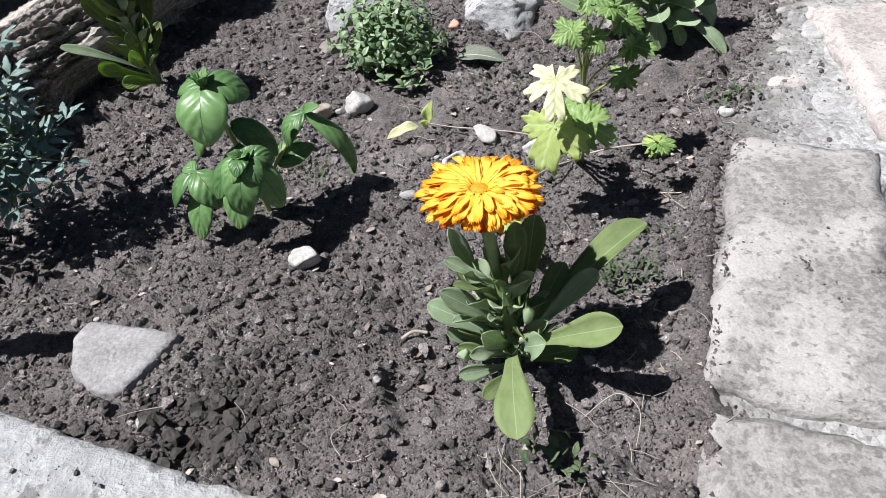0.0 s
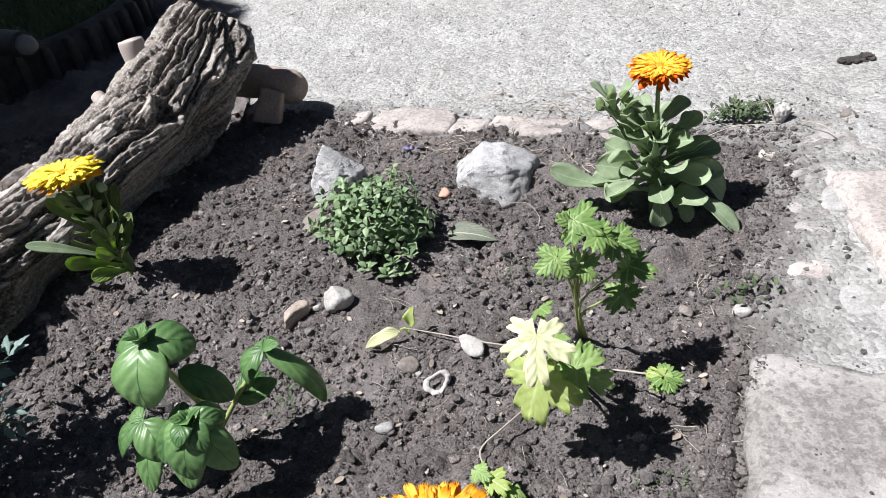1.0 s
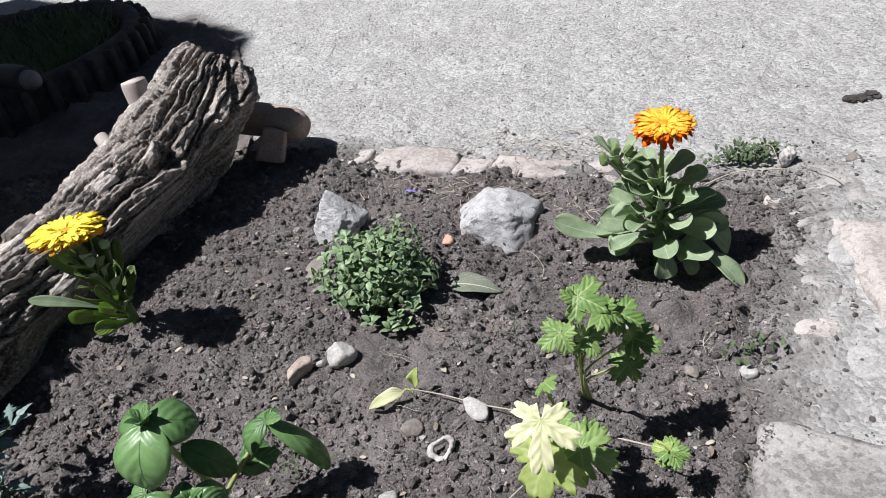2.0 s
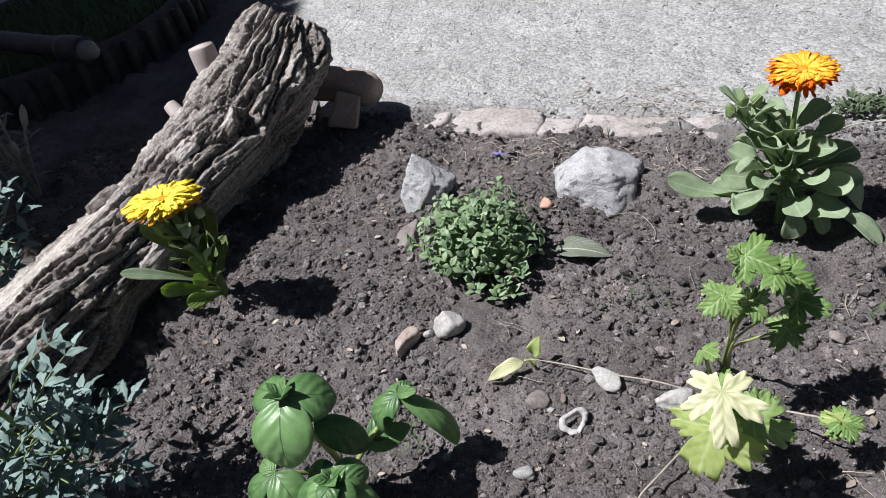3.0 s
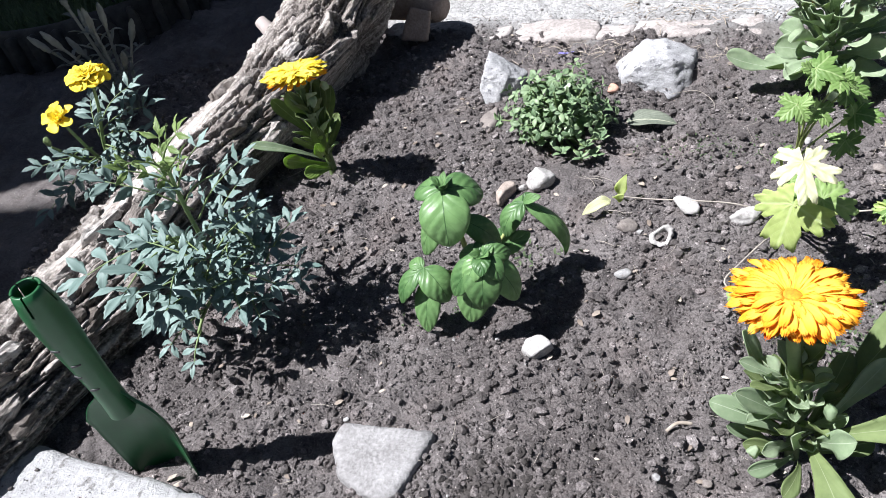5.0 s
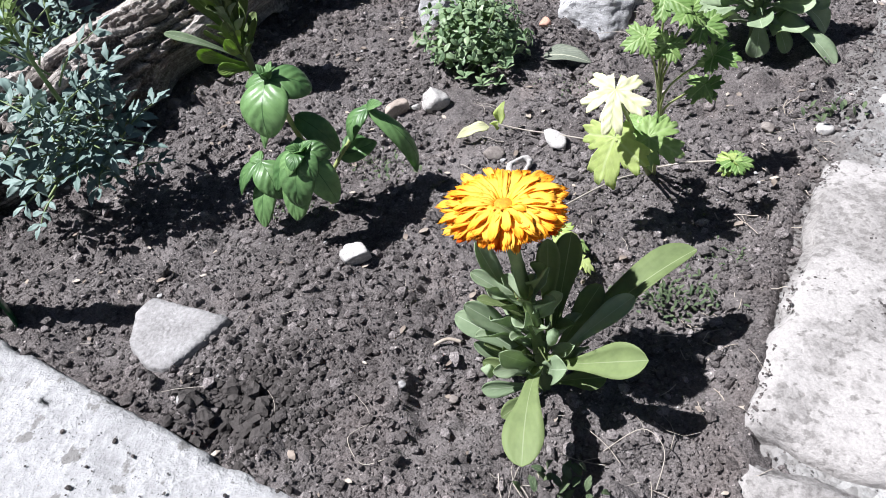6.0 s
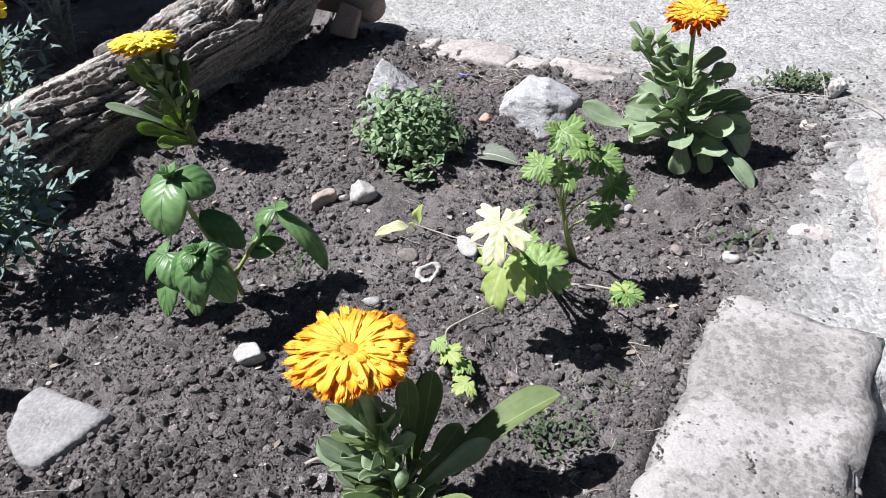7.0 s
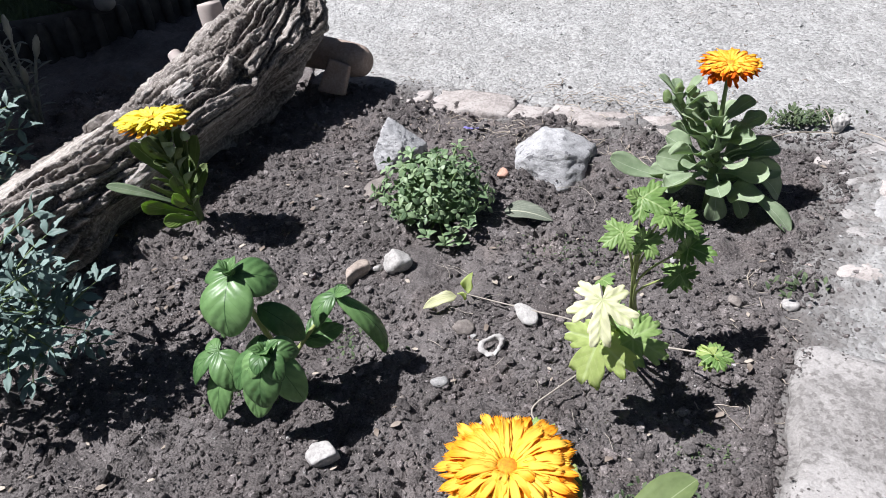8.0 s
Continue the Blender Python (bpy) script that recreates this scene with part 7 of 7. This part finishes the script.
# ---- litter and weeds ----
def litter():
    me = leaf_mesh("fallen_leaf", 0.052, 0.023, DRY_LEAF, "ovate", 0.10, 0.35, 0.05, 0, 0.0005, 15, 7, seed=3)
    thing("fallen_leaf", "dry grey-green leaf lying on the earth", "leaf", me=me, m=aim((-0.034, 0.682, 0.004), (0.016, 0.662, 0.004), (0, -0.3, 1)))
    rng = random.Random(4)

    def strands(name, label, category, n, where, mat, length, r):
        V, F = [], []
        for k in range(n):
            x, y, z = where()
            a, L, c = rng.uniform(0, 6.28), rng.uniform(*length), rng.gauss(0, 0.35)
            pts = []
            for s in (0, 0.33, 0.66, 1.0):
                h = a + c * s
                pts.append((x + L * s * math.cos(h), y + L * s * math.sin(h), z + rng.uniform(0.0005, 0.004)))
            d = Vector((-math.sin(a), math.cos(a), 0))
            b = len(V)
            rr = r * rng.uniform(0.6, 1.3)
            for p in pts:
                V += [tuple(Vector(p) + d * rr), tuple(Vector(p) + Vector((0, 0, rr * 1.4))), tuple(Vector(p) - d * rr)]
            for q in range(3):
                i = b + 3 * q
                F += [(i, i + 1, i + 4, i + 3), (i + 1, i + 2, i + 5, i + 4), (i + 2, i, i + 3, i + 5)]
        thing(name, label, category, kind="stuff", me=mesh_of(name, V, F, mat))

    def in_bed():
        while True:
            x, y = rng.uniform(-0.5, 0.30), rng.uniform(0.15, 0.95)
            if bed_depth(np.array(x), np.array(y)) > -0.02:
                return x, y, soil_at(x, y) + 0.001

    def by_bricks():
        x = rng.gauss(0.09, 0.07)
        y = float(back_line(x)) + rng.gauss(0.085, 0.035)
        return x, y, float(court_height(np.array(x), np.array(y))) + 0.003

    def on_yard():
        x, y = rng.uniform(-0.25, 0.5), rng.uniform(0.88, 1.5)
        y = max(y, float(back_line(x)) + 0.07)
        return x, y, float(court_height(np.array(x), np.array(y))) + 0.001

    def front_of_bricks():
        x = rng.uniform(-0.16, 0.12)
        y = float(back_line(x)) - abs(rng.gauss(0.03, 0.02)) - 0.02
        return x, y, soil_at(x, y) + 0.002

    def right_edge():
        y = rng.uniform(0.25, 0.60)
        x = float(right_line(y)) - abs(rng.gauss(0.03, 0.02))
        return x, y, soil_at(x, y) + 0.001

    def front_roots():
        x, y = rng.gauss(0.03, 0.03), rng.gauss(0.20, 0.02)
        return x, y, soil_at(x, y) + 0.001

    strands("root_threads", "fine pale root threads on the earth", "roots", 130, in_bed, PALE_ROOT, (0.008, 0.03), 0.00025)
    strands("straw", "bits of dry straw by the bricks", "straw", 90, by_bricks, STRAW, (0.004, 0.022), 0.0006)
    strands("yard_bits", "dark bits of twig scattered over the gravel", "litter", 70, on_yard, CUT_WOOD, (0.003, 0.012), 0.0006)
    strands("straw", "dry stalks along the edging", "straw", 130, front_of_bricks, STRAW, (0.005, 0.020), 0.0005)
    strands("straw", "dry stalks along the stone border", "straw", 40, right_edge, STRAW, (0.006, 0.022), 0.0004)
    strands("root_threads", "tangle of pale roots at the foot of a plant", "roots", 40, front_roots, PALE_ROOT, (0.012, 0.032), 0.0003)
    def chips(name, label, n, mat, size):
        V, F = [], []
        for k in range(n):
            x, y, z = in_bed()
            s, a, c, w = rng.uniform(*size), rng.uniform(0, 6.28), rng.uniform(0.1, 0.5), rng.uniform(0.3, 0.6)
            b = len(V)
            for u, v, h in ((-1, 0, 0), (-0.3, w, c), (0.6, w * 0.8, 0.1), (1, 0, c * 0.6), (0.4, -w, 0.2), (-0.5, -w * 0.7, c)):
                for d in (0.0, -0.12):
                    V.append((x + s * (u * math.cos(a) - v * math.sin(a)), y + s * (u * math.sin(a) + v * math.cos(a)), z + 0.0015 + s * (h * 0.7 + d)))
            F += [tuple(b + 2 * q for q in range(6)), tuple(b + 2 * q + 1 for q in reversed(range(6)))]
            F += [(b + 2 * q, b + 2 * q + 1, b + 2 * ((q + 1) % 6) + 1, b + 2 * ((q + 1) % 6)) for q in range(6)]
        thing(name, label, "litter", kind="stuff", me=mesh_of(name, V, F, mat, smooth=False))

    chips("dry_chips", "scraps of dry bark and leaf on the earth", 120, STRAW, (0.0015, 0.0045))
    chips("dark_chips", "dark scraps of wood on the earth", 120, CUT_WOOD, (0.0015, 0.005))
    # single twigs that stand out
    for pts, r, mat, lab in (
        ([(-0.100, 0.236, 0.006), (-0.108, 0.222, 0.012), (-0.098, 0.210, 0.006), (-0.085, 0.214, 0.006)], 0.00028, PALE_ROOT, "thin curled root on the ground"),
        ([(0.035, 0.232, 0.004), (0.055, 0.240, 0.016), (0.066, 0.228, 0.016), (0.062, 0.212, 0.004)], 0.00028, PALE_ROOT, "thin looped root on the ground"),
        ([(0.160, 0.385, 0.006), (0.170, 0.376, 0.008), (0.168, 0.364, 0.008), (0.156, 0.362, 0.006)], 0.0010, STRAW, "curled dry stalk on the ground"),
        ([(0.235, 0.795, 0.010), (0.27, 0.800, 0.018), (0.315, 0.792, 0.020)], 0.0006, STRAW, "pale dry stick on the ground"),
        ([(0.300, 0.850, 0.012), (0.310, 0.825, 0.030), (0.312, 0.795, 0.012)], 0.0004, STRAW, "thin arched twig on the ground"),
        ([(0.340, 0.800, 0.016), (0.352, 0.778, 0.020), (0.358, 0.762, 0.016)], 0.0006, STRAW, "dry bit of stalk"),
        ([(0.385, 0.700, 0.0235), (0.40, 0.66, 0.0245), (0.412, 0.64, 0.0235)], 0.0009, STRAW, "thin dark twig on the ground"),
        ([(0.02, 0.72, 0.006), (0.045, 0.712, 0.010), (0.056, 0.690, 0.008), (0.054, 0.676, 0.006)], 0.00028, PALE_ROOT, "thin bent root on the ground"),
        ([(-0.055, 0.300, 0.008), (-0.064, 0.300, 0.010), (-0.072, 0.296, 0.008)], 0.0012, STRAW, "curled dry chip on the ground"),
    ):
        thing("twig", lab, "twig", me=tube_mesh("twig", pts, r, mat, 7, 6))

    # low weeds
    def weed(at, n, spread, height, mat, lab, leaf=0.010):
        w = thing("weed", lab, "weed", at, group="weeds")
        kinds = [leaf_mesh("leaf", leaf, leaf * 0.45, mat, "lance", s, 0.2, 0, 0, 0.0003, 6, 5, 0, q) for q, s in enumerate((0.05, 0.12))]
        for k in range(n):
            p = Vector((rng.gauss(0, spread), rng.gauss(0, spread * 0.5), rng.uniform(0, height)))
            part("leaf", kinds[k % 2], w, "", Matrix.Translation(p) @ pose(0, 0, 0, rng.uniform(10, 70), 0, rng.uniform(0, 360)))

    weed((0.292, 0.838, 0.008), 230, 0.019, 0.011, WEED_LEAF, "low grey-green weed on the yard", 0.008)
    weed((0.210, 0.556, 0.004), 26, 0.013, 0.008, WEED_LEAF, "tiny green weed in the earth", 0.008)
    weed((0.074, 0.345, 0.004), 150, 0.018, 0.008, WEED_LEAF, "small weed under the marigold leaves", 0.005)
    weed((0.018, 0.205, 0.003), 30, 0.012, 0.012, WEED_LEAF, "small weed at the foot of the marigold", 0.009)
    # tiny leaves added only to tint the earth green; no seedlings known there
    for x, y, n, w in ((-0.222, 0.440, 70, 0.022), (-0.165, 0.500, 50, 0.016), (0.030, 0.610, 80, 0.026), (0.075, 0.600, 60, 0.022), (0.115, 0.395, 60, 0.016)):
        weed((x, y, soil_at(x, y)), n, w, 0.003, WEED_LEAF, "scatter of tiny green leaves added to tint the earth", 0.0032)
    weed((-0.150, 0.480, 0.003), 18, 0.014, 0.006, WEED_LEAF, "tiny weed behind the basil", 0.006)
    v = [leaf_mesh("petal", 0.008, 0.004, petal_material("violet_petal", (0.2, 0.16, 0.5), (0.28, 0.25, 0.62), (0.3, 0.28, 0.65), (0.2, 0.18, 0.5)), "petal", 0.1, 0.2, 0, 0, 0.0003, 6, 5)]
    vi = thing("violet_petals", "scrap of faded violet petals on the earth", "petals", (-0.077, 0.850, 0.010))
    for k in range(4):
        part("petal", v[0], vi, "", pose(0.003 * k - 0.004, 0, 0, 10 + 8 * k, 0, 70 + 40 * k))


litter()
